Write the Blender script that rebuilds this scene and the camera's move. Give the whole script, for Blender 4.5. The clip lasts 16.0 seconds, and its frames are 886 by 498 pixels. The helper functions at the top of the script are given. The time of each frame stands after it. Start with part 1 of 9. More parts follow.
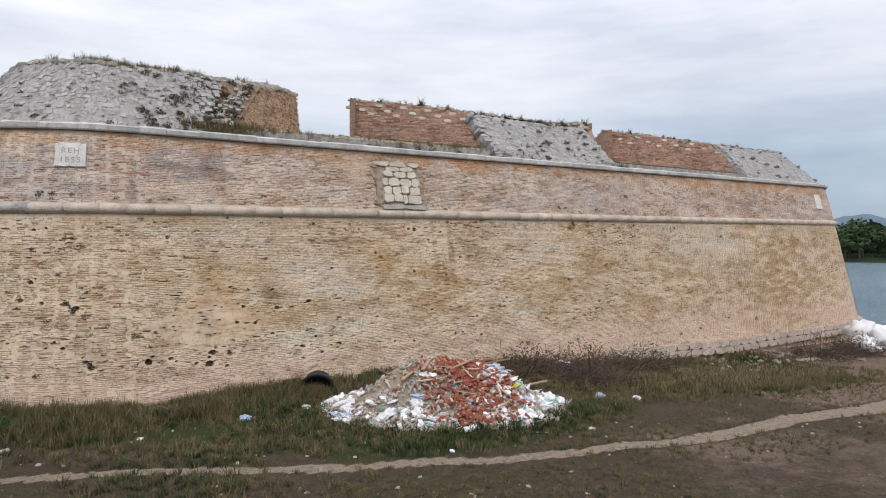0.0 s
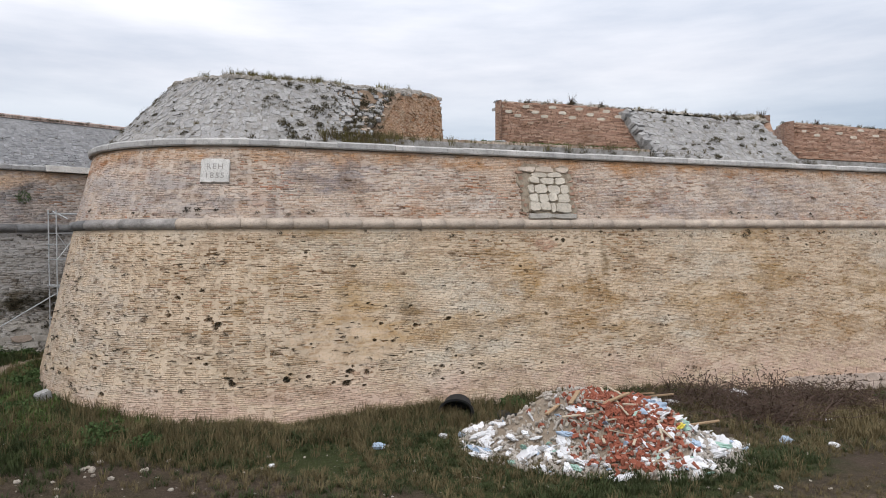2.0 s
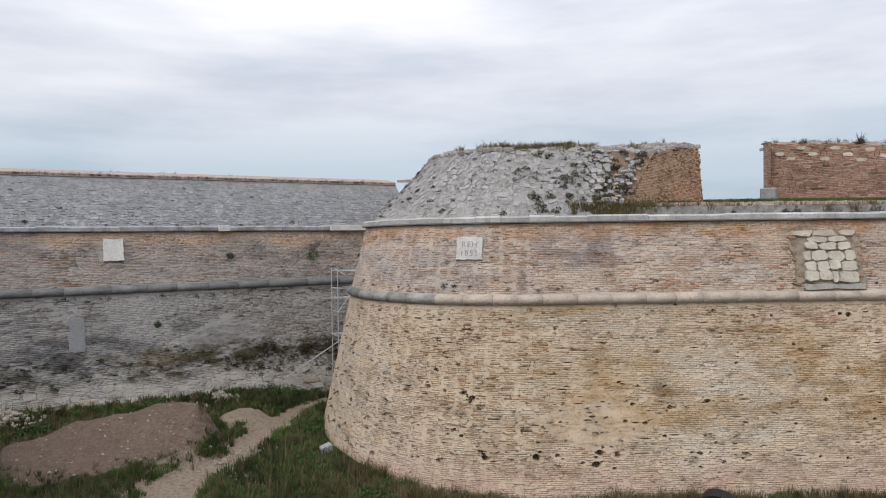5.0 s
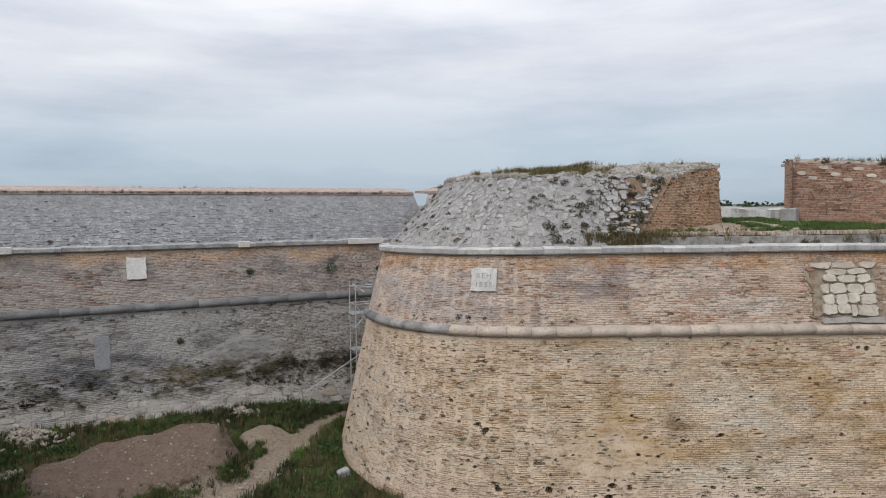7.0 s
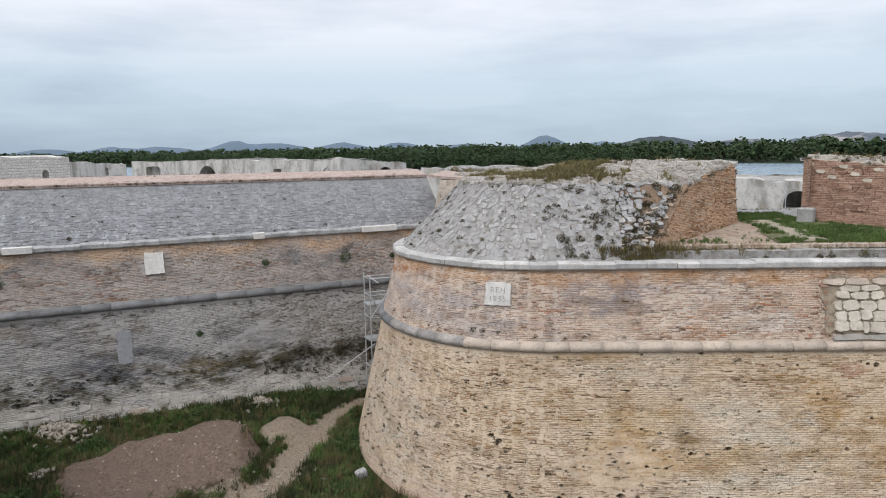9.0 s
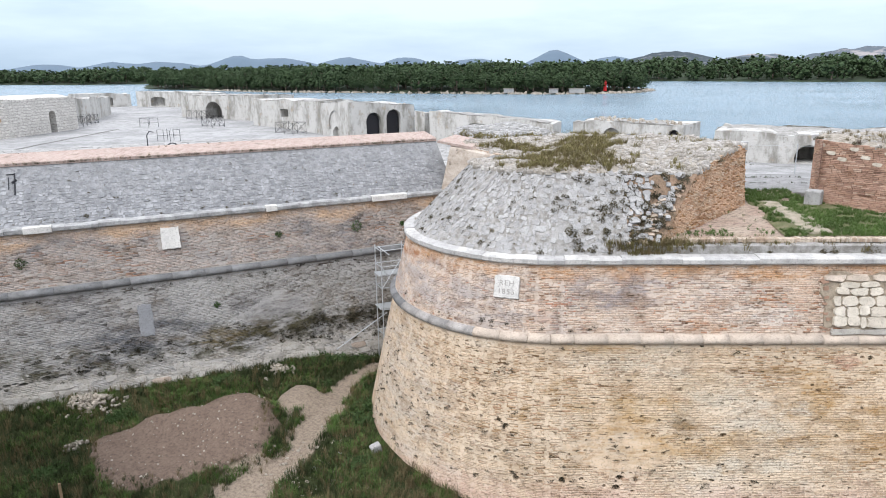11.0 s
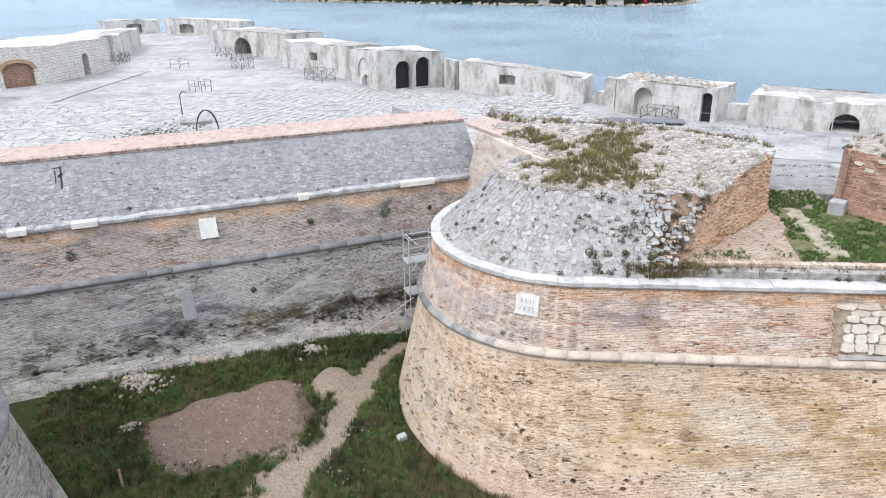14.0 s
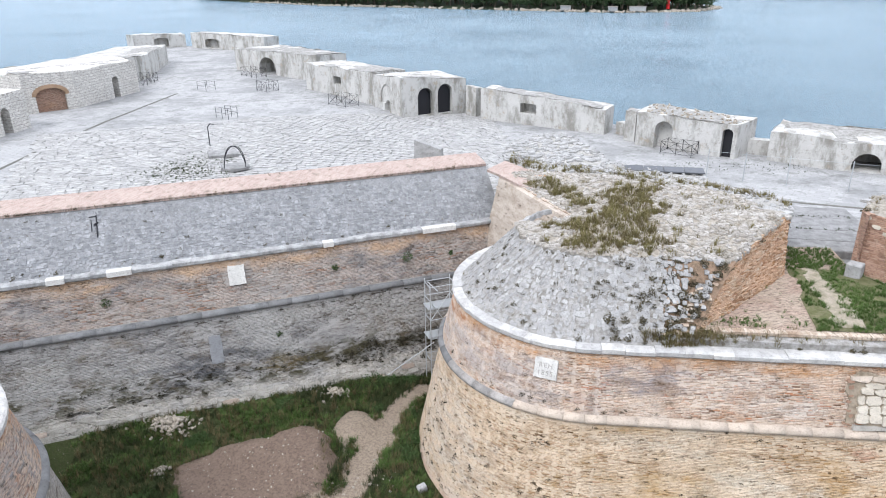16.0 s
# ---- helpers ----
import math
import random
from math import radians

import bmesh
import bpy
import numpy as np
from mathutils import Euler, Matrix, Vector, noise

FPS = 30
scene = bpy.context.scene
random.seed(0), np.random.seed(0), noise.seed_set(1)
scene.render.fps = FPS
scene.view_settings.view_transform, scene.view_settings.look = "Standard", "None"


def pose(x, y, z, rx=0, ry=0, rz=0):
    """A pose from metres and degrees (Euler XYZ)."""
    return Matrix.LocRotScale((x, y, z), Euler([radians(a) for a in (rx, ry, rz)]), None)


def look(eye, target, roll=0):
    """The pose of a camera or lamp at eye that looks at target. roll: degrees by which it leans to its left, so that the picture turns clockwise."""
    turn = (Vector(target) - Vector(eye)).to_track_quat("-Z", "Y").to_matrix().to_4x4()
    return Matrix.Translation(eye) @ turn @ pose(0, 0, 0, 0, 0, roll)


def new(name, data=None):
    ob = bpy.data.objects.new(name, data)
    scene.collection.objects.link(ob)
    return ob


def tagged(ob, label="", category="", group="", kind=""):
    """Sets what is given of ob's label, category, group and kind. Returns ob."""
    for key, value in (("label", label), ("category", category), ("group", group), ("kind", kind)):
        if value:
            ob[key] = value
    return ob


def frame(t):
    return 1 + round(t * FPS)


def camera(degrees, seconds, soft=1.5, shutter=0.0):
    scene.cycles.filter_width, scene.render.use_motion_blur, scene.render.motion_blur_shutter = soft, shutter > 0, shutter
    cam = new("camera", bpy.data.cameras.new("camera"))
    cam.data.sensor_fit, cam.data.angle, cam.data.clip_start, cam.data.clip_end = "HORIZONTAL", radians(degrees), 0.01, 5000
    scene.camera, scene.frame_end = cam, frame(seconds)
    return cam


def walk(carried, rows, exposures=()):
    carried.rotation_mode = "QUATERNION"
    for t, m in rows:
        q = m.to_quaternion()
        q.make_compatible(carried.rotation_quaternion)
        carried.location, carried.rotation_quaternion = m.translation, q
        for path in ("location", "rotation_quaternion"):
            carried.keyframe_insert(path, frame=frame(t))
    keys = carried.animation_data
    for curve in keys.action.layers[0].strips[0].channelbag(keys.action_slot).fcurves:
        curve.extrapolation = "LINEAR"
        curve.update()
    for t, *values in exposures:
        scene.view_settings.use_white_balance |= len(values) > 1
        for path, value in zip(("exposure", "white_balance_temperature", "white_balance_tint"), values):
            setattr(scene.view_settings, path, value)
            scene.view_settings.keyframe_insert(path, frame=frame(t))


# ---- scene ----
cam = camera(65.7, 16.0, soft=1.0)
METRES, EYE, TILT, LEAN, TURN = 17.0, 4.9, -1.2, 0.0, -35.0
ROWS = [
    (0.0, 0.0, 0.0, 0.0, 0.0, 0.0, 0.0),
    (0.5, 0.0058, 0.044, -0.0002, 1.9, 0.02, 0.03),
    (1.0, 0.009, 0.0845, 0.0021, 5.08, 0.06, 0.05),
    (1.5, 0.0095, 0.105, 0.0102, 8.88, 0.09, 0.05),
    (2.0, 0.0082, 0.1091, 0.0253, 12.85, 0.02, 0.07),
    (2.5, 0.0057, 0.1101, 0.0436, 16.82, 0.08, 0.09),
    (3.0, 0.0054, 0.1095, 0.0659, 20.75, 0.16, 0.1),
    (3.5, 0.0086, 0.1095, 0.0881, 24.55, 0.26, 0.08),
    (4.0, 0.0123, 0.1118, 0.1123, 28.57, 0.3, 0.09),
    (4.5, 0.0121, 0.1121, 0.1353, 32.04, 0.31, 0.07),
    (7.0, 0.0292, 0.1144, 0.2537, 35.58, -1.63, 0.06),
    (7.5, 0.029, 0.1152, 0.2875, 35.88, -2.42, 0.06),
    (8.0, 0.0262, 0.1127, 0.3238, 36.09, -3.5, 0.09),
    (8.5, 0.0253, 0.1134, 0.3611, 36.32, -5.21, 0.08),
    (9.0, 0.023, 0.1131, 0.3984, 36.52, -6.98, 0.1),
    (11.5, 0.0215, 0.1023, 0.5806, 37.66, -15.48, -0.02),
    (12.0, 0.024, 0.0995, 0.6188, 38.91, -17.16, -0.01),
    (12.5, 0.0271, 0.0971, 0.6562, 39.71, -18.83, -0.05),
    (13.0, 0.0289, 0.1033, 0.6926, 39.7, -20.48, -0.06),
    (13.5, 0.027, 0.1119, 0.7271, 39.66, -21.15, -0.07),
    (14.0, 0.0233, 0.1124, 0.76, 39.66, -21.1, -0.09),
    (14.5, 0.0228, 0.1126, 0.7938, 39.66, -21.09, -0.12),
    (15.0, 0.0202, 0.1144, 0.8284, 39.98, -21.06, -0.13),
    (15.5, 0.0141, 0.114, 0.8624, 40.62, -21.02, -0.16),
    (16.0, 0.0126, 0.1122, 0.8964, 41.34, -21.01, -0.2),
]
walk(cam, [(t, pose(0, 0, EYE, TILT, LEAN, TURN) @ pose(METRES * x, METRES * y, METRES * z, 90 + pitch, roll, yaw)) for t, x, y, z, yaw, pitch, roll in ROWS],
     exposures=[(0.0, -0.02, 6400, 13), (4.0, -0.08, 6400, 13), (6.8, -0.18, 6400, 12), (9.0, 0.04, 6350, 12), (11.3, 0.64, 6200, 12), (13.0, 0.74, 6150, 12), (16.0, 0.63, 6050, 12)])

# ---- light ----
SUN_AZ, SUN_EL = 215.0, 48.0     # degrees: compass-like angle from +y towards +x, and elevation
world = bpy.data.worlds.new("overcast_sky")
scene.world = world
world.use_nodes = True
wt = world.node_tree
wt.nodes.clear()


def wnode(kind, **kw):
    n = wt.nodes.new(kind)
    for k, v in kw.items():
        n.inputs[k].default_value = v
    return n


w_out = wt.nodes.new("ShaderNodeOutputWorld")
w_bg = wt.nodes.new("ShaderNodeBackground")
w_sky = wt.nodes.new("ShaderNodeTexSky")
w_sky.sky_type = "NISHITA"
w_sky.sun_disc = False
w_sky.sun_elevation = radians(SUN_EL)
w_sky.sun_rotation = radians(SUN_AZ)
w_gain = wt.nodes.new("ShaderNodeVectorMath")
w_gain.operation = "SCALE"
w_gain.inputs["Scale"].default_value = 0.10
w_co = wt.nodes.new("ShaderNodeTexCoord")
w_sep = wt.nodes.new("ShaderNodeSeparateXYZ")
w_map = wt.nodes.new("ShaderNodeMapping")
w_map.inputs["Scale"].default_value = (1.0, 1.0, 5.5)
w_noise = wnode("ShaderNodeTexNoise", Scale=1.7, Detail=7.0, Roughness=0.55)
w_cloud = wt.nodes.new("ShaderNodeValToRGB")
w_cloud.color_ramp.elements[0].position = 0.36
w_cloud.color_ramp.elements[0].color = (0.66, 0.71, 0.78, 1)
w_cloud.color_ramp.elements[1].position = 0.62
w_cloud.color_ramp.elements[1].color = (1.0, 1.0, 1.01, 1)
w_elev = wt.nodes.new("ShaderNodeValToRGB")
w_elev.color_ramp.elements[0].position = 0.0
w_elev.color_ramp.elements[0].color = (0.53, 0.64, 0.72, 1)
e = w_elev.color_ramp.elements.new(0.10)
e.color = (0.645, 0.75, 0.82, 1)
e = w_elev.color_ramp.elements.new(0.22)
e.color = (1.06, 1.07, 1.08, 1)
e = w_elev.color_ramp.elements.new(0.5)
e.color = (1.5, 1.5, 1.5, 1)
w_elev.color_ramp.elements[-1].position = 1.0
w_elev.color_ramp.elements[-1].color = (2.0, 2.0, 2.0, 1)
w_mul = wt.nodes.new("ShaderNodeMix")
w_mul.data_type = "RGBA"
w_mul.blend_type = "MULTIPLY"
w_mul.inputs["Factor"].default_value = 1.0
w_mix = wt.nodes.new("ShaderNodeMix")
w_mix.data_type = "RGBA"
w_mix.inputs["Factor"].default_value = 0.9
L = wt.links.new
L(w_co.outputs["Generated"], w_sep.inputs[0])
L(w_co.outputs["Generated"], w_map.inputs["Vector"])
L(w_map.outputs["Vector"], w_noise.inputs["Vector"])
L(w_noise.outputs["Fac"], w_cloud.inputs["Fac"])
L(w_sep.outputs["Z"], w_elev.inputs["Fac"])
L(w_cloud.outputs["Color"], w_mul.inputs["A"])
L(w_elev.outputs["Color"], w_mul.inputs["B"])
L(w_sky.outputs["Color"], w_gain.inputs[0])
L(w_gain.outputs["Vector"], w_mix.inputs["A"])
L(w_mul.outputs["Result"], w_mix.inputs["B"])
L(w_mix.outputs["Result"], w_bg.inputs["Color"])
L(w_bg.outputs["Background"], w_out.inputs["Surface"])

sun = new("sun", bpy.data.lights.new("sun", "SUN"))
sun.data.energy = 1.3
sun.data.angle = radians(25)
sun.data.color = (1.0, 0.96, 0.9)
a_, e_ = radians(SUN_AZ), radians(SUN_EL)
sun.matrix_world = look((100 * math.sin(a_) * math.cos(e_), 100 * math.cos(a_) * math.cos(e_), 100 * math.sin(e_)), (0, 0, 0))

# ---- materials ----


class Nodes:
    """Small builder for a node material."""

    def __init__(self, name, rough=0.9, spec=0.3):
        self.m = bpy.data.materials.new(name)
        self.m.use_nodes = True
        self.t = self.m.node_tree
        self.b = self.t.nodes["Principled BSDF"]
        self.b.inputs["Roughness"].default_value = rough
        self.b.inputs["Specular IOR Level"].default_value = spec
        self.co = self.t.nodes.new("ShaderNodeTexCoord")

    def add(self, kind, **kw):
        n = self.t.nodes.new(kind)
        for k, v in kw.items():
            self.put(n.inputs[k.replace("_", " ")], v)
        return n

    def put(self, socket, v):
        if isinstance(v, bpy.types.NodeSocket):
            self.t.links.new(v, socket)
        else:
            socket.default_value = v

    def uv(self, sx=1.0, sy=1.0, sz=1.0):
        n = self.add("ShaderNodeMapping", Vector=self.co.outputs["UV"])
        n.inputs["Scale"].default_value = (sx, sy, sz)
        return n.outputs[0]

    def obj(self, sx=1.0, sy=1.0, sz=1.0):
        n = self.add("ShaderNodeMapping", Vector=self.co.outputs["Object"])
        n.inputs["Scale"].default_value = (sx, sy, sz)
        return n.outputs[0]

    def pos(self, sx=1.0, sy=1.0, sz=1.0):
        g = self.add("ShaderNodeNewGeometry")
        n = self.add("ShaderNodeMapping", Vector=g.outputs["Position"])
        n.inputs["Scale"].default_value = (sx, sy, sz)
        return n.outputs[0]

    def noise(self, vec, scale, detail=4.0, rough=0.55):
        return self.add("ShaderNodeTexNoise", Vector=vec, Scale=scale, Detail=detail, Roughness=rough).outputs["Fac"]

    def voro(self, vec, scale, feature="F1", out="Distance"):
        n = self.add("ShaderNodeTexVoronoi", Vector=vec, Scale=scale)
        n.feature = feature
        return n.outputs[out]

    def ramp(self, fac, *stops):
        n = self.add("ShaderNodeValToRGB", Fac=fac)
        el = n.color_ramp.elements
        while len(el) > 1:
            el.remove(el[-1])
        for i, (p, c) in enumerate(stops):
            q = el[0] if i == 0 else el.new(p)
            q.position = p
            q.color = (*c, 1) if not isinstance(c, (int, float)) else (c, c, c, 1)
        return n.outputs["Color"]

    def mix(self, fac, a, b, blend="MIX"):
        n = self.t.nodes.new("ShaderNodeMix")
        n.data_type, n.blend_type = "RGBA", blend
        self.put(n.inputs["Factor"], fac)
        for key, v in (("A", a), ("B", b)):
            self.put(n.inputs[key], (*v, 1) if isinstance(v, tuple) else v)
        return n.outputs["Result"]

    def math(self, op, a, b=0.0):
        n = self.t.nodes.new("ShaderNodeMath")
        n.operation = op
        self.put(n.inputs[0], a)
        self.put(n.inputs[1], b)
        return n.outputs[0]

    def sep(self, vec):
        return self.add("ShaderNodeSeparateXYZ", Vector=vec)

    def bump(self, height, strength=0.5, dist=0.05, normal=None):
        n = self.add("ShaderNodeBump", Height=height)
        n.inputs["Strength"].default_value = strength
        n.inputs["Distance"].default_value = dist
        if normal is not None:
            self.t.links.new(normal, n.inputs["Normal"])
        return n.outputs[0]

    def done(self, color, normal=None, rough=None):
        self.put(self.b.inputs["Base Color"], (*color, 1) if isinstance(color, tuple) else color)
        if normal is not None:
            self.put(self.b.inputs["Normal"], normal)
        if rough is not None:
            self.put(self.b.inputs["Roughness"], rough)
        return self.m


def brick_material(name, bricks, mortar, patches, streak=0.35, width=0.27, row=0.062, gap=0.010, relief=0.7, foot=None, crown=None):
    """Old brickwork. bricks: two colours; patches: list of (colour, noise scale, threshold, amount)."""
    k = Nodes(name, 0.92, 0.2)
    wob = k.add("ShaderNodeTexNoise", Vector=k.uv(1, 1), Scale=1.1, Detail=3.0)
    off = k.add("ShaderNodeVectorMath", )
    off.operation = "MULTIPLY_ADD"
    k.put(off.inputs[0], wob.outputs["Color"])
    off.inputs[1].default_value = (0.10, 0.07, 0)
    k.put(off.inputs[2], k.co.outputs["UV"])
    br = k.add("ShaderNodeTexBrick", Vector=off.outputs[0], Scale=1.0)
    br.inputs["Brick Width"].default_value = width
    br.inputs["Row Height"].default_value = row
    br.inputs["Mortar Size"].default_value = gap
    br.inputs["Mortar Smooth"].default_value = 0.35
    br.inputs["Bias"].default_value = -0.1
    br.inputs["Color1"].default_value = (*bricks[0], 1)
    br.inputs["Color2"].default_value = (*bricks[1], 1)
    br.inputs["Mortar"].default_value = (*mortar, 1)
    col = br.outputs["Color"]
    uv = k.co.outputs["UV"]
    for c, sc, thr, amount in patches:
        f = k.ramp(k.noise(k.uv(sc * 0.7, sc), 1.0, 6.0, 0.62), (thr - 0.07, 0.0), (thr + 0.09, amount))
        col = k.mix(f, col, c)
    v = k.sep(uv).outputs["Y"]
    edge = k.math("ADD", v, k.math("MULTIPLY", k.noise(k.uv(0.5, 0.5), 1.0, 5.0), 1.6))
    if foot:
        top, c, amount = foot
        col = k.mix(k.ramp(k.math("SUBTRACT", edge, top), (0.0, amount), (1.0, 0.0)), col, c)
    if crown:
        low, c, amount = crown
        col = k.mix(k.ramp(k.math("SUBTRACT", edge, low), (0.35, 0.0), (0.8, amount)), col, c)
    # courses that lost their mortar, and runs of dirt down the wall
    cell = k.noise(k.uv(3.6, 15.5), 1.0, 2.0, 0.5)
    col = k.mix(k.ramp(cell, (0.36, 0.75), (0.48, 0.0)), col, tuple(x * 0.42 for x in bricks[1]))
    fine = k.noise(k.uv(3.5, 22.0), 1.0, 4.0, 0.7)
    col = k.mix(k.ramp(fine, (0.33, 0.95), (0.45, 0.0)), col, (0.07, 0.05, 0.035))
    lite = k.noise(k.uv(4.5, 17.0), 1.0, 3.0, 0.6)
    col = k.mix(k.ramp(lite, (0.55, 0.0), (0.68, 0.6)), col, tuple(min(0.75, x * 1.35 + 0.08) for x in bricks[0]))
    run = k.noise(k.uv(1.6, 0.16), 1.0, 5.0, 0.6)
    col = k.mix(k.ramp(run, (0.55, 0.0), (0.78, streak)), col, (0.11, 0.09, 0.07))
    grain = k.noise(k.uv(60, 60), 1.0, 3.0)
    col = k.mix(k.ramp(grain, (0.3, 0.30), (0.7, 0.0)), col, (0.16, 0.12, 0.08))
    h = k.math("ADD", k.math("MULTIPLY", br.outputs["Fac"], -1.0), k.math("MULTIPLY", fine, 1.2))
    n1 = k.bump(h, relief, 0.035)
    n2 = k.bump(k.noise(k.uv(0.9, 1.4), 1.0, 5.0), 0.35, 0.25, n1)
    return k.done(col, n2)


def stone_material(name, c0, c1, lichen=(0.10, 0.10, 0.095), amount=0.5, scale=1.0, island=False, spread=0.5):
    """Limestone: tint by piece, mottled, with dark lichen."""
    k = Nodes(name, 0.88, 0.25)
    p = k.pos()
    info = k.add("ShaderNodeNewGeometry").outputs["Random Per Island"]
    if not island:
        info = k.math("FRACT", k.math("ADD", info, k.add("ShaderNodeObjectInfo").outputs["Random"]))
    base = k.mix(k.math("MULTIPLY", info, 1.0), c0, c1)
    mot = k.noise(p, 2.3 * scale, 6.0, 0.65)
    col = k.mix(k.ramp(mot, (0.42, 0.0), (0.64, amount)), base, lichen)
    big = k.noise(p, 0.45 * scale, 4.0)
    col = k.mix(k.ramp(big, (0.45, 0.0), (0.68, spread * 0.7)), col, tuple(x * 0.55 for x in c0))
    speck = k.noise(p, 26 * scale, 3.0, 0.7)
    col = k.mix(k.ramp(speck, (0.30, 0.55), (0.45, 0.0)), col, (0.07, 0.065, 0.055))
    col = k.mix(k.ramp(k.noise(p, 6.5 * scale, 6.0, 0.75), (0.55, 0.0), (0.66, 0.6)), col, tuple(x * 0.45 for x in c1))
    n1 = k.bump(k.noise(p, 9 * scale, 6.0, 0.7), 0.55, 0.06)
    n2 = k.bump(speck, 0.4, 0.015, n1)
    return k.done(col, n2)


M = {}
M["brick_low"] = brick_material("ochre_brick", ((0.50, 0.385, 0.225), (0.40, 0.29, 0.155)), (0.56, 0.47, 0.34),
                                [((0.36, 0.215, 0.075), 0.16, 0.56, 0.55), ((0.60, 0.53, 0.41), 0.21, 0.52, 0.75), ((0.42, 0.23, 0.13), 0.33, 0.66, 0.6), ((0.15, 0.12, 0.08), 0.42, 0.68, 0.55)],
                                foot=(0.9, (0.58, 0.40, 0.28), 0.75))
M["brick_up"] = brick_material("pinkish_brick", ((0.45, 0.30, 0.20), (0.36, 0.24, 0.18)), (0.48, 0.41, 0.33),
                               [((0.34, 0.30, 0.28), 0.22, 0.52, 0.75), ((0.58, 0.50, 0.42), 0.30, 0.55, 0.6), ((0.45, 0.18, 0.07), 0.55, 0.62, 0.8)],
                               crown=(7.9, (0.48, 0.24, 0.10), 0.8))
M["brick_red"] = brick_material("red_brick", ((0.391, 0.228, 0.163), (0.287, 0.162, 0.119)), (0.437, 0.348, 0.275),
                                [((0.345, 0.180, 0.100), 0.5, 0.6, 0.6), ((0.575, 0.360, 0.213), 0.7, 0.62, 0.6)], streak=0.3)
M["brick_orange"] = brick_material("orange_brick", ((0.47, 0.235, 0.095), (0.36, 0.165, 0.065)), (0.45, 0.31, 0.19),
                                   [((0.50, 0.33, 0.18), 0.6, 0.55, 0.7), ((0.22, 0.12, 0.06), 0.9, 0.66, 0.7)], streak=0.35, relief=1.0)
M["brick_grey"] = brick_material("grey_weathered_brick", ((0.33, 0.315, 0.285), (0.255, 0.245, 0.225)), (0.37, 0.35, 0.31),
                                 [((0.19, 0.185, 0.175), 0.13, 0.52, 0.7), ((0.43, 0.42, 0.39), 0.27, 0.60, 0.7), ((0.12, 0.12, 0.06), 0.5, 0.66, 0.7)],
                                 streak=0.4, foot=(2.6, (0.44, 0.40, 0.34), 0.6), row=0.075, width=0.3)
M["brick_curtain_up"] = brick_material("dull_brick", ((0.36, 0.26, 0.19), (0.28, 0.22, 0.18)), (0.36, 0.32, 0.27),
                                       [((0.25, 0.24, 0.235), 0.2, 0.48, 0.85), ((0.42, 0.37, 0.33), 0.35, 0.58, 0.6), ((0.40, 0.18, 0.09), 0.5, 0.66, 0.7)],
                                       crown=(7.9, (0.48, 0.31, 0.18), 0.75))
M["stone_slope"] = stone_material("weathered_limestone", (0.425, 0.415, 0.40), (0.33, 0.325, 0.316), amount=0.6, lichen=(0.185, 0.18, 0.172), scale=1.3)
M["stone_grey"] = stone_material("grey_limestone", (0.37, 0.372, 0.375), (0.20, 0.205, 0.212), amount=0.75, lichen=(0.15, 0.15, 0.155), scale=1.3)
M["stone_grey_stuff"] = stone_material("grey_limestone_field", (0.30, 0.30, 0.295), (0.235, 0.235, 0.23), amount=0.55, island=True)
M["joint"] = stone_material("lime_joint", (0.37, 0.358, 0.338), (0.35, 0.338, 0.32), amount=0.8, lichen=(0.15, 0.135, 0.11), scale=1.6)
M["joint_grey"] = stone_material("grey_joint", (0.315, 0.315, 0.315), (0.29, 0.29, 0.29), amount=0.75, lichen=(0.16, 0.16, 0.16), scale=1.5)
M["cornice"] = stone_material("pale_limestone", (0.62, 0.60, 0.565), (0.44, 0.43, 0.415), amount=0.55, lichen=(0.27, 0.26, 0.25))
M["cordon"] = stone_material("round_moulding_stone", (0.62, 0.52, 0.42), (0.53, 0.445, 0.365), amount=0.35, lichen=(0.25, 0.21, 0.17))
M["cordon_mid"] = stone_material("greyish_moulding_stone", (0.43, 0.40, 0.37), (0.34, 0.32, 0.30), amount=0.5)
M["cordon_grey"] = stone_material("dark_moulding_stone", (0.25, 0.25, 0.25), (0.18, 0.18, 0.18), amount=0.5)
M["white"] = stone_material("bleached_lime", (0.44, 0.43, 0.415), (0.35, 0.345, 0.335), amount=0.6, lichen=(0.23, 0.225, 0.21))
M["foot_stone"] = stone_material("pinkish_footing_stone", (0.50, 0.41, 0.34), (0.44, 0.365, 0.305), amount=0.4, lichen=(0.24, 0.19, 0.15))
M["terrace_lime"] = stone_material("bleached_terrace_lime", (0.43, 0.415, 0.385), (0.41, 0.395, 0.37), amount=0.75, lichen=(0.20, 0.185, 0.155), scale=1.6)
M["rubble_stone"] = stone_material("rubble_stone", (0.46, 0.41, 0.34), (0.33, 0.285, 0.225), amount=0.3)
M["patch_stone"] = stone_material("cream_stone", (0.68, 0.62, 0.52), (0.56, 0.50, 0.41), amount=0.4, lichen=(0.30, 0.26, 0.20))


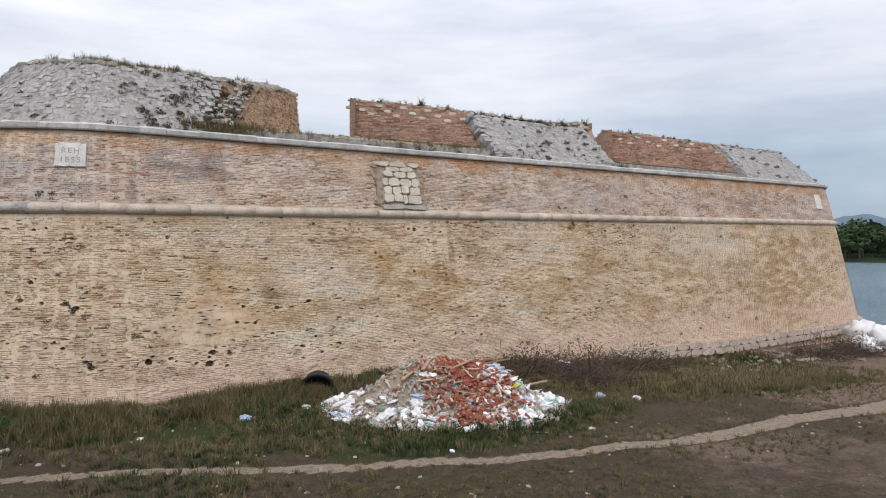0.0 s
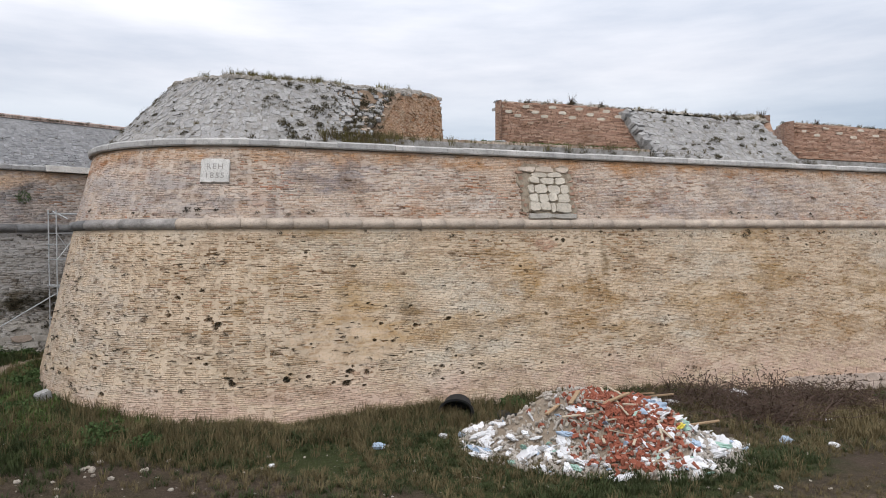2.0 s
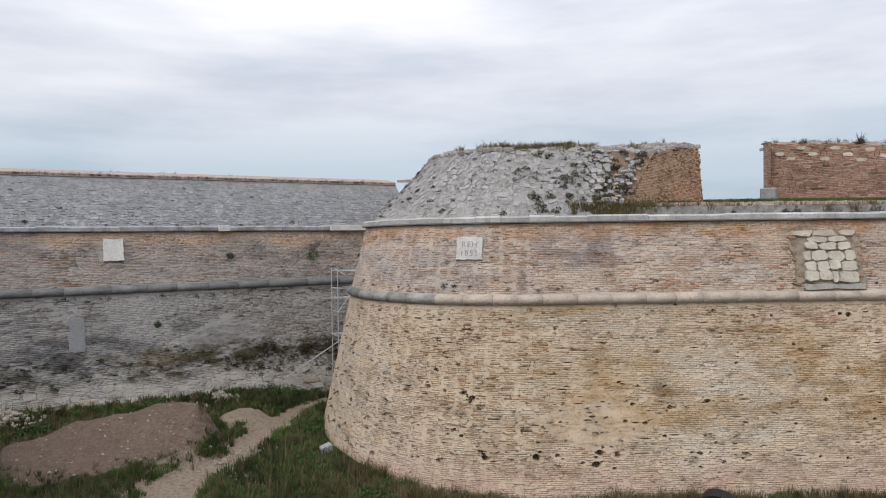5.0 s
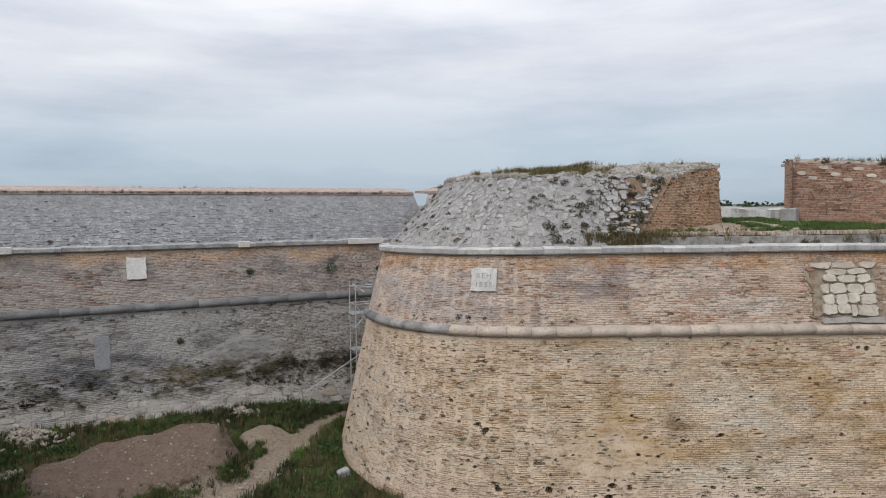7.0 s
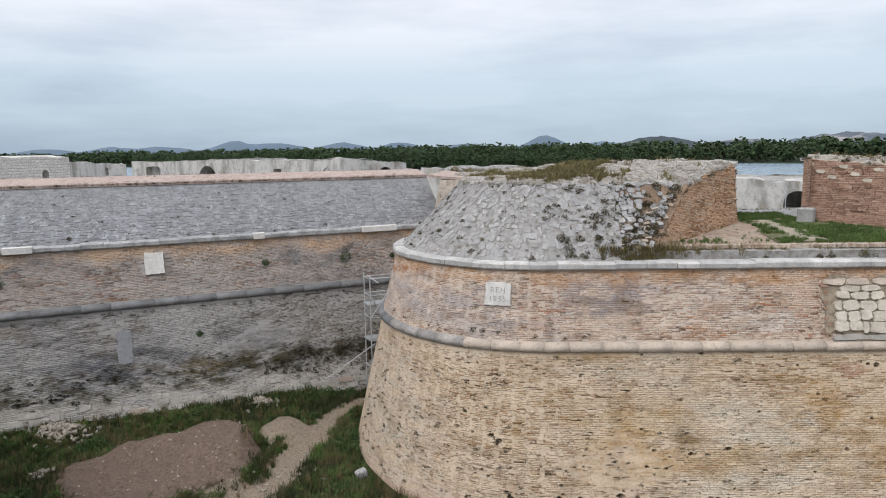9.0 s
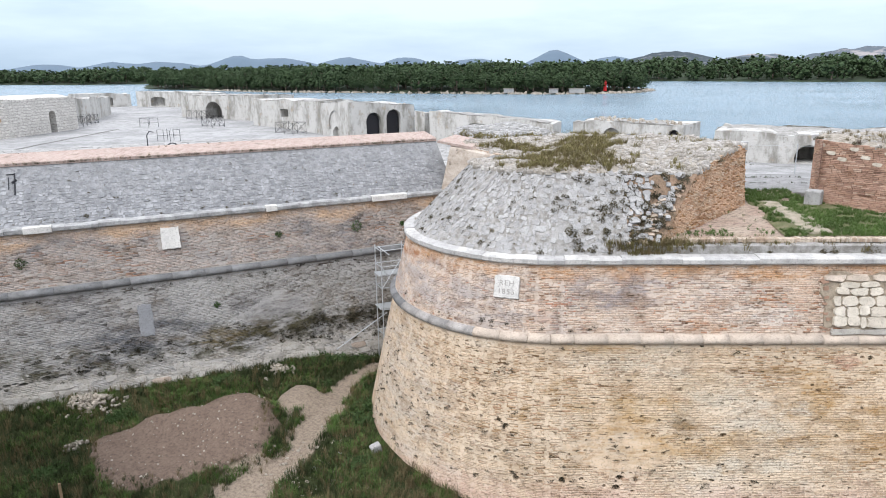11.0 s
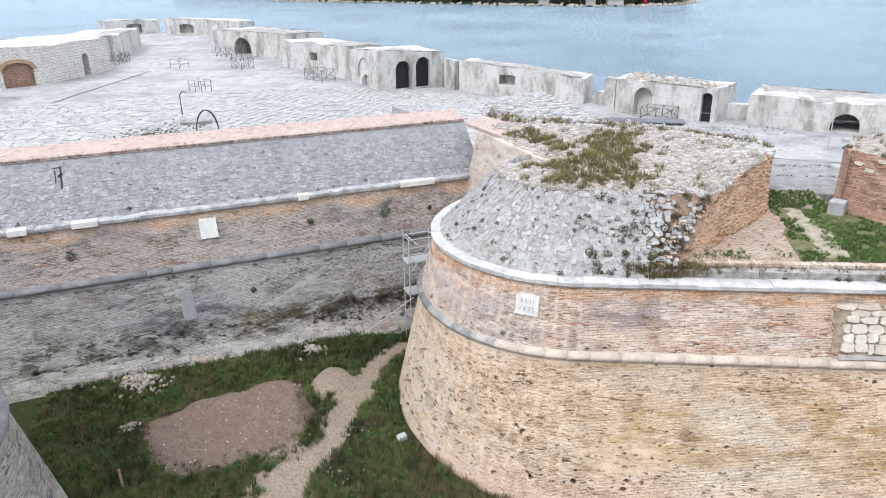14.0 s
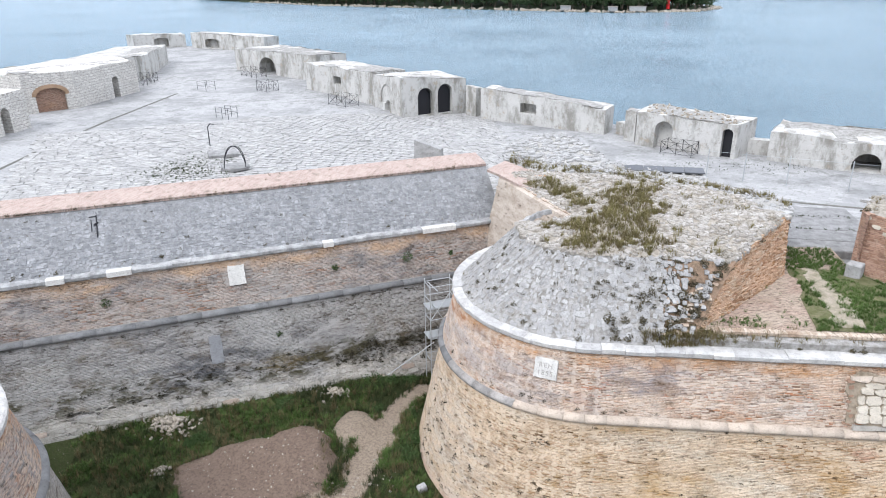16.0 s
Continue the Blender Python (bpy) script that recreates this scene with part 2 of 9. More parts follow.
def plaster():
    k = Nodes("stained_lime_plaster", 0.9, 0.2)
    p = k.pos()
    col = k.mix(k.noise(p, 0.5, 4.0), (0.43, 0.42, 0.395), (0.55, 0.54, 0.515))
    run = k.noise(k.pos(0.75, 0.75, 0.3), 1.0, 7.0, 0.7)
    col = k.mix(k.ramp(run, (0.47, 0.0), (0.62, 0.8)), col, (0.19, 0.18, 0.155))
    col = k.mix(k.ramp(k.noise(p, 2.2, 8.0, 0.75), (0.54, 0.0), (0.66, 0.7)), col, (0.22, 0.20, 0.17))
    col = k.mix(k.ramp(k.noise(p, 1.3, 5.0, 0.65), (0.58, 0.0), (0.68, 0.6)), col, (0.32, 0.26, 0.19))
    return k.done(col, k.bump(k.noise(p, 5.0, 6.0, 0.7), 0.5, 0.08))


M["plaster"] = plaster()


def paving():
    k = Nodes("pale_stone_paving", 0.85, 0.25)
    p = k.pos()
    mp = k.add("ShaderNodeMapping", Vector=p)
    mp.inputs["Rotation"].default_value = (0, 0, radians(27))
    br = k.add("ShaderNodeTexBrick", Vector=mp.outputs[0], Scale=1.0)
    br.inputs["Brick Width"].default_value = 0.75
    br.inputs["Row Height"].default_value = 0.42
    br.inputs["Mortar Size"].default_value = 0.022
    br.inputs["Color1"].default_value = (0.37, 0.365, 0.358, 1)
    br.inputs["Color2"].default_value = (0.315, 0.312, 0.308, 1)
    br.inputs["Mortar"].default_value = (0.29, 0.285, 0.275, 1)
    col = br.outputs["Color"]
    col = k.mix(k.ramp(k.noise(p, 0.2, 7.0, 0.68), (0.46, 0.0), (0.62, 0.75)), col, (0.20, 0.20, 0.198))
    col = k.mix(k.ramp(k.noise(p, 0.9, 8.0, 0.74), (0.52, 0.0), (0.62, 0.7)), col, (0.16, 0.16, 0.15))
    col = k.mix(k.ramp(k.noise(p, 4.5, 6.0, 0.75), (0.56, 0.0), (0.66, 0.75)), col, (0.17, 0.17, 0.15))
    return k.done(col, k.bump(k.math("MULTIPLY", br.outputs["Fac"], -1.0), 0.5, 0.03))


M["paving"] = paving()


def coping_brick():
    k = Nodes("herringbone_pink_brick", 0.9, 0.2)
    br = k.add("ShaderNodeTexBrick", Vector=k.co.outputs["UV"], Scale=1.0)
    br.inputs["Brick Width"].default_value = 0.26
    br.inputs["Row Height"].default_value = 0.075
    br.inputs["Mortar Size"].default_value = 0.008
    br.inputs["Color1"].default_value = (0.42, 0.32, 0.28, 1)
    br.inputs["Color2"].default_value = (0.30, 0.215, 0.185, 1)
    br.inputs["Mortar"].default_value = (0.42, 0.37, 0.32, 1)
    col = k.mix(k.ramp(k.noise(k.pos(), 1.2, 5.0, 0.6), (0.50, 0.0), (0.66, 0.45)), br.outputs["Color"], (0.45, 0.37, 0.32))
    col = k.mix(k.ramp(k.noise(k.pos(), 2.6, 6.0, 0.7), (0.54, 0.0), (0.66, 0.7)), col, (0.17, 0.14, 0.11))
    return k.done(col, k.bump(k.math("MULTIPLY", br.outputs["Fac"], -1.0), 0.5, 0.02))


M["coping"] = coping_brick()


def ground_material():
    k = Nodes("grass_and_earth", 0.95, 0.1)
    p = k.pos()
    earth = k.mix(k.noise(p, 1.5, 6.0, 0.7), (0.062, 0.045, 0.034), (0.118, 0.088, 0.065))
    dry = k.mix(k.noise(p, 5.0, 5.0, 0.7), (0.048, 0.040, 0.024), (0.110, 0.089, 0.053))
    green = k.mix(k.noise(p, 4.0, 5.0, 0.7), (0.030, 0.045, 0.014), (0.058, 0.070, 0.026))
    col = k.mix(k.ramp(k.noise(p, 0.35, 5.0, 0.6), (0.42, 0.0), (0.58, 1.0)), dry, earth)
    at = k.add("ShaderNodeAttribute")
    at.attribute_name = "cover"
    s = k.add("ShaderNodeSeparateColor", Color=at.outputs["Color"])
    rough = k.math("MULTIPLY", k.noise(p, 1.8, 6.0, 0.7), 0.5)
    gf = k.ramp(k.math("ADD", s.outputs["Green"], rough), (0.55, 0.0), (0.80, 1.0))
    col = k.mix(gf, col, green)
    df = k.ramp(k.math("ADD", s.outputs["Blue"], rough), (0.62, 0.0), (0.80, 1.0))
    col = k.mix(df, col, k.mix(k.noise(p, 2.0, 6.0, 0.7), (0.125, 0.088, 0.068), (0.29, 0.215, 0.168)))
    pf = k.ramp(k.math("ADD", s.outputs["Red"], rough), (0.62, 0.0), (0.78, 1.0))
    col = k.mix(pf, col, k.mix(k.noise(p, 3.0, 6.0, 0.7), (0.42, 0.345, 0.265), (0.27, 0.21, 0.16)))
    speck = k.noise(p, 9.0, 6.0, 0.75)
    col = k.mix(k.ramp(speck, (0.34, 0.5), (0.56, 0.0)), col, (0.028, 0.022, 0.016))
    col = k.mix(k.ramp(k.noise(p, 22.0, 4.0, 0.7), (0.56, 0.0), (0.68, 0.55)), col, (0.21, 0.175, 0.115))
    col = k.mix(k.ramp(k.voro(p, 3.0), (0.05, 0.6), (0.09, 0.0)), col, (0.36, 0.32, 0.27))
    n1 = k.bump(k.noise(p, 3.0, 9.0, 0.75), 1.0, 0.2)
    return k.done(col, n1)


M["ground"] = ground_material()


def water_material():
    k = Nodes("sea_water", 0.12, 0.5)
    p = k.pos(1.0, 1.0, 1.0)
    mp = k.add("ShaderNodeMapping", Vector=p)
    mp.inputs["Rotation"].default_value = (0, 0, radians(-20))
    mp.inputs["Scale"].default_value = (0.22, 1.3, 1)
    w1 = k.noise(mp.outputs[0], 1.0, 8.0, 0.72)
    w2 = k.noise(p, 0.02, 3.0)
    col = k.mix(w2, (0.15, 0.225, 0.28), (0.185, 0.275, 0.335))
    return k.done(col, k.bump(w1, 1.0, 1.0), k.ramp(w2, (0.3, 0.14), (0.7, 0.24)))


M["water"] = water_material()


def simple(name, c, rough=0.8, var=0.35, scale=6.0, metal=0.0, spec=0.3, island=False):
    k = Nodes(name, rough, spec)
    k.b.inputs["Metallic"].default_value = metal
    p = k.pos()
    col = k.mix(k.noise(p, scale, 5.0, 0.65), tuple(x * (1 - var) for x in c), tuple(min(1, x * (1 + var)) for x in c))
    rnd = k.add("ShaderNodeNewGeometry").outputs["Random Per Island"] if island else k.add("ShaderNodeObjectInfo").outputs["Random"]
    col = k.mix(k.math("MULTIPLY", rnd, 0.4), col, tuple(x * 0.55 for x in c))
    return k.done(col, k.bump(k.noise(p, scale * 3, 4.0), 0.3, 0.02))


# brightened copy of the green grass: the ditch's lighter look is put into colour
M["grass_bright"] = simple("brightened_green_grass", (0.082, 0.135, 0.032), 0.8, 0.75, 0.7, island=True)
M["grass_green"] = simple("green_grass", (0.044, 0.058, 0.019), 0.8, 0.7, 1.0, island=True)
M["grass_dry"] = simple("dry_grass", (0.150, 0.118, 0.058), 0.9, 0.65, 1.2, island=True)
M["shrub"] = simple("wall_shrub", (0.082, 0.070, 0.042), 0.9, 0.5, 4.0, island=True)
M["shrub_green"] = simple("green_shrub", (0.05, 0.085, 0.025), 0.9, 0.5, 4.0, island=True)
M["bramble"] = simple("dry_bramble_leaves", (0.060, 0.040, 0.026), 0.9, 0.6, 3.0, island=True)
M["twig"] = simple("dead_twigs", (0.078, 0.050, 0.038), 0.9, 0.4, 3.0)
M["iron"] = simple("dark_iron", (0.035, 0.035, 0.04), 0.55, 0.3, 20, 0.6)
M["steel"] = simple("galvanised_steel", (0.46, 0.48, 0.49), 0.5, 0.2, 20, 0.3)
M["dark"] = simple("unlit_interior", (0.05, 0.045, 0.04), 0.95, 0.3)
M["black"] = simple("black_rubber", (0.018, 0.018, 0.018), 0.7, 0.3)
M["brick_piece"] = simple("broken_red_brick", (0.29, 0.095, 0.058), 0.9, 0.35, 9.0)
M["plastic_white"] = simple("white_plastic_bag", (0.74, 0.74, 0.75), 0.5, 0.15, 8.0)
M["plastic_blue"] = simple("pale_blue_plastic", (0.38, 0.48, 0.60), 0.5, 0.2, 8.0)
M["plastic_green"] = simple("pale_green_plastic", (0.33, 0.50, 0.42), 0.5, 0.2, 8.0)
M["plastic_yellow"] = simple("yellow_plastic", (0.65, 0.55, 0.08), 0.5, 0.2, 8.0)
M["wood"] = simple("weathered_wood", (0.36, 0.25, 0.15), 0.85, 0.3, 8.0)
M["pine"] = simple("pine_foliage", (0.040, 0.066, 0.026), 0.9, 0.65, 0.06, island=True)
M["bark"] = simple("bark", (0.12, 0.09, 0.07), 0.9, 0.3, 1.0)
M["red_paint"] = simple("red_paint", (0.55, 0.02, 0.02), 0.5, 0.1)
# the haze of distance is painted into this blue
M["hill_far"] = simple("haze_tinted_far_hill", (0.112, 0.155, 0.20), 1.0, 0.15, 0.004)


def hill_material(name, low, high, scale, thr):
    k = Nodes(name, 1.0, 0.0)
    p = k.pos(1, 1, 2.5)
    col = k.mix(k.noise(p, scale * 0.25, 4.0), tuple(x * 0.75 for x in low), low)
    return k.done(k.mix(k.ramp(k.noise(p, scale, 6.0, 0.7), (thr, 0.0), (thr + 0.07, 0.8)), col, high))


# low colours are greyed towards blue to carry haze too
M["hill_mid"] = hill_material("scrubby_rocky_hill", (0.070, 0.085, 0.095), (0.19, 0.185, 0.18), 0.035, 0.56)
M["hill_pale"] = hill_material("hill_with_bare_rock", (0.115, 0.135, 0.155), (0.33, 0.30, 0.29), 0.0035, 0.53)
M["forest_floor"] = simple("wooded_land", (0.028, 0.042, 0.02), 1.0, 0.5, 0.05)
M["shore_rock"] = simple("shore_rock", (0.33, 0.29, 0.25), 0.95, 0.4, 0.2)

# ---- builders ----
rnd = random.Random(7)


def part(name, bm, material, parent=None, label="", smooth=False, kind=""):
    me = bpy.data.meshes.new(name)
    bm.to_mesh(me)
    bm.free()
    if smooth:
        for f in me.polygons:
            f.use_smooth = True
    me.materials.append(material)
    ob = new(name, me)
    ob.parent = parent
    return tagged(ob, label, kind=kind)


def thing(name, label, category, at=(0, 0, 0), group="", kind=""):
    ob = new(name)
    ob.location = at
    ob.empty_display_size = 0.3
    return tagged(ob, label, category, group, kind)


def piece(name, me, parent, m):
    ob = new(name, me)
    ob.parent = parent
    ob.matrix_basis = m
    return ob


def box(bm, x0, y0, z0, x1, y1, z1, m=None):
    vs = [bm.verts.new((m @ Vector(c)) if m else c) for c in ((x0, y0, z0), (x1, y0, z0), (x1, y1, z0), (x0, y1, z0), (x0, y0, z1), (x1, y0, z1), (x1, y1, z1), (x0, y1, z1))]
    for f in ((0, 3, 2, 1), (4, 5, 6, 7), (0, 1, 5, 4), (1, 2, 6, 5), (2, 3, 7, 6), (3, 0, 4, 7)):
        bm.faces.new([vs[i] for i in f])


def tube(bm, a, b, r, n=6):
    a, b = Vector(a), Vector(b)
    d = (b - a).normalized()
    u = d.orthogonal().normalized()
    w = d.cross(u)
    rings = [[bm.verts.new(p + r * (math.cos(t) * u + math.sin(t) * w)) for t in (2 * math.pi * i / n for i in range(n))] for p in (a, b)]
    for i in range(n):
        bm.faces.new((rings[0][i], rings[0][(i + 1) % n], rings[1][(i + 1) % n], rings[1][i]))
    bm.faces.new(rings[0][::-1])
    bm.faces.new(rings[1])


def prism(bm, pts, z0, z1):
    """Upright prism over a counter-clockwise outline; z1 may be a list of heights."""
    tops = z1 if isinstance(z1, (list, tuple)) else [z1] * len(pts)
    lo = [bm.verts.new((x, y, z0)) for x, y in pts]
    hi = [bm.verts.new((x, y, t)) for (x, y), t in zip(pts, tops)]
    n = len(pts)
    for i in range(n):
        bm.faces.new((lo[i], lo[(i + 1) % n], hi[(i + 1) % n], hi[i]))
    bm.faces.new(hi)
    bm.faces.new(lo[::-1])


def box_uv(bm, parts=1.0):
    """Metres as UV, on each face by its main direction; v is the height on upright faces."""
    lay = bm.loops.layers.uv.verify()
    for f in bm.faces:
        n = f.normal
        for l in f.loops:
            c = l.vert.co
            if abs(n.z) > 0.8:
                l[lay].uv = (c.x, c.y)
            else:
                t = Vector((-n.y, n.x, 0)).normalized()
                l[lay].uv = (c.x * t.x + c.y * t.y, c.z)


def sweep(path, profile, uv=True, closed=False, v0=0.0):
    """Skin along a plan path of (x, y, nx, ny, s), n pointing outwards; profile of (depth inwards, z)."""
    bm = bmesh.new()
    lay = bm.loops.layers.uv.verify()
    rows = [[bm.verts.new((x - nx * d, y - ny * d, z)) for d, z in profile] for x, y, nx, ny, s in path]
    n = len(profile)
    for i in range(len(path) - 1):
        for j in range(n if closed else n - 1):
            k = (j + 1) % n
            f = bm.faces.new((rows[i][j], rows[i + 1][j], rows[i + 1][k], rows[i][k]))
            for l, (a, b) in zip(f.loops, ((i, j), (i + 1, j), (i + 1, k), (i, k))):
                l[lay].uv = (path[a][4], profile[b][1] if not closed else b * 0.1)
    if closed:
        bm.faces.new(rows[0])
        bm.faces.new(rows[-1][::-1])
    return bm


def fix(bm):
    bmesh.ops.recalc_face_normals(bm, faces=bm.faces)
    return bm


def line_path(a, b, n, out, s0=0.0):
    d = math.dist(a, b)
    return [(a[0] + (b[0] - a[0]) * i / n, a[1] + (b[1] - a[1]) * i / n, out[0], out[1], s0 + d * i / n) for i in range(n + 1)]


def arc_path(c, r, a0, a1, n, s0=0.0):
    out = []
    for i in range(n + 1):
        a = radians(a0 + (a1 - a0) * i / n)
        out.append((c[0] + r * math.cos(a), c[1] + r * math.sin(a), math.cos(a), math.sin(a), s0 + r * radians(abs(a1 - a0)) * i / n))
    return out


def chain(*runs):
    """Joins runs of a path end to end, with the running length carried on."""
    out, s = [], 0.0
    for run in runs:
        base = run[0][4]
        for x, y, nx, ny, t in (run if not out else run[1:]):
            out.append((x, y, nx, ny, s + t - base))
        s = out[-1][4]
    return out


def at_len(path, s):
    """The point and outward normal at the running length s."""
    for a, b in zip(path, path[1:]):
        if a[4] <= s <= b[4]:
            k = (s - a[4]) / max(1e-6, b[4] - a[4])
            n = Vector((a[2] + (b[2] - a[2]) * k, a[3] + (b[3] - a[3]) * k)).normalized()
            return a[0] + (b[0] - a[0]) * k, a[1] + (b[1] - a[1]) * k, n.x, n.y
    e = path[-1] if s > path[-1][4] else path[0]
    return e[0], e[1], e[2], e[3]


def smooth01(v):
    v = max(0.0, min(1.0, v))
    return v * v * (3 - 2 * v)


def unit_stones(count, seed, mats, flat=0.75, sides=7, lean=0.2):
    """Rough stones in a unit box, their outer face on +z, sunk at z = -0.5."""
    r = random.Random(seed)
    out = []
    for i in range(count):
        bm = bmesh.new()
        ang = [2 * math.pi * (k + r.uniform(-0.3, 0.3)) / sides for k in range(sides)]
        rim = []
        for a in ang:
            c, s_ = math.cos(a), math.sin(a)
            k = min(1 / max(0.01, abs(c)), 1 / max(0.01, abs(s_)), 1.28) * 0.5 * r.uniform(0.86, 1.04)
            rim.append((c * k, s_ * k))
        tilt = (r.uniform(-lean, lean), r.uniform(-lean, lean))
        lo = [bm.verts.new((x, y, -0.5)) for x, y in rim]
        mid = [bm.verts.new((x * 0.98, y * 0.98, 0.22 + x * tilt[0] + y * tilt[1])) for x, y in rim]
        hi = [bm.verts.new((x * flat + r.uniform(-0.03, 0.03), y * flat + r.uniform(-0.03, 0.03), 0.45 + x * tilt[0] + y * tilt[1] + r.uniform(-0.05, 0.05))) for x, y in rim]
        for a, b in ((lo, mid), (mid, hi)):
            for q in range(sides):
                bm.faces.new((a[q], a[(q + 1) % sides], b[(q + 1) % sides], b[q]))
        bm.faces.new(hi)
        me = bpy.data.meshes.new("stone")
        bm.to_mesh(me)
        bm.free()
        me.materials.append(mats)
        out.append(me)
    return out


def join_pieces(name, pieces, material, parent, kind="stuff", label=""):
    """Many small pieces (mesh, matrix) as one mesh."""
    co, faces = [], []
    for me, m in pieces:
        base = len(co)
        for v in me.vertices:
            co.append(tuple(m @ v.co))
        for p in me.polygons:
            faces.append(tuple(base + i for i in p.vertices))
    me = bpy.data.meshes.new(name)
    me.from_pydata(co, [], faces)
    me.materials.append(material)
    ob = new(name, me)
    ob.parent = parent
    return tagged(ob, label, kind=kind)


def frame_at(p, xdir, zdir):
    """A matrix at p whose x lies along xdir and z along zdir."""
    z = Vector(zdir).normalized()
    x = Vector(xdir)
    x = (x - z * x.dot(z)).normalized()
    y = z.cross(x)
    m = Matrix((x, y, z)).transposed().to_4x4()
    m.translation = p
    return m


def brick_piece_material(name, cols, patches, foot=None, crown=None, moss=None, streaks=0.5, spots=(), seams=0.75):
    """Single old bricks: a tint for each, weathered patches across the wall."""
    k = Nodes(name, 0.93, 0.15)
    p = k.pos()
    g = k.add("ShaderNodeNewGeometry").outputs["Random Per Island"]
    o = k.add("ShaderNodeObjectInfo").outputs["Random"]
    f = k.math("FRACT", k.math("ADD", g, k.math("MULTIPLY", o, 0.37)))
    n = len(cols)
    col = k.ramp(f, *[(i / n, c) for i, c in enumerate(cols)])
    k.t.nodes[-1].color_ramp.interpolation = "CONSTANT"
    for c, sc, thr, amount in patches:
        q = k.ramp(k.noise(k.pos(sc * 0.6, sc * 0.6, sc), 1.0, 7.0, 0.66), (thr - 0.05, 0.0), (thr + 0.07, amount))
        col = k.mix(q, col, c)
    z = k.sep(p).outputs["Z"]
    edge = k.math("ADD", z, k.math("MULTIPLY", k.noise(k.pos(0.5, 0.5, 0.5), 1.0, 6.0, 0.65), 2.0))
    if foot:
        top, c, amount = foot
        col = k.mix(k.ramp(k.math("SUBTRACT", edge, top), (0.0, amount), (1.0, 0.0)), col, c)
    if crown:
        low, c, amount = crown
        col = k.mix(k.ramp(k.math("SUBTRACT", edge, low), (0.2, 0.0), (0.6, amount)), col, c)
    if moss:
        mid, half, c, amount = moss
        band = k.ramp(k.math("ABSOLUTE", k.math("SUBTRACT", edge, mid)), (half * 0.3, amount), (half, 0.0))
        spot = k.ramp(k.noise(k.pos(1.1, 1.1, 1.8), 1.0, 6.0, 0.7), (0.47, 0.0), (0.54, 1.0))
        col = k.mix(k.math("MULTIPLY", band, spot), col, c)
    ps = k.sep(p)
    warp = k.math("MULTIPLY", k.math("SUBTRACT", k.noise(k.pos(0.9, 0.9, 2.4), 1.0, 9.0, 0.76), 0.5), 3.4)
    for sx, sz, rx, rz, c, amount in spots:
        u = k.math("DIVIDE", k.math("SUBTRACT", ps.outputs["X"], sx), rx)
        v = k.math("DIVIDE", k.math("SUBTRACT", z, sz), rz)
        q = k.math("SQRT", k.math("ADD", k.math("MULTIPLY", u, u), k.math("MULTIPLY", v, v)))
        torn = warp if rx > 0.6 else k.math("MULTIPLY", warp, 0.4)
        col = k.mix(k.ramp(k.math("ADD", q, torn), (0.35, amount), (1.3, 0.0)), col, c)
    dark = tuple(x * q_ for x, q_ in zip(cols[0], (0.50, 0.41, 0.32)))
    mot = k.noise(k.pos(0.8, 0.8, 1.5), 1.0, 9.0, 0.76)
    col = k.mix(k.ramp(mot, (0.495, 0.0), (0.65, 0.66)), col, dark)
    soot = k.noise(k.pos(2.0, 2.0, 4.5), 1.0, 6.0, 0.7)
    col = k.mix(k.ramp(soot, (0.59, 0.0), (0.67, 0.9)), col, tuple(x * 0.32 for x in dark))
    seam = k.noise(k.pos(3.6, 3.6, 17.0), 1.0, 3.0, 0.55)
    open_ = k.ramp(k.noise(k.pos(0.35, 0.35, 0.7), 1.0, 6.0, 0.65), (0.47, 0.08), (0.60, 1.0))
    col = k.mix(k.math("MULTIPLY", k.ramp(seam, (0.31, min(1.0, seams * 1.35)), (0.41, 0.0)), open_), col, tuple(x * q_ for x, q_ in zip(cols[0], (0.34, 0.28, 0.23))))
    # lime washed out of the joints lies over brick and mortar alike
    wash = k.noise(k.pos(0.8, 0.8, 2.6), 1.0, 7.0, 0.7)
    col = k.mix(k.ramp(wash, (0.46, 0.0), (0.60, 0.78)), col, tuple(min(0.8, x * 1.16 + 0.035) for x in cols[0]))
    run = k.noise(k.pos(1.3, 1.3, 0.12), 1.0, 6.0, 0.65)
    col = k.mix(k.ramp(run, (0.56, 0.0), (0.74, streaks)), col, tuple(x * 0.45 for x in cols[0]))
    dirt = k.noise(p, 14.0, 4.0, 0.7)
    col = k.mix(k.ramp(dirt, (0.34, 0.55), (0.45, 0.0)), col, tuple(x * 0.3 for x in cols[0]))
    return k.done(col, k.bump(k.noise(p, 30.0, 4.0, 0.7), 0.6, 0.02))


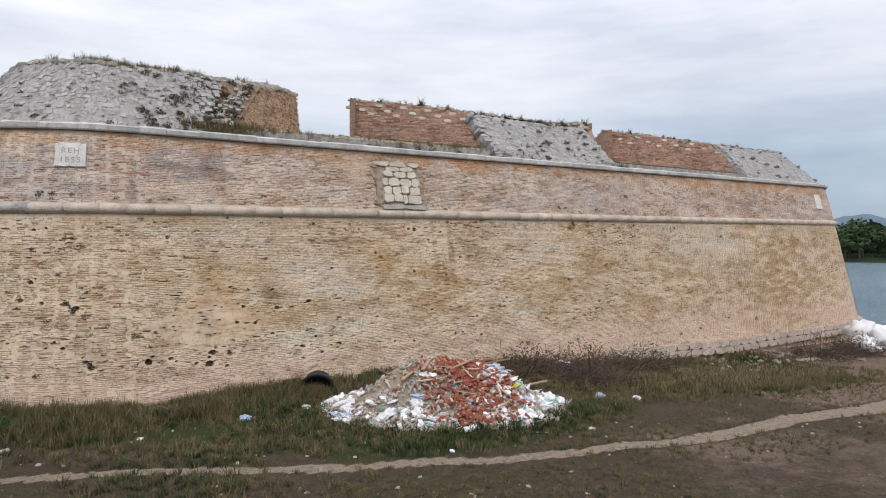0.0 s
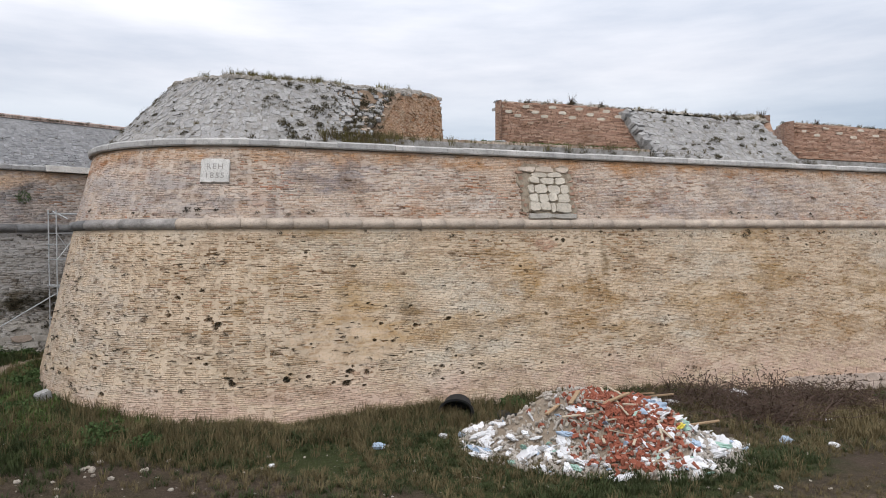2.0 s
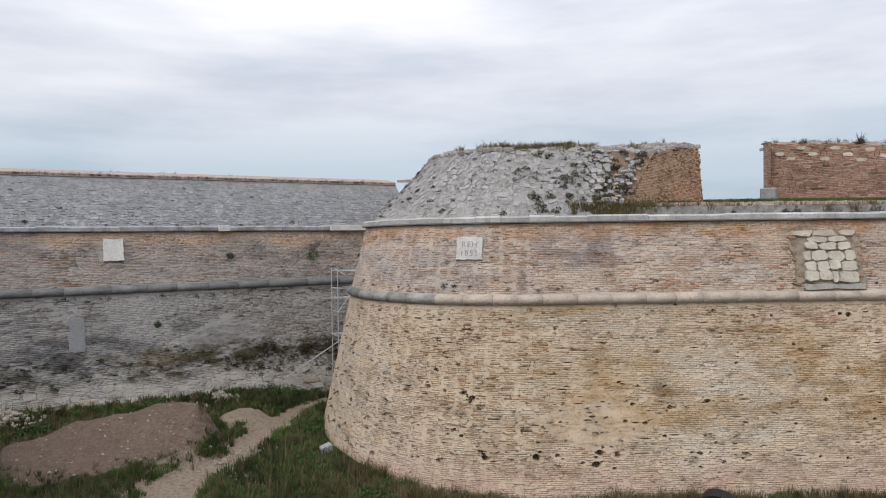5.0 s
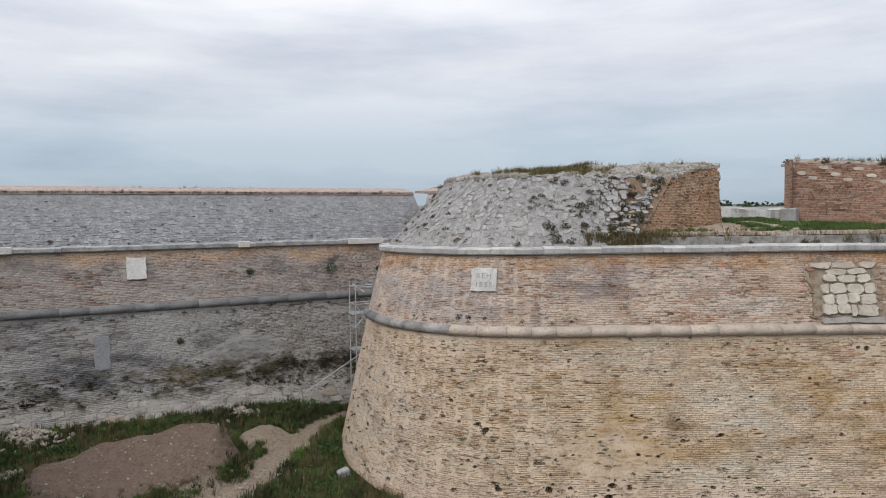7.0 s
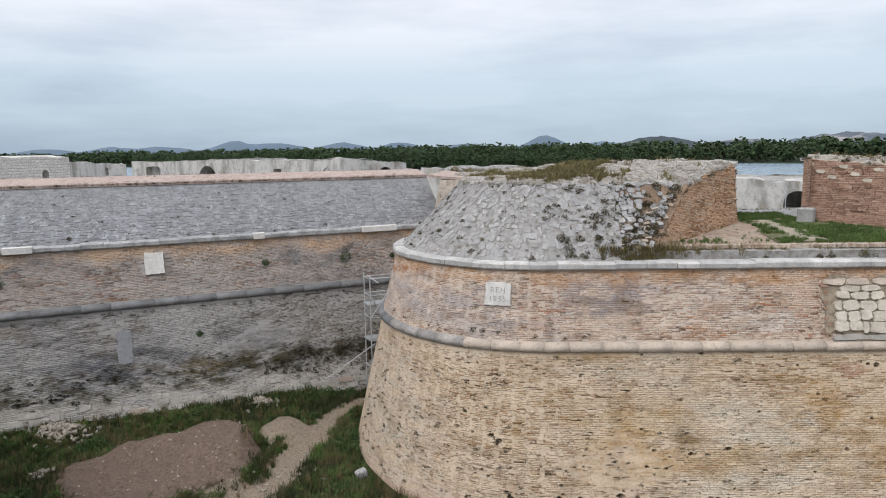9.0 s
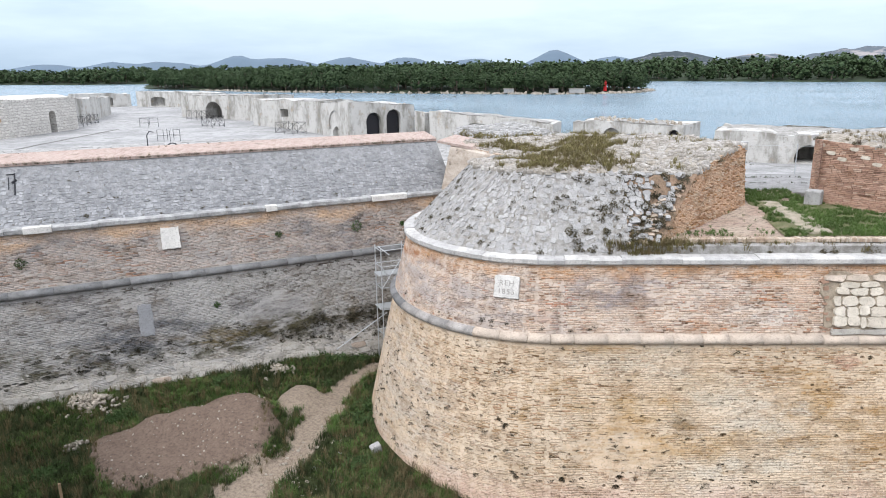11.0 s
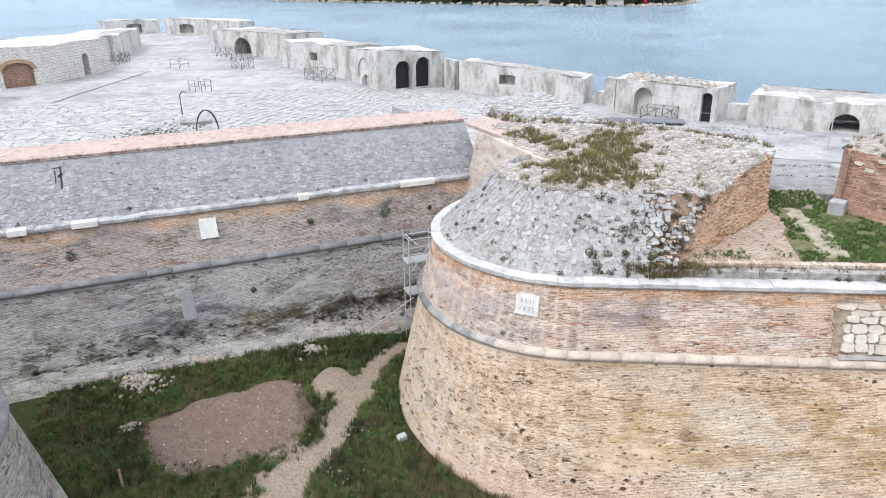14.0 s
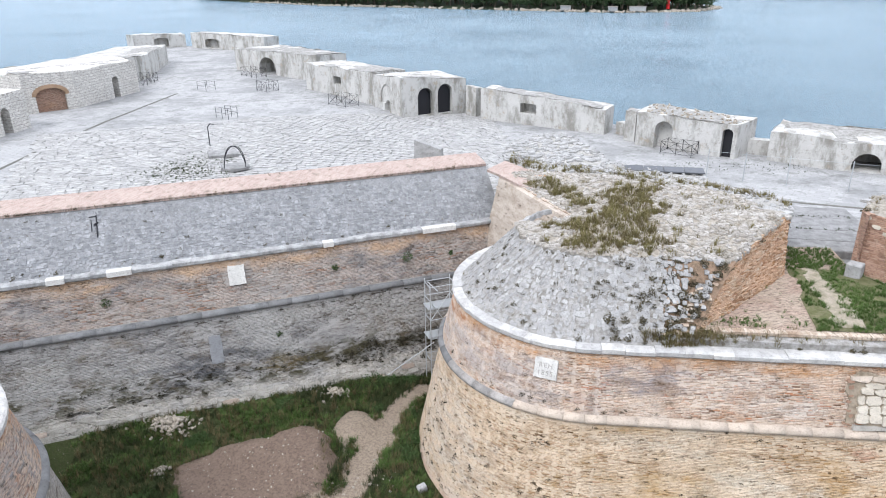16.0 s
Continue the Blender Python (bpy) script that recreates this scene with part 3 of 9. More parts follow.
LOW_PATCH = [((0.435, 0.274, 0.109), 0.17, 0.55, 0.75), ((0.626, 0.557, 0.452), 0.19, 0.52, 0.75), ((0.452, 0.270, 0.174), 0.45, 0.66, 0.55), ((0.209, 0.152, 0.087), 0.6, 0.63, 0.6), ((0.383, 0.239, 0.100), 1.2, 0.625, 0.6)]
LOW_SPOTS = [(14.85, 4.35, 0.16, 1.25, (0.174, 0.122, 0.061), 0.85), (15.6, 4.1, 0.20, 1.50, (0.165, 0.113, 0.057), 0.85), (13.3, 4.98, 0.55, 0.30, (0.348, 0.157, 0.104), 0.80), (33.0, 4.35, 1.80, 0.30, (0.626, 0.592, 0.522), 0.80), (35.0, 2.7, 1.50, 0.30, (0.609, 0.539, 0.461), 0.70), (8.2, 2.9, 0.50, 0.50, (0.174, 0.126, 0.065), 0.70), (9.0, 2.35, 3.24, 0.68, (0.418, 0.252, 0.087), 0.5), (12.4, 3.9, 1.35, 1.08, (0.383, 0.231, 0.087), 0.5),
             (14.0, 3.0, 3.51, 1.35, (0.400, 0.239, 0.087), 0.5), (20.0, 2.7, 2.97, 1.08, (0.409, 0.252, 0.096), 0.5), (27.0, 1.6, 3.24, 0.81, (0.374, 0.217, 0.087), 0.5), (-1.5, 3.2, 2.60, 3.40, (0.557, 0.505, 0.435), 0.55), (39.0, 2.5, 6.75, 3.51, (0.348, 0.226, 0.104), 0.62), (17.0, 1.9, 2.16, 0.54, (0.36, 0.215, 0.08), 0.5), (23.5, 3.6, 2.03, 0.68, (0.38, 0.235, 0.09), 0.5), (6.0, 3.3, 1.62, 0.68, (0.40, 0.25, 0.10), 0.5), (30.0, 3.0, 4.05, 1.08, (0.36, 0.225, 0.09), 0.5)]
# the near-black tint in these brick lists paints shadow in eroded joints
M["piece_low"] = brick_piece_material("ochre_bricks", [(0.531, 0.405, 0.279), (0.566, 0.446, 0.320), (0.487, 0.359, 0.231), (0.539, 0.422, 0.296), (0.400, 0.269, 0.150), (0.583, 0.471, 0.348), (0.505, 0.376, 0.243), (0.365, 0.236, 0.129), (0.548, 0.429, 0.303), (0.479, 0.347, 0.219), (0.522, 0.392, 0.263), (0.331, 0.206, 0.113), (0.539, 0.413, 0.283), (0.148, 0.091, 0.048), (0.435, 0.276, 0.174)],
                                      LOW_PATCH, foot=(1.5, (0.609, 0.438, 0.339), 0.85), streaks=0.4, spots=LOW_SPOTS)
M["mortar"] = brick_piece_material("old_lime_mortar", [(0.529, 0.419, 0.300)], LOW_PATCH, foot=(1.5, (0.605, 0.446, 0.352), 0.85), streaks=0.4, spots=LOW_SPOTS, seams=0.5)
UP_PATCH = [((0.399, 0.357, 0.344), 0.28, 0.53, 0.65), ((0.595, 0.518, 0.442), 0.35, 0.56, 0.65), ((0.468, 0.234, 0.111), 0.6, 0.60, 0.65), ((0.255, 0.230, 0.221), 0.33, 0.63, 0.65)]
UP_SPOTS = [(0.0, 6.7, 3.4, 0.9, (0.425, 0.383, 0.357), 0.75), (6.5, 7.0, 1.6, 0.5, (0.289, 0.264, 0.272), 0.75), (10.5, 6.4, 2.0, 0.4, (0.578, 0.518, 0.459), 0.65), (25.0, 6.4, 3.5, 0.5, (0.527, 0.459, 0.399), 0.6), (35.0, 6.6, 5.0, 0.7, (0.289, 0.230, 0.212), 0.65), (-0.9, 7.6, 0.9, 0.35, (0.383, 0.170, 0.076), 0.85)]
M["piece_up"] = brick_piece_material("pinkish_bricks", [(0.484, 0.365, 0.272), (0.535, 0.433, 0.340), (0.408, 0.272, 0.191), (0.501, 0.387, 0.293), (0.399, 0.230, 0.145), (0.561, 0.468, 0.378), (0.391, 0.323, 0.281), (0.306, 0.183, 0.119), (0.518, 0.412, 0.319), (0.459, 0.327, 0.238), (0.484, 0.370, 0.285), (0.187, 0.111, 0.072), (0.425, 0.196, 0.111)],
                                     UP_PATCH, crown=(8.25, (0.50, 0.27, 0.125), 0.9), streaks=0.45, spots=UP_SPOTS)
M["mortar_pink"] = brick_piece_material("pinkish_lime_mortar", [(0.498, 0.407, 0.328)], UP_PATCH, crown=(8.25, (0.49, 0.29, 0.15), 0.8), streaks=0.45, spots=UP_SPOTS, seams=0.5)
GREY_SPOTS = [(-12.5, 3.3, 3.6, 1.1, (0.105, 0.108, 0.118), 0.75), (-7.0, 2.75, 4.0, 0.32, (0.060, 0.052, 0.026), 0.9), (-3.5, 2.9, 1.6, 0.45, (0.045, 0.040, 0.024), 0.95), (-9.5, 2.9, 1.2, 0.5, (0.13, 0.10, 0.045), 0.8), (-4.5, 4.4, 2.2, 0.9, (0.33, 0.315, 0.285), 0.3), (-8.5, 5.1, 4.0, 0.3, (0.34, 0.33, 0.30), 0.25)]
GREY_PATCH = [((0.139, 0.135, 0.139), 0.16, 0.56, 0.7), ((0.426, 0.414, 0.385), 0.3, 0.55, 0.65), ((0.271, 0.213, 0.148), 0.45, 0.66, 0.6)]
M["piece_grey"] = brick_piece_material("grey_bricks", [(0.288, 0.276, 0.260), (0.328, 0.316, 0.296), (0.232, 0.224, 0.212), (0.312, 0.296, 0.276), (0.192, 0.180, 0.168), (0.344, 0.332, 0.312), (0.272, 0.260, 0.244), (0.096, 0.084, 0.072)],
                                       GREY_PATCH, foot=(2.9, (0.480, 0.448, 0.392), 0.85), moss=(3.8, 0.9, (0.055, 0.050, 0.024), 0.95), streaks=0.5, spots=GREY_SPOTS)
M["mortar_grey"] = brick_piece_material("grey_lime_mortar", [(0.292, 0.281, 0.265)], GREY_PATCH, foot=(2.9, (0.484, 0.452, 0.398), 0.85), moss=(3.8, 0.9, (0.053, 0.048, 0.023), 0.95), streaks=0.5, spots=GREY_SPOTS, seams=0.6)
M["mortar_grey_up"] = brick_piece_material("dull_lime_mortar", [(0.315, 0.285, 0.255)], [((0.180, 0.176, 0.180), 0.25, 0.5, 0.75)], crown=(8.1, (0.50, 0.355, 0.24), 0.8), streaks=0.4, seams=0.6)
M["piece_grey_up"] = brick_piece_material("dull_bricks", [(0.328, 0.271, 0.230), (0.377, 0.324, 0.283), (0.279, 0.226, 0.193), (0.312, 0.287, 0.271), (0.279, 0.172, 0.123), (0.394, 0.353, 0.316), (0.148, 0.127, 0.115)],
                                          [((0.180, 0.176, 0.180), 0.25, 0.5, 0.75), ((0.361, 0.336, 0.312), 0.4, 0.58, 0.6)], crown=(8.1, (0.52, 0.36, 0.235), 0.9), streaks=0.4)
M["piece_orange"] = brick_piece_material("orange_bricks", [(0.500, 0.329, 0.213), (0.560, 0.410, 0.294), (0.420, 0.254, 0.150), (0.560, 0.454, 0.350), (0.310, 0.184, 0.112), (0.520, 0.356, 0.237)],
                                         [((0.540, 0.432, 0.312), 0.6, 0.56, 0.6), ((0.200, 0.119, 0.069), 1.0, 0.65, 0.8), ((0.420, 0.205, 0.112), 0.8, 0.60, 0.5)], streaks=0.3)
M["piece_red"] = brick_piece_material("red_bricks", [(0.391, 0.249, 0.178), (0.450, 0.302, 0.221), (0.319, 0.195, 0.143), (0.426, 0.269, 0.192), (0.260, 0.162, 0.121), (0.497, 0.363, 0.278)],
                                      [((0.521, 0.430, 0.342), 0.5, 0.60, 0.5), ((0.225, 0.154, 0.121), 0.8, 0.62, 0.6)], streaks=0.35)
M["flank_mortar"] = brick_piece_material("pitted_flank_lime", [(0.41, 0.352, 0.295)], [((0.33, 0.28, 0.22), 0.5, 0.55, 0.6), ((0.52, 0.47, 0.40), 0.6, 0.58, 0.6)], seams=0.6)
M["top_stone"] = stone_material("pale_rubble", (0.47, 0.445, 0.41), (0.33, 0.305, 0.275), lichen=(0.17, 0.14, 0.09), amount=0.6, island=True)
M["plaque"] = stone_material("white_plaque_stone", (0.70, 0.68, 0.64), (0.66, 0.64, 0.60), amount=0.3, lichen=(0.36, 0.34, 0.31))
M["cornice_grey"] = stone_material("lichened_ledge_stone", (0.44, 0.435, 0.425), (0.36, 0.36, 0.355), amount=0.6)
# dark wall plants, blackened further to match the shade inside the pits
M["tuft_and_pit_shade"] = simple("wall_tuft_and_pit_shade", (0.032, 0.028, 0.016), 0.95, 0.4, 4.0, island=True)

# ---- ground and sea ----
WALK_LINES = [     # trodden lines: x, y and half the width
    [(-9, 17.5, 0.12), (0.5, 16.2, 0.12), (5.2, 13.8, 0.13), (9.6, 11.4, 0.14), (13.7, 10.0, 0.17), (18.0, 9.6, 0.26), (22, 9.2, 0.34), (40, 7.5, 0.5), (70, 4, 0.5)],
    [(-2.9, 30.8, 0.30), (-3.8, 29.2, 0.36), (-4.15, 28.2, 0.42), (-4.5, 26.6, 0.72), (-4.7, 25.0, 0.62), (-4.75, 23.6, 0.32), (-5.2, 22.4, 0.40), (-5.9, 21.3, 0.72), (-6.0, 20.3, 0.85), (-6.6, 18.6, 1.0), (-8.6, 16.0, 1.1), (-9.5, 11.0, 1.15)],
]
DIRT = [(-12.6, 23.5), (-11.5, 21.8), (-10.3, 20.95), (-8.6, 21.3), (-7.3, 21.8), (-5.8, 22.4), (-5.85, 24.0), (-6.2, 25.5), (-7.4, 26.1), (-8.9, 25.2), (-10.7, 24.75)]
SPOIL = (-5.7, 27.1, 0.8, 1.2)


def dirt_q(x, y):
    """1 at the edge of the squarish bank of bare earth in the ditch, less inside it."""
    d, inside = 1e9, False
    for (ax, ay), (bx, by) in zip(DIRT, DIRT[1:] + DIRT[:1]):
        d = min(d, seg_dist(x, y, [(ax, ay), (bx, by)]))
        if (ay > y) != (by > y) and x < (bx - ax) * (y - ay) / (by - ay) + ax:
            inside = not inside
    return 1.0 + (-d if inside else d) / 2.2


def spoil_q(x, y):
    return math.hypot((x - SPOIL[0]) / SPOIL[2], (y - SPOIL[1]) / SPOIL[3])


def walk_q(x, y, line):
    """Distance from a trodden line in half widths."""
    best = 1e9
    for (ax, ay, aw), (bx, by, bw) in zip(line, line[1:]):
        dx, dy = bx - ax, by - ay
        t = max(0.0, min(1.0, ((x - ax) * dx + (y - ay) * dy) / (dx * dx + dy * dy)))
        best = min(best, math.hypot(x - ax - t * dx, y - ay - t * dy) / (aw + (bw - aw) * t))
    return best


def seg_dist(px, py, line):
    best = 1e9
    for (ax, ay), (bx, by) in zip(line, line[1:]):
        dx, dy = bx - ax, by - ay
        t = max(0.0, min(1.0, ((px - ax) * dx + (py - ay) * dy) / (dx * dx + dy * dy)))
        best = min(best, math.hypot(px - ax - t * dx, py - ay - t * dy))
    return best


def curtain_gap(x, y):
    """Distance in front of the curtain wall's moulding line."""
    return (x + 0.4) * 0.45 - (y - 34.5) * 0.893


def ground_z(x, y):
    z = 0.10 * noise.noise(Vector((x * 0.25, y * 0.25, 0))) + 0.05 * noise.noise(Vector((x * 0.9, y * 0.9, 3)))
    z += 0.75 * smooth01((3 - x) / 7) * smooth01((y - 15) / 9)
    z -= 1.10 * smooth01((x - 11) / 21) * smooth01((y - 6) / 10)
    z -= 3.2 * smooth01((x - 50) / 12) + 0.6 * smooth01((x - 14) / 40)
    if -16 < x < -2 and 17 < y < 31:
        bank = 0.45 + 0.75 * smooth01((y - 21.5 + 0.3 * (x + 6.0)) / 3.0)
        z += bank * smooth01((1.22 - dirt_q(x, y)) / 0.42) * (1 + 0.2 * noise.noise(Vector((x, y, 9))))
        z += 0.45 * smooth01((1.35 - spoil_q(x, y)) / 0.75) + 0.07 * noise.noise(Vector((x * 2.2, y * 2.2, 14)))
    g = curtain_gap(x, y)
    z += 0.5 * smooth01((3.6 - g) / 2.6) * smooth01((-3.5 - x) / 3) * (1 + 0.3 * noise.noise(Vector((x * 0.5, y * 0.5, 5))))
    z -= 4.0 * smooth01((-y - 60) / 25)
    z -= 4.0 * smooth01((-x - 75) / 20)
    return z


def build_ground():
    xs = [-110 + 2.5 * i for i in range(32)] + [-30 + 0.4 * i for i in range(226)] + [60.5 + 2.0 * i for i in range(16)]
    ys = [-95 + 2.5 * i for i in range(38)] + [0.4 * i for i in range(15)] + [6.0 + 0.2 * i for i in range(70)] + [20.0 + 0.4 * i for i in range(46)]
    co, cover = [], []
    for y in ys:
        for x in xs:
            co.append((x, y, ground_z(x, y)))
            r = max([smooth01(1.25 - walk_q(x, y, line) / (2 * (1 + 0.3 * noise.noise(Vector((x * 0.9, y * 0.9, 6)))))) for line in WALK_LINES] if -14 < x < 75 and y > 2 else [0.0])
            g = 0.18 + 0.5 * smooth01((y - min(18.0, max(12.5, 17.0 - 0.8 * (x - 1.7)))) / 2.5) * smooth01((18 - x) / 8) + 0.2 * smooth01((curtain_gap(x, y) - 9) / -5)
            g += 0.45 * smooth01((1 - math.hypot((x - 11.5) / 6.5, (y - 13.5) / 2.2)) * 2)
            b = 0.0
            if -16 < x < -2 and 17 < y < 31:
                b = smooth01((1.06 - dirt_q(x, y) + 0.14 * noise.noise(Vector((x * 1.1, y * 1.1, 4)))) / 0.14)
            q = spoil_q(x, y) + 0.4 * noise.noise(Vector((x * 0.9, y * 0.9, 8)))
            r = max(r, smooth01((1.3 - q) / 0.4))
            b = max(b, 0.6 * smooth01((x - 19) / 4), 0.55 * smooth01((x - 9) / 4) * smooth01((13.0 - y) / 3) * (0.8 + 0.5 * noise.noise(Vector((x * 0.4, y * 0.4, 15)))))
            cover.append((r, g * (1 - 0.8 * r) * (1 - 0.6 * b), b * (1 - r), 1.0))
    w = len(xs)
    faces = [(j * w + i, j * w + i + 1, (j + 1) * w + i + 1, (j + 1) * w + i) for j in range(len(ys) - 1) for i in range(w - 1)]
    me = bpy.data.meshes.new("ground")
    me.from_pydata(co, [], faces)
    at = me.color_attributes.new("cover", "FLOAT_COLOR", "POINT")
    at.data.foreach_set("color", [c for q in cover for c in q])
    for f in me.polygons:
        f.use_smooth = True
    me.materials.append(M["ground"])
    tagged(new("ground", me), "rough dry grass and trodden earth round the fort", "ground", kind="structure")


build_ground()

bm = bmesh.new()
bmesh.ops.create_grid(bm, x_segments=8, y_segments=8, size=4800)
water = part("water", bm, M["water"])
water.location.z = -2.0
tagged(water, "calm blue-grey sea channel with fine ripples", "sea", kind="structure")

# ---- fort walls ----
ZC, ZT = 5.65, 8.15               # heights of the round moulding and of the cornice
R0 = 6.0
BAST = chain(arc_path((4.35, 28.0), R0, 110, 270, 40), line_path((4.35, 22.0), (45.3, 22.0), 60, (0, -1)),
             arc_path((45.3, 28.0), R0, 270, 360, 20), line_path((51.3, 28.0), (51.3, 62.0), 12, (1, 0)))
ARC_S = R0 * radians(160)          # running length at which the straight face begins
CU, CN = (0.893, 0.45), (0.45, -0.893)
CURT = line_path((-66.5, 1.2), (1.0, 35.2), 60, CN)
FLANK = line_path((-0.6, 35.2), (3.6, 27.2), 8, (-0.885, -0.465))
LEFTB = chain(arc_path((-18.0, 14.2), R0, 135, -37, 36), line_path((-18 + 4.8, 14.2 - 3.6), (-18 + 4.8 - 27, 14.2 - 3.6 - 36), 12, (0.8, -0.6)))


def face_s(x):
    """Running length on the bastion's straight face at x."""
    return ARC_S + x - 4.35


def build_wall(name, label, path, low, up, cordon_mat, ledge_mat, stretch, seg=0.95, cut=None):
    wall = thing(name, label, "wall", kind="structure")
    ob = part("lower_brickwork", fix(sweep(path, [(-1.85, -2.6), (0.0, 5.5), (2.2, 5.5), (2.2, -2.6)], closed=True)), low, wall)
    relabel_uv(ob, path)
    ob2 = part("upper_brickwork", fix(sweep(path, [(0.02, 5.4), (0.06, 5.8), (0.62, 7.97), (2.4, 7.97), (2.4, 5.4)], closed=True)), up, wall)
    relabel_uv(ob2, path)
    # round moulding: one stone after another
    s, near, far = 0.0, [], []
    total = path[-1][4]
    r = random.Random(len(name))
    while s < total - 0.1:
        e = min(total, s + seg * r.uniform(0.75, 1.25))
        run = [(*at_len(path, s + 0.005), s), (*at_len(path, (s + e) / 2), (s + e) / 2), (*at_len(path, e - 0.005), e)]
        prof = [(0.18 - 0.34 * math.cos(a), ZC + 0.19 * math.sin(a) + r.uniform(-0.006, 0.006)) for a in (radians(q) for q in (-95, -60, -25, 10, 45, 80, 105))] + [(0.6, ZC + 0.18), (0.6, ZC - 0.18)]
        bmx = fix(sweep(run, prof, closed=True))
        if stretch[0] <= s <= stretch[1]:
            part("moulding_stone", bmx, (M["cordon_grey"] if s < 9.5 else M["cordon_mid"]) if (path is BAST and s + r.uniform(-1, 1) < 14.2) else cordon_mat, wall, smooth=True)
        else:
            me = bpy.data.meshes.new("tmp")
            bmx.to_mesh(me)
            bmx.free()
            far.append((me, Matrix()))
        s = e
    if far:
        join_pieces("moulding_far", far, cordon_mat, wall)
    # cornice blocks
    s, far = 0.0, []
    while s < total - 0.1:
        e = min(total, s + 0.85 * r.uniform(0.6, 1.4))
        j = r.uniform(-0.02, 0.02)
        run = [(*at_len(path, s + 0.004), s), (*at_len(path, (s + e) / 2), (s + e) / 2), (*at_len(path, e - 0.004), e)]
        prof = [(0.50 + j, 7.99), (0.47 + j, 8.03), (0.47 + j, 8.16 + j), (0.54 + j, 8.21 + j), (1.1, 8.23 + j), (1.1, 7.99)]
        bmx = fix(sweep(run, prof, closed=True))
        if stretch[0] <= s <= stretch[1]:
            part("cornice_block", bmx, ledge_mat, wall)
        else:
            me = bpy.data.meshes.new("tmp")
            bmx.to_mesh(me)
            bmx.free()
            far.append((me, Matrix()))
        s = e
    if far:
        join_pieces("cornice_far", far, ledge_mat, wall)
    return wall, ob


def relabel_uv(ob, path):
    """UV in metres: running length and height."""
    me = ob.data
    lay = me.uv_layers.active or me.uv_layers.new()
    n = len(path)
    per = len(me.vertices) // n
    for poly in me.polygons:
        for li in poly.loop_indices:
            vi = me.loops[li].vertex_index
            lay.data[li].uv = (path[min(n - 1, vi // per)][4], me.vertices[vi].co.z)


wall_bastion, bastion_low = build_wall("wall_bastion", "battered ochre and pink brick bastion wall, pitted and weathered", BAST, M["mortar"], M["mortar_pink"], M["cordon"], M["cornice"], (6.0, 58.0))
wall_curtain, curtain_low = build_wall("wall_curtain", "grey weathered curtain wall with mossy stains", CURT, M["mortar_grey"], M["mortar_grey_up"], M["cordon_grey"], M["cornice_grey"], (44.0, 76.0), seg=1.4)
wall_left, left_low = build_wall("wall_bastion_west", "rounded shoulder of a weathered stone bastion", LEFTB, M["brick_grey"], M["brick_up"], M["cordon_grey"], M["cornice"], (0.0, 19.0))

# recessed flank between the rounded shoulder and the curtain wall
bm = fix(sweep(FLANK, [(-0.9, 0.0), (0.6, 7.9), (1.2, 10.3), (1.5, 10.4), (3.4, 10.4), (3.4, 0.0)], closed=True))
flank = part("wall_flank", bm, M["flank_mortar"])
relabel_uv(flank, FLANK)
tagged(flank, "recessed brick flank wall, pale and pitted", "wall", kind="structure")

# ---- sloped stone parapets ----
STONES = unit_stones(14, 3, M["stone_slope"], 0.92, 8, 0.05)
STONES_GREY = unit_stones(12, 5, M["stone_grey"], 0.95, 8, 0.05)


def slope_courses(path, s0, s1, d0, z0, d1, z1, row, width, seed, trim=None, sunk=(0.078, 0.100), wild=0.0):
    """Places for rough stones in courses on a slope along the path: list of matrices."""
    r = random.Random(seed)
    rise = math.hypot(d1 - d0, z1 - z0)
    rows = max(1, round(rise / row))
    out = []
    for j in range(rows):
        k = (j + 0.5) / rows
        d, z = d0 + (d1 - d0) * k, z0 + (z1 - z0) * k
        s = s0 + r.uniform(0, width)
        while s < s1:
            w = width * r.choice((r.uniform(0.45, 0.8), r.uniform(0.7, 1.3), r.uniform(1.0, 1.8)))
            x, y, nx, ny = at_len(path, s + w / 2)
            a = at_len(path, s)
            b = at_len(path, s + w)
            pa = Vector((a[0] - a[2] * d, a[1] - a[3] * d, z))
            pb = Vector((b[0] - b[2] * d, b[1] - b[3] * d, z))
            length = (pb - pa).length
            p = (pa + pb) / 2 + (pb - pa) * r.uniform(-0.25, 0.25) * wild + Vector((-nx, -ny, 1.0)) * r.uniform(-0.03, 0.03) * (1 + 1.2 * wild)
            if s + w <= s1 + 0.15 and (trim is None or trim(p)):
                nrm = Vector((nx * (z1 - z0), ny * (z1 - z0), d1 - d0)).normalized()
                m = frame_at(p - nrm * r.uniform(*sunk), pb - pa, nrm)
                m = m @ pose(0, 0, 0, r.uniform(-2, 2), r.uniform(-2, 2), r.uniform(-9, 9) * (1 + 1.4 * wild)) @ Matrix.Diagonal((length * r.uniform(0.85 - 0.2 * wild, 1.12 + 0.2 * wild), rise / rows * r.uniform(0.75 - 0.1 * wild, 1.35 + 0.35 * wild), 0.2, 1))
                out.append(m)
            s += w
    return out


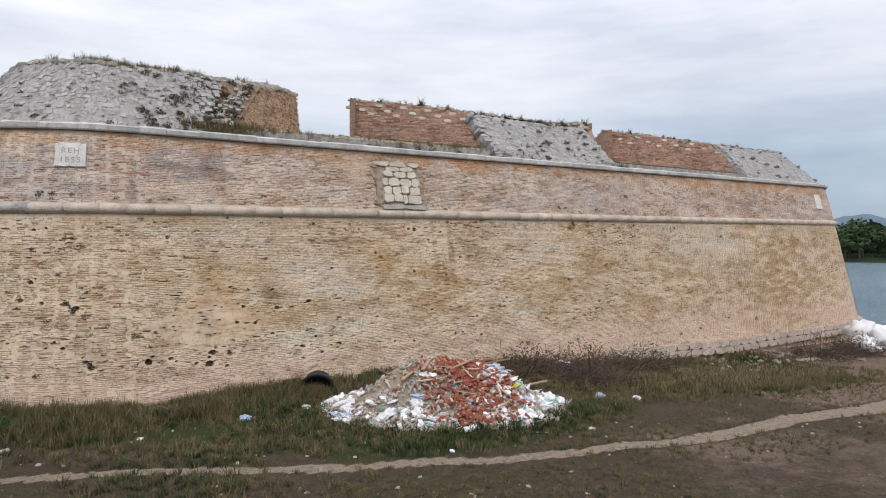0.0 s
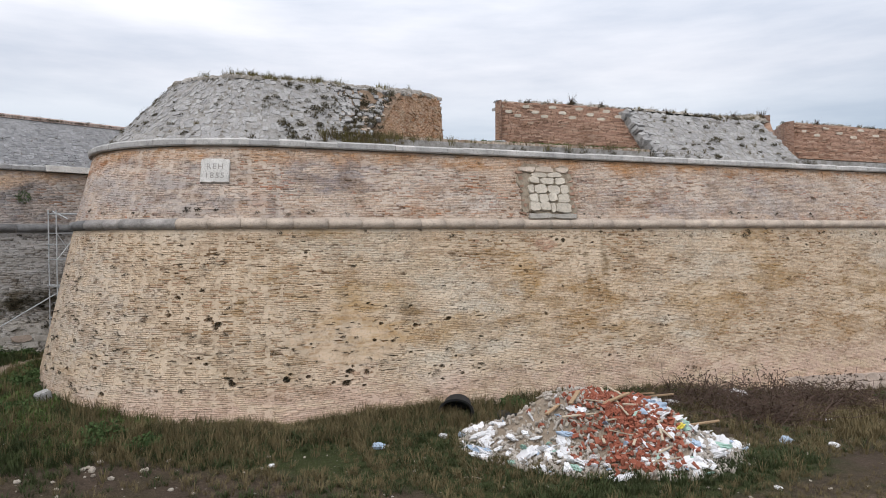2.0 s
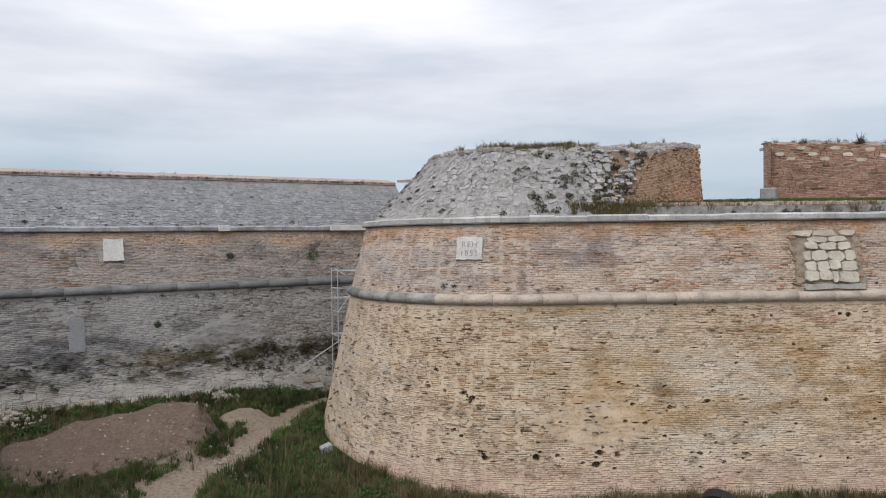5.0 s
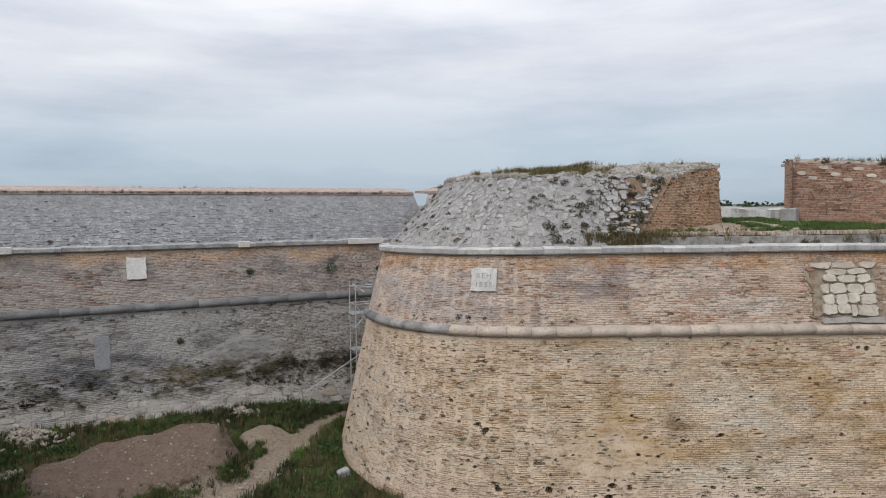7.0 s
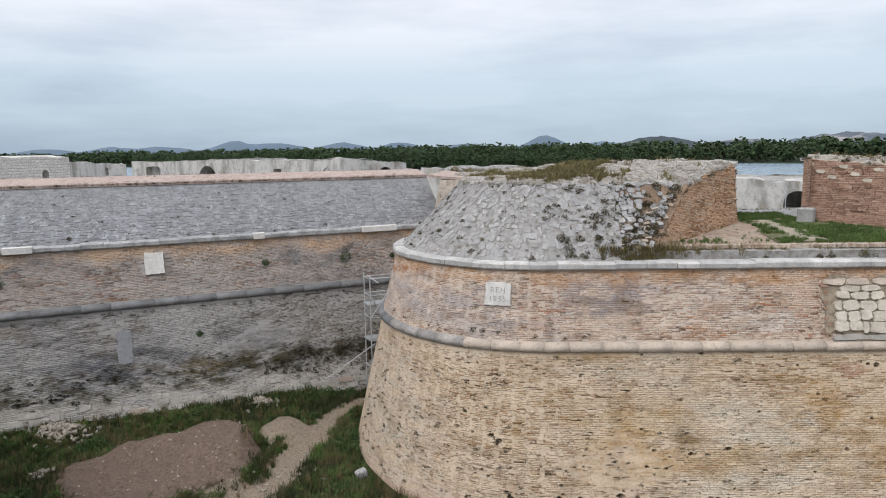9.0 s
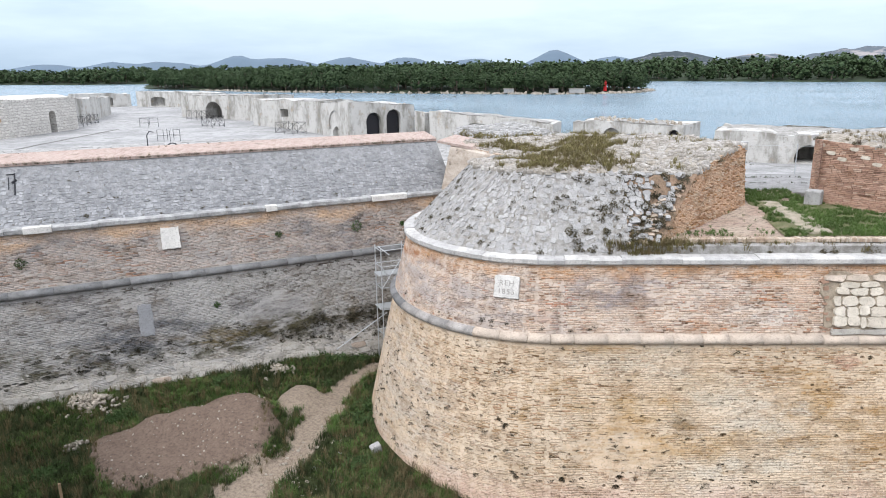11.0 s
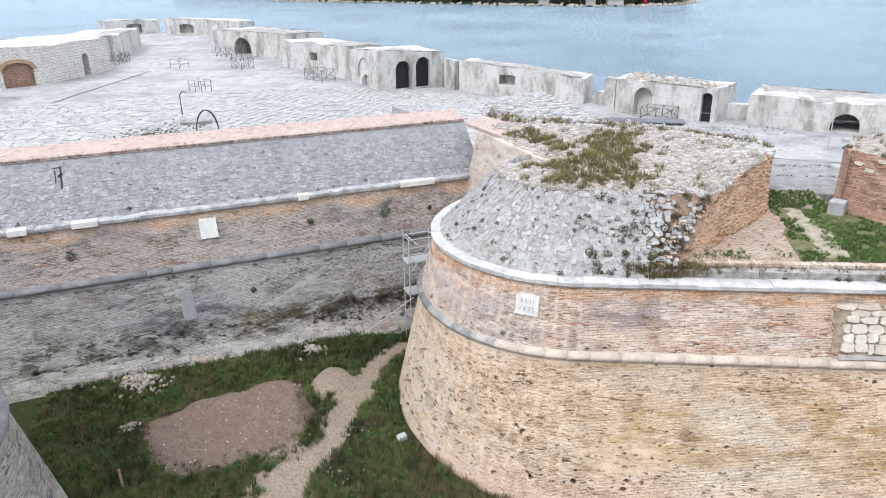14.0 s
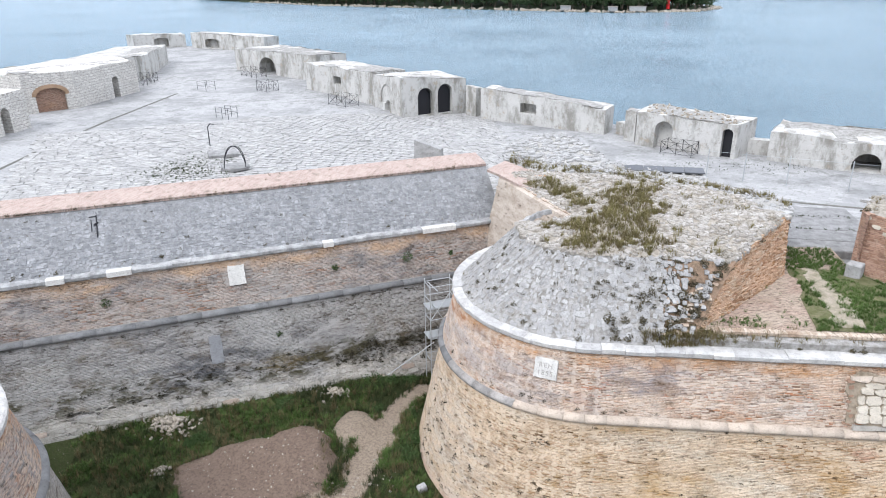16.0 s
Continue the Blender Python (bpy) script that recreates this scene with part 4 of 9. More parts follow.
def cap_mesh(outline, step, rough, seed, dip=0.0):
    """Uneven top over an outline of (x, y, z)."""
    from mathutils.geometry import delaunay_2d_cdt
    r = random.Random(seed)
    pts = []
    n = len(outline)
    for i in range(n):
        a, b = Vector(outline[i]), Vector(outline[(i + 1) % n])
        k = max(1, int((b - a).length / step))
        pts += [a.lerp(b, q / k) for q in range(k)]
    edge = len(pts)

    def inside(x, y):
        c = False
        for i in range(n):
            x0, y0, _ = outline[i]
            x1, y1, _ = outline[(i + 1) % n]
            if (y0 > y) != (y1 > y) and x < (x1 - x0) * (y - y0) / (y1 - y0) + x0:
                c = not c
        return c

    xs, ys = [p.x for p in pts], [p.y for p in pts]
    x = min(xs)
    while x < max(xs):
        y = min(ys)
        while y < max(ys):
            u, v = x + r.uniform(-0.3, 0.3) * step, y + r.uniform(-0.3, 0.3) * step
            if inside(u, v):
                ws = [1 / (0.05 + (p.x - u) ** 2 + (p.y - v) ** 2) ** 1.5 for p in pts[:edge]]
                if max(ws) < 1 / (0.05 + (0.4 * step) ** 2) ** 1.5:
                    z = sum(w * p.z for w, p in zip(ws, pts)) / sum(ws)
                    z += rough * noise.noise(Vector((u * 0.9, v * 0.9, seed))) + 0.5 * rough * noise.noise(Vector((u * 2.3, v * 2.3, seed))) - dip
                    pts.append(Vector((u, v, z)))
            y += step
        x += step
    res = delaunay_2d_cdt([p.to_2d() for p in pts], [(i, (i + 1) % edge) for i in range(edge)], [], 1, 1e-4)
    bm = bmesh.new()
    zs = {}
    for i, src in enumerate(res[3]):
        zs[i] = pts[src[0]].z if src else 10.6
    vs = [bm.verts.new((v.x, v.y, zs[i])) for i, v in enumerate(res[0])]
    for f in res[2]:
        bm.faces.new([vs[i] for i in f])
    bmesh.ops.recalc_face_normals(bm, faces=bm.faces)
    if sum(f.normal.z for f in bm.faces) < 0:
        bmesh.ops.reverse_faces(bm, faces=bm.faces)
    return bm


M["strip_earth"] = stone_material("brick_earth", (0.30, 0.205, 0.14), (0.27, 0.185, 0.125), lichen=(0.09, 0.068, 0.042), amount=0.9, scale=1.6)
M["cap_earth"] = stone_material("rubbly_earth_top", (0.39, 0.355, 0.305), (0.36, 0.325, 0.275), lichen=(0.15, 0.12, 0.075), amount=0.85, scale=2.4)


def build_merlon(name, label, slope_s, cheeks, outline, brick, seed, strip_fill=None, crest=(3.25, 10.45), hump=None):
    """A parapet block: stone slope in front, brick cheeks, uneven earth and stone top."""
    th = thing(name, label, "parapet", group="parapet blocks")
    s0, s1 = slope_s
    path = [(*at_len(BAST, s0 + (s1 - s0) * i / 40), s0 + (s1 - s0) * i / 40) for i in range(41)]
    d0, z0, d1, z1 = 0.80, 8.20, *crest
    part("slope_bed", fix(sweep(path, [(d0, z0 - 0.3), (d0 + 0.02, z0 - 0.02), (d1, z1 - 0.03), (d1 + 0.3, z1 - 0.05), (d1 + 0.3, z0 - 0.3)], closed=True)), M["joint"], th, "earthy joints between the slope stones")
    for verts in cheeks:
        bmc = bmesh.new()
        prism_quad(bmc, verts)
        box_uv(fix(bmc))
        part("brick_cheek", bmc, brick, th, "reddish brick embrasure cheek")
    cap = cap_mesh(outline, 0.45, 0.16, seed, -0.12)
    if hump:
        for v in cap.verts:
            if not v.is_boundary:
                v.co.z += hump[2] * math.exp(-((v.co.x - hump[0]) / 2.6) ** 2 - ((v.co.y - hump[1]) / 2.4) ** 2)
    part("top", cap, M["cap_earth"], th, "broken stone and earth top with dry grass")
    if name and strip_fill:
        bmf = cap_mesh(strip_fill, 0.22, 0.06, seed + 5, 0.005)
        uvs = bmf.loops.layers.uv.verify()
        for f in bmf.faces:
            for l in f.loops:
                l[uvs].uv = (l.vert.co.x, l.vert.co.z * 1.4)
        part("broken_brick_strip", bmf, M["strip_earth"], th, "broken brick and earth beside the stone slope")
    ms = slope_courses(BAST, s0, s1 + (1.8 if strip_fill else 0), d0 + 0.02, z0, d1, z1, 0.19, 0.25, seed, (lambda p: p.x < 6.45 + (p.z - 8.2) * 0.62 + 0.25 * noise.noise(p * 3)) if strip_fill else None, (0.087, 0.114), 1.0)
    return th, ms


def prism_quad(bm, spec):
    """A thick wall patch: points along its top, points along its foot, and the way of its thickness."""
    tops, feet, thick = spec
    rows = []
    for k in range(5):
        rows.append([Vector(f).lerp(Vector(t), k / 4) for f, t in zip(feet, tops)])
    t3 = Vector((thick[0], thick[1], 0))
    front = [[bm.verts.new(p) for p in row] for row in rows]
    back = [[bm.verts.new(p + t3) for p in row] for row in rows]
    n = len(tops)
    for k in range(4):
        for i in range(n - 1):
            bm.faces.new((front[k][i], front[k][i + 1], front[k + 1][i + 1], front[k + 1][i]))
            bm.faces.new((back[k][i + 1], back[k][i], back[k + 1][i], back[k + 1][i + 1]))
        bm.faces.new((front[k][0], front[k + 1][0], back[k + 1][0], back[k][0]))
        bm.faces.new((front[k + 1][-1], front[k][-1], back[k][-1], back[k + 1][-1]))
    for i in range(n - 1):
        bm.faces.new((front[4][i], front[4][i + 1], back[4][i + 1], back[4][i]))
        bm.faces.new((front[0][i + 1], front[0][i], back[0][i], back[0][i + 1]))


def crest_pt(s, d=3.25, z=10.45):
    x, y, nx, ny = at_len(BAST, s)
    return (x - nx * d, y - ny * d, z)


def under(tops, z=8.2):
    return [(x, y, z) for x, y, _ in tops]


START1 = R0 * radians(62)           # where the slope meets the recessed flank
crest1 = [crest_pt(START1 + (ARC_S - START1) * q / 12, 3.1, 10.56) for q in range(13)]
back1_top = [(12.1, 28.6, 11.08), (10.4, 31.6, 11.0), (6.6, 34.4, 10.9), (2.6, 36.0, 10.6)]
out1 = crest1 + [(9.2, 25.25, 10.45), (10.6, 26.9, 10.85)] + back1_top + [(1.6, 36.6, 10.4), (0.75, 35.9, 10.38), (2.55, 32.3, 10.36), (3.75, 30.15, 10.38), (3.3, 28.9, 10.45), (2.4, 28.75, 10.5)]
CHEEK1 = ([(7.35, 23.05, 8.25), (9.2, 25.25, 10.42), (10.6, 26.9, 10.85), (12.1, 28.6, 11.08)], [(7.35, 23.0, 8.2), (9.05, 24.6, 8.2), (10.6, 26.2, 8.2), (12.1, 27.9, 8.2)], (-0.75, 0.6))
merlon1, ms1 = build_merlon("parapet_block", "rounded grey stone parapet block with orange brick end and grassy top", (START1, face_s(6.6)), [CHEEK1, (back1_top, under(back1_top), (-0.6, -0.6))], out1, M["brick_orange"], 11, [(6.5, 22.9, 8.17), (7.4, 22.95, 8.22), (9.25, 25.22, 10.46), (6.5, 25.2, 10.50)], (3.1, 10.56), (6.6, 28.8, 0.28))
bm = bmesh.new()
prism(bm, [(1.75, 28.3), (3.6, 26.2), (5.6, 28.0), (3.75, 30.2), (3.2, 28.95), (2.4, 28.7)], 7.9, [10.40, 10.36, 10.36, 10.30, 10.36, 10.40])
part("shoulder_core", fix(bm), M["flank_mortar"], merlon1, "pale rubble core beside the flank")
back2_top = [(28.3, 26.8, 11.0), (27.0, 31.0, 11.1), (16.4, 31.4, 11.15), (14.95, 29.0, 11.22)]
out2 = [(19.3, 25.4, 10.55), (27.3, 25.3, 10.45)] + back2_top + [(17.2, 27.2, 10.95)]
CHEEK2 = ([(14.95, 29.0, 11.22), (17.2, 27.2, 10.95), (19.3, 25.4, 10.55)], [(14.75, 28.6, 8.2), (16.9, 26.0, 8.2), (19.4, 23.1, 8.2)], (0.75, 0.6))
cheek2r_top = [(25.8, 23.1, 8.25), (27.3, 25.3, 10.45), (28.3, 26.8, 11.0)]
merlon2, ms2 = build_merlon("parapet_block", "red brick and grey stone parapet block with shrubs on top", (face_s(18.95), face_s(26.6)), [CHEEK2, (cheek2r_top, under(cheek2r_top), (-0.75, 0.6)), (back2_top, under(back2_top), (0, -0.6))], out2, M["brick_red"], 12)
end3 = face_s(45.3) + R0 * radians(90)
crest3 = [crest_pt(face_s(39.5) + (end3 - face_s(39.5)) * q / 14) for q in range(15)]
back3_top = [(48.0, 33.0, 10.6), (46.0, 33.0, 11.0), (34.0, 31.4, 11.1), (31.4, 28.1, 11.1)]
out3 = crest3 + back3_top + [(34.4, 26.6, 10.8)]
CHEEK3 = ([(31.4, 28.1, 11.1), (34.4, 26.6, 10.8), (37.6, 25.25, 10.45)], [(31.3, 27.7, 8.2), (35.0, 25.4, 8.2), (38.9, 23.05, 8.2)], (0.5, 0.75))
merlon3, ms3 = build_merlon("parapet_block", "low red brick and stone parapet block at the far shoulder", (face_s(38.0), end3), [CHEEK3, (back3_top, under(back3_top), (0, -0.6))], [(37.6, 25.25, 10.45)] + out3, M["brick_red"], 13)

# curtain wall's sloped parapet and its brick coping
curtain_parapet = thing("curtain_parapet", "sloped grey stone parapet with a pink brick coping", "parapet", kind="structure")
ob = part("slope_bed", fix(sweep(CURT, [(0.80, 7.9), (0.83, 8.18), (3.02, 10.42), (4.3, 10.42), (4.3, 7.9)], closed=True)), M["joint_grey"], curtain_parapet)
bm = fix(sweep(CURT, [(2.95, 10.40), (2.95, 10.53), (3.15, 10.60), (4.45, 10.80), (4.52, 10.70), (4.52, 8.3), (4.2, 8.3), (4.2, 10.40)], closed=True))
ob = part("brick_coping", bm, M["coping"], curtain_parapet, "pink herringbone brick coping")
me = ob.data
lay = me.uv_layers.active
for poly in me.polygons:
    for li in poly.loop_indices:
        v = me.vertices[me.loops[li].vertex_index].co
        a, b = v.x * CU[0] + v.y * CU[1], -(v.x * CN[0] + v.y * CN[1])
        lay.data[li].uv = ((a + b) * 0.707, (b - a) * 0.707)
ms_c = slope_courses(CURT, 20.0, 75.2, 0.82, 8.2, 3.0, 10.4, 0.15, 0.20, 21, None, (0.084, 0.100))
left_top = thing("shoulder_parapet", "sloped rough stone parapet on the rounded shoulder", "parapet", kind="structure")
part("slope_bed", fix(sweep(LEFTB, [(0.80, 7.9), (0.83, 8.17), (3.2, 10.4), (5.0, 10.5), (5.0, 7.9)], closed=True)), M["joint_grey"], left_top)
ms_l = slope_courses(LEFTB, 0.0, 21.0, 0.82, 8.2, 3.2, 10.4, 0.28, 0.36, 22)

# ---- platform ----
PZ = 8.4
deck = [(1.0, 37.2), (-62.0, 5.4), (-75.0, 30.0), (-58.0, 62.0), (-66.0, 116.0), (-60.0, 124.0), (-52.0, 122.5), (-38.0, 112.0), (-21.0, 88.0), (-6.0, 74.5), (3.0, 68.5), (13.0, 61.5), (21.5, 56.5), (33.0, 51.0), (50.0, 47.0), (50.9, 28.5), (45.3, 23.2), (5.0, 23.2), (3.0, 29.0)]


def pz(x, y):
    """Height of the paving: level on the platform, sunk towards the sea wall behind the bastion."""
    return PZ - 0.95 * smooth01((x + 21.0) / 19.0) * smooth01((y - 37.9) / 0.7)


platform = thing("platform", "wide bleached stone-paved gun platform", "platform", kind="structure")
bm = bmesh.new()
prism(bm, deck[::-1], -3.5, 7.2)
part("platform_mass", fix(bm), M["paving"], platform)
bm = cap_mesh([(x, y, PZ) for x, y in deck[::-1]], 1.3, 0.0, 1)
for v in bm.verts:
    v.co.z = pz(v.co.x, v.co.y) + 0.02 * noise.noise(Vector((v.co.x * 0.4, v.co.y * 0.4, 2)))
ext = bmesh.ops.extrude_edge_only(bm, edges=[e_ for e_ in bm.edges if e_.is_boundary])
for v in (g for g in ext["geom"] if isinstance(g, bmesh.types.BMVert)):
    v.co.z -= 1.3
part("paved_surface", fix(bm), M["paving"], platform)

# ---- far shores and hills ----


def shore_land(name, label, outline, top, seed, mat):
    bm = cap_mesh([(x, y, -2.4) for x, y in outline], 22.0, 1.0, seed)
    for v in bm.verts:
        edge = min(seg_dist(v.co.x, v.co.y, [outline[i], outline[(i + 1) % len(outline)]]) for i in range(len(outline)))
        v.co.z = -2.4 + min(2.2, edge * 0.35) + top * smooth01((edge - 8) / 120) * (0.7 + 0.5 * noise.noise(Vector((v.co.x * 0.006, v.co.y * 0.006, seed))))
    ob = part(name, bm, mat)
    return tagged(ob, label, "shore", kind="structure")


NEAR_SHORE = [(-330, 700), (-240, 620), (-150, 540), (-95, 508), (0, 452), (55, 424), (100, 430), (122, 470), (100, 560), (60, 700), (-200, 900), (-420, 900)]
FAR_SHORE = [(-1500, 1250), (-1150, 1200), (-747, 1112), (-560, 1010), (-200, 960), (210, 740), (300, 640), (345, 605), (520, 480), (640, 330), (1500, 500), (1500, 2600), (-2500, 2600)]
EAST_SHORE = [(178, 82), (185, 66), (215, 40), (300, 10), (500, 0), (620, 200), (500, 330), (300, 210), (215, 130)]
shore_land("near_shore", "low wooded headland with a pale rocky edge", NEAR_SHORE, 6.0, 1, M["forest_floor"])
shore_land("far_shore", "wooded mainland across the channel", FAR_SHORE, 14.0, 2, M["forest_floor"])
shore_land("east_shore", "wooded bank across the narrow water", EAST_SHORE, 6.0, 3, M["forest_floor"])


def pine_mesh(seed, leaves=240, size=0.24):
    """A pine in two meshes: trunk with limbs, and a crown of many small leaf clumps; 1 m high."""
    r = random.Random(seed)
    tr = bmesh.new()
    tube(tr, (0, 0, 0), (r.uniform(-0.04, 0.04), r.uniform(-0.04, 0.04), 0.5), 0.022, 5)
    cr = bmesh.new()
    lobes = [(r.uniform(-0.24, 0.24), r.uniform(-0.24, 0.24), r.uniform(0.2, 0.86), r.uniform(0.14, 0.24)) for _ in range(8)]
    for lx, ly, lz, lr in lobes:
        tube(tr, (0, 0, 0.35), (lx, ly, lz), 0.008, 4)
        for _ in range(leaves // 8):
            d = Vector((r.gauss(0, 1), r.gauss(0, 1), r.gauss(0, 0.8))).normalized() * lr * r.uniform(0.6, 1.1)
            c = Vector((lx, ly, lz)) + d
            a = Vector((r.gauss(0, 1), r.gauss(0, 1), r.gauss(0, 1))).normalized() * lr * size * r.uniform(0.7, 1.4)
            b = a.cross(d).normalized() * lr * size
            q = [cr.verts.new(c + v) for v in (a, b, -a, -b)]
            top = cr.verts.new(c + d.normalized() * lr * size * 0.6)
            for i in range(4):
                cr.faces.new((q[i], q[(i + 1) % 4], top))
    return tr, cr


PINES = []
for q in range(8):
    tr, cr = pine_mesh(q) if q < 4 else pine_mesh(q, 72, 0.5)
    meshes = []
    for nm, b_, mt in (("trunk", tr, M["bark"]), ("crown", cr, M["pine"])):
        me = bpy.data.meshes.new(nm)
        b_.to_mesh(me)
        b_.free()
        me.materials.append(mt)
        meshes.append(me)
    PINES.append(meshes)


def forest(name, label, places, height, near=True):
    """A wood of many pines as one mesh of trunks and one of crowns."""
    r = random.Random(len(places))
    top = thing(name, label, "woods", kind="stuff")
    a, b = [], []
    for x, y, z in places:
        h = height * r.uniform(0.55, 1.15)
        m = pose(x, y, z - 0.3, 0, 0, r.uniform(0, 360)) @ Matrix.Diagonal((h * r.uniform(0.9, 1.5), h * r.uniform(0.9, 1.5), h, 1))
        p = r.choice(PINES[:4] if near else PINES[4:])
        a.append((p[0], m))
        b.append((p[1], m))
    join_pieces("trunks", a, M["bark"], top)
    join_pieces("crowns", b, M["pine"], top)


def strip(line, depth, rows, spacing, seed, inset=6):
    """Points in a band behind a shoreline."""
    r = random.Random(seed)
    out = []
    for (ax, ay), (bx, by) in zip(line, line[1:]):
        d = math.dist((ax, ay), (bx, by))
        nx, ny = -(by - ay) / d, (bx - ax) / d
        for j in range(rows):
            k = int(d / spacing)
            for i in range(k):
                t = (i + r.random()) / k
                o = inset + depth * (j + r.random()) / rows
                out.append((ax + (bx - ax) * t + nx * o, ay + (by - ay) * t + ny * o, -0.4 + min(5.5, o * 0.05)))
    return out


forest("shore_woods", "dense dark green pine wood along the headland", strip([(-330, 700), (-240, 620), (-150, 540), (-95, 508), (0, 452), (55, 424), (100, 430), (122, 470)], 55, 6, 6, 5, inset=2), 14.0)
forest("mainland_woods", "continuous pine wood on the far mainland", strip([(-1400, 1240), (-1150, 1200), (-747, 1112), (-560, 1010), (-200, 960), (210, 740), (300, 640), (345, 605), (520, 480), (640, 330)], 120, 5, 8, 6, inset=2), 17.5, False)
forest("east_woods", "dark pine wood on the bank across the water", strip([(215, 130), (178, 82), (185, 66), (215, 40), (300, 10)][::-1], 50, 6, 5, 7, inset=-54), 9.0)


def ridge(name, label, a, b, height, seed, mat, depth=500, low=0.25, peaks=None):
    """A long hill: heights along the line a-b with a rounded section."""
    bm = bmesh.new()
    n, rows = 90, []
    nx, ny = -(b[1] - a[1]), b[0] - a[0]
    d = math.hypot(nx, ny)
    nx, ny = nx / d, ny / d
    for i in range(n + 1):
        t = i / n
        x, y = a[0] + (b[0] - a[0]) * t, a[1] + (b[1] - a[1]) * t
        h = height * (low + max(0.0, 0.55 * noise.noise(Vector((t * 5, seed, 0))) + 0.3 * noise.noise(Vector((t * 14, seed, 4))) + 0.35))
        if peaks:
            h = height * max(k * math.exp(-((t - c) / w) ** 2) for c, w, k in peaks) * (1 + 0.10 * noise.noise(Vector((t * 30, seed, 4))))
        h *= smooth01(t * 8) * smooth01((1 - t) * 8)
        rows.append([bm.verts.new((x + nx * depth * (q / 6 - 0.5), y + ny * depth * (q / 6 - 0.5), -3 + h * math.sin(math.pi * q / 6) * (1 + 0.15 * noise.noise(Vector((i * 0.4, q, seed)))))) for q in range(7)])
    for i in range(n):
        for q in range(6):
            bm.faces.new((rows[i][q], rows[i + 1][q], rows[i + 1][q + 1], rows[i][q + 1]))
    ob = part(name, fix(bm), mat, smooth=True)
    return tagged(ob, label, "hills", kind="structure")


ridge("backdrop_hills", "blue hills on the horizon, haze put into their colour", (-2800, 3650), (1250, 4450), 92, 3, M["hill_far"], peaks=((0.12, 0.08, 0.75), (0.22, 0.07, 0.8), (0.28, 0.07, 0.78), (0.37, 0.05, 1.05), (0.42, 0.08, 0.95), (0.52, 0.06, 0.9), (0.6, 0.05, 0.9), (0.7, 0.06, 0.75), (0.82, 0.045, 1.2), (0.93, 0.06, 1.15), (0.5, 0.6, 0.5)))
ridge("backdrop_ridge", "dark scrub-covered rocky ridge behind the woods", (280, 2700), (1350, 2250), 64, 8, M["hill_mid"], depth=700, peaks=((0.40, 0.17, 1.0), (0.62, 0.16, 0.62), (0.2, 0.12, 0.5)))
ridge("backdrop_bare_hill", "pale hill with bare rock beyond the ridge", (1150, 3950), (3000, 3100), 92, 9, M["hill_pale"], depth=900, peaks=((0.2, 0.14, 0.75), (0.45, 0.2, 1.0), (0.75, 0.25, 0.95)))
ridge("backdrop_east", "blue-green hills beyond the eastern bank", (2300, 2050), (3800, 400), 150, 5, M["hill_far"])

# ---- buildings on the platform ----


def arch_cutter(w, h, deep, rise=0.5, n=10):
    """Arched opening: x across, y into the wall, z up from the sill."""
    bm = bmesh.new()
    spring = h - w * rise
    prof = [(-w / 2, -0.02), (w / 2, -0.02)] + [(w / 2 * math.cos(math.pi * i / n), spring + w * rise * math.sin(math.pi * i / n)) for i in range(n + 1)]
    fr = [bm.verts.new((x, -0.25, z)) for x, z in prof]
    bk = [bm.verts.new((x, deep, z)) for x, z in prof]
    m = len(prof)
    for i in range(m):
        bm.faces.new((fr[i], fr[(i + 1) % m], bk[(i + 1) % m], bk[i]))
    bm.faces.new(fr[::-1])
    bm.faces.new(bk)
    return fix(bm)


def carve(ob, cutters):
    """Cuts closed meshes (bmesh, matrix) out of ob for good."""
    allm = bmesh.new()
    for bmx, m in cutters:
        bmesh.ops.transform(bmx, matrix=m, verts=bmx.verts)
        me = bpy.data.meshes.new("t")
        bmx.to_mesh(me)
        bmx.free()
        allm.from_mesh(me)
    me = bpy.data.meshes.new("cut")
    allm.to_mesh(me)
    allm.free()
    cut = new("cut", me)
    mod = ob.modifiers.new("b", "BOOLEAN")
    mod.operation, mod.object, mod.solver, mod.use_self = "DIFFERENCE", cut, "EXACT", True
    bpy.context.view_layer.update()
    got = bpy.data.meshes.new_from_object(ob.evaluated_get(bpy.context.evaluated_depsgraph_get()))
    ob.modifiers.clear()
    ob.data = got
    bpy.data.objects.remove(cut)


def wall_frame(a, b, t, z):
    """Matrix on the wall from a to b (seen with b to the right), at t metres along, y into the wall."""
    d = Vector((b[0] - a[0], b[1] - a[1], 0)).normalized()
    m = Matrix(((d.x, -d.y, 0, a[0] + d.x * t), (d.y, d.x, 0, a[1] + d.y * t), (0, 0, 1, z), (0, 0, 0, 1)))
    return m


M["roof"] = stone_material("eroded_roof", (0.37, 0.36, 0.34), (0.34, 0.33, 0.31), lichen=(0.15, 0.14, 0.12), amount=0.8, scale=1.1)
M["block"] = brick_material("pale_block_masonry", ((0.78, 0.75, 0.70), (0.66, 0.635, 0.59)), (0.42, 0.40, 0.365), [((0.33, 0.32, 0.295), 0.4, 0.60, 0.4)], width=0.55, row=0.27, gap=0.02, streak=0.25)


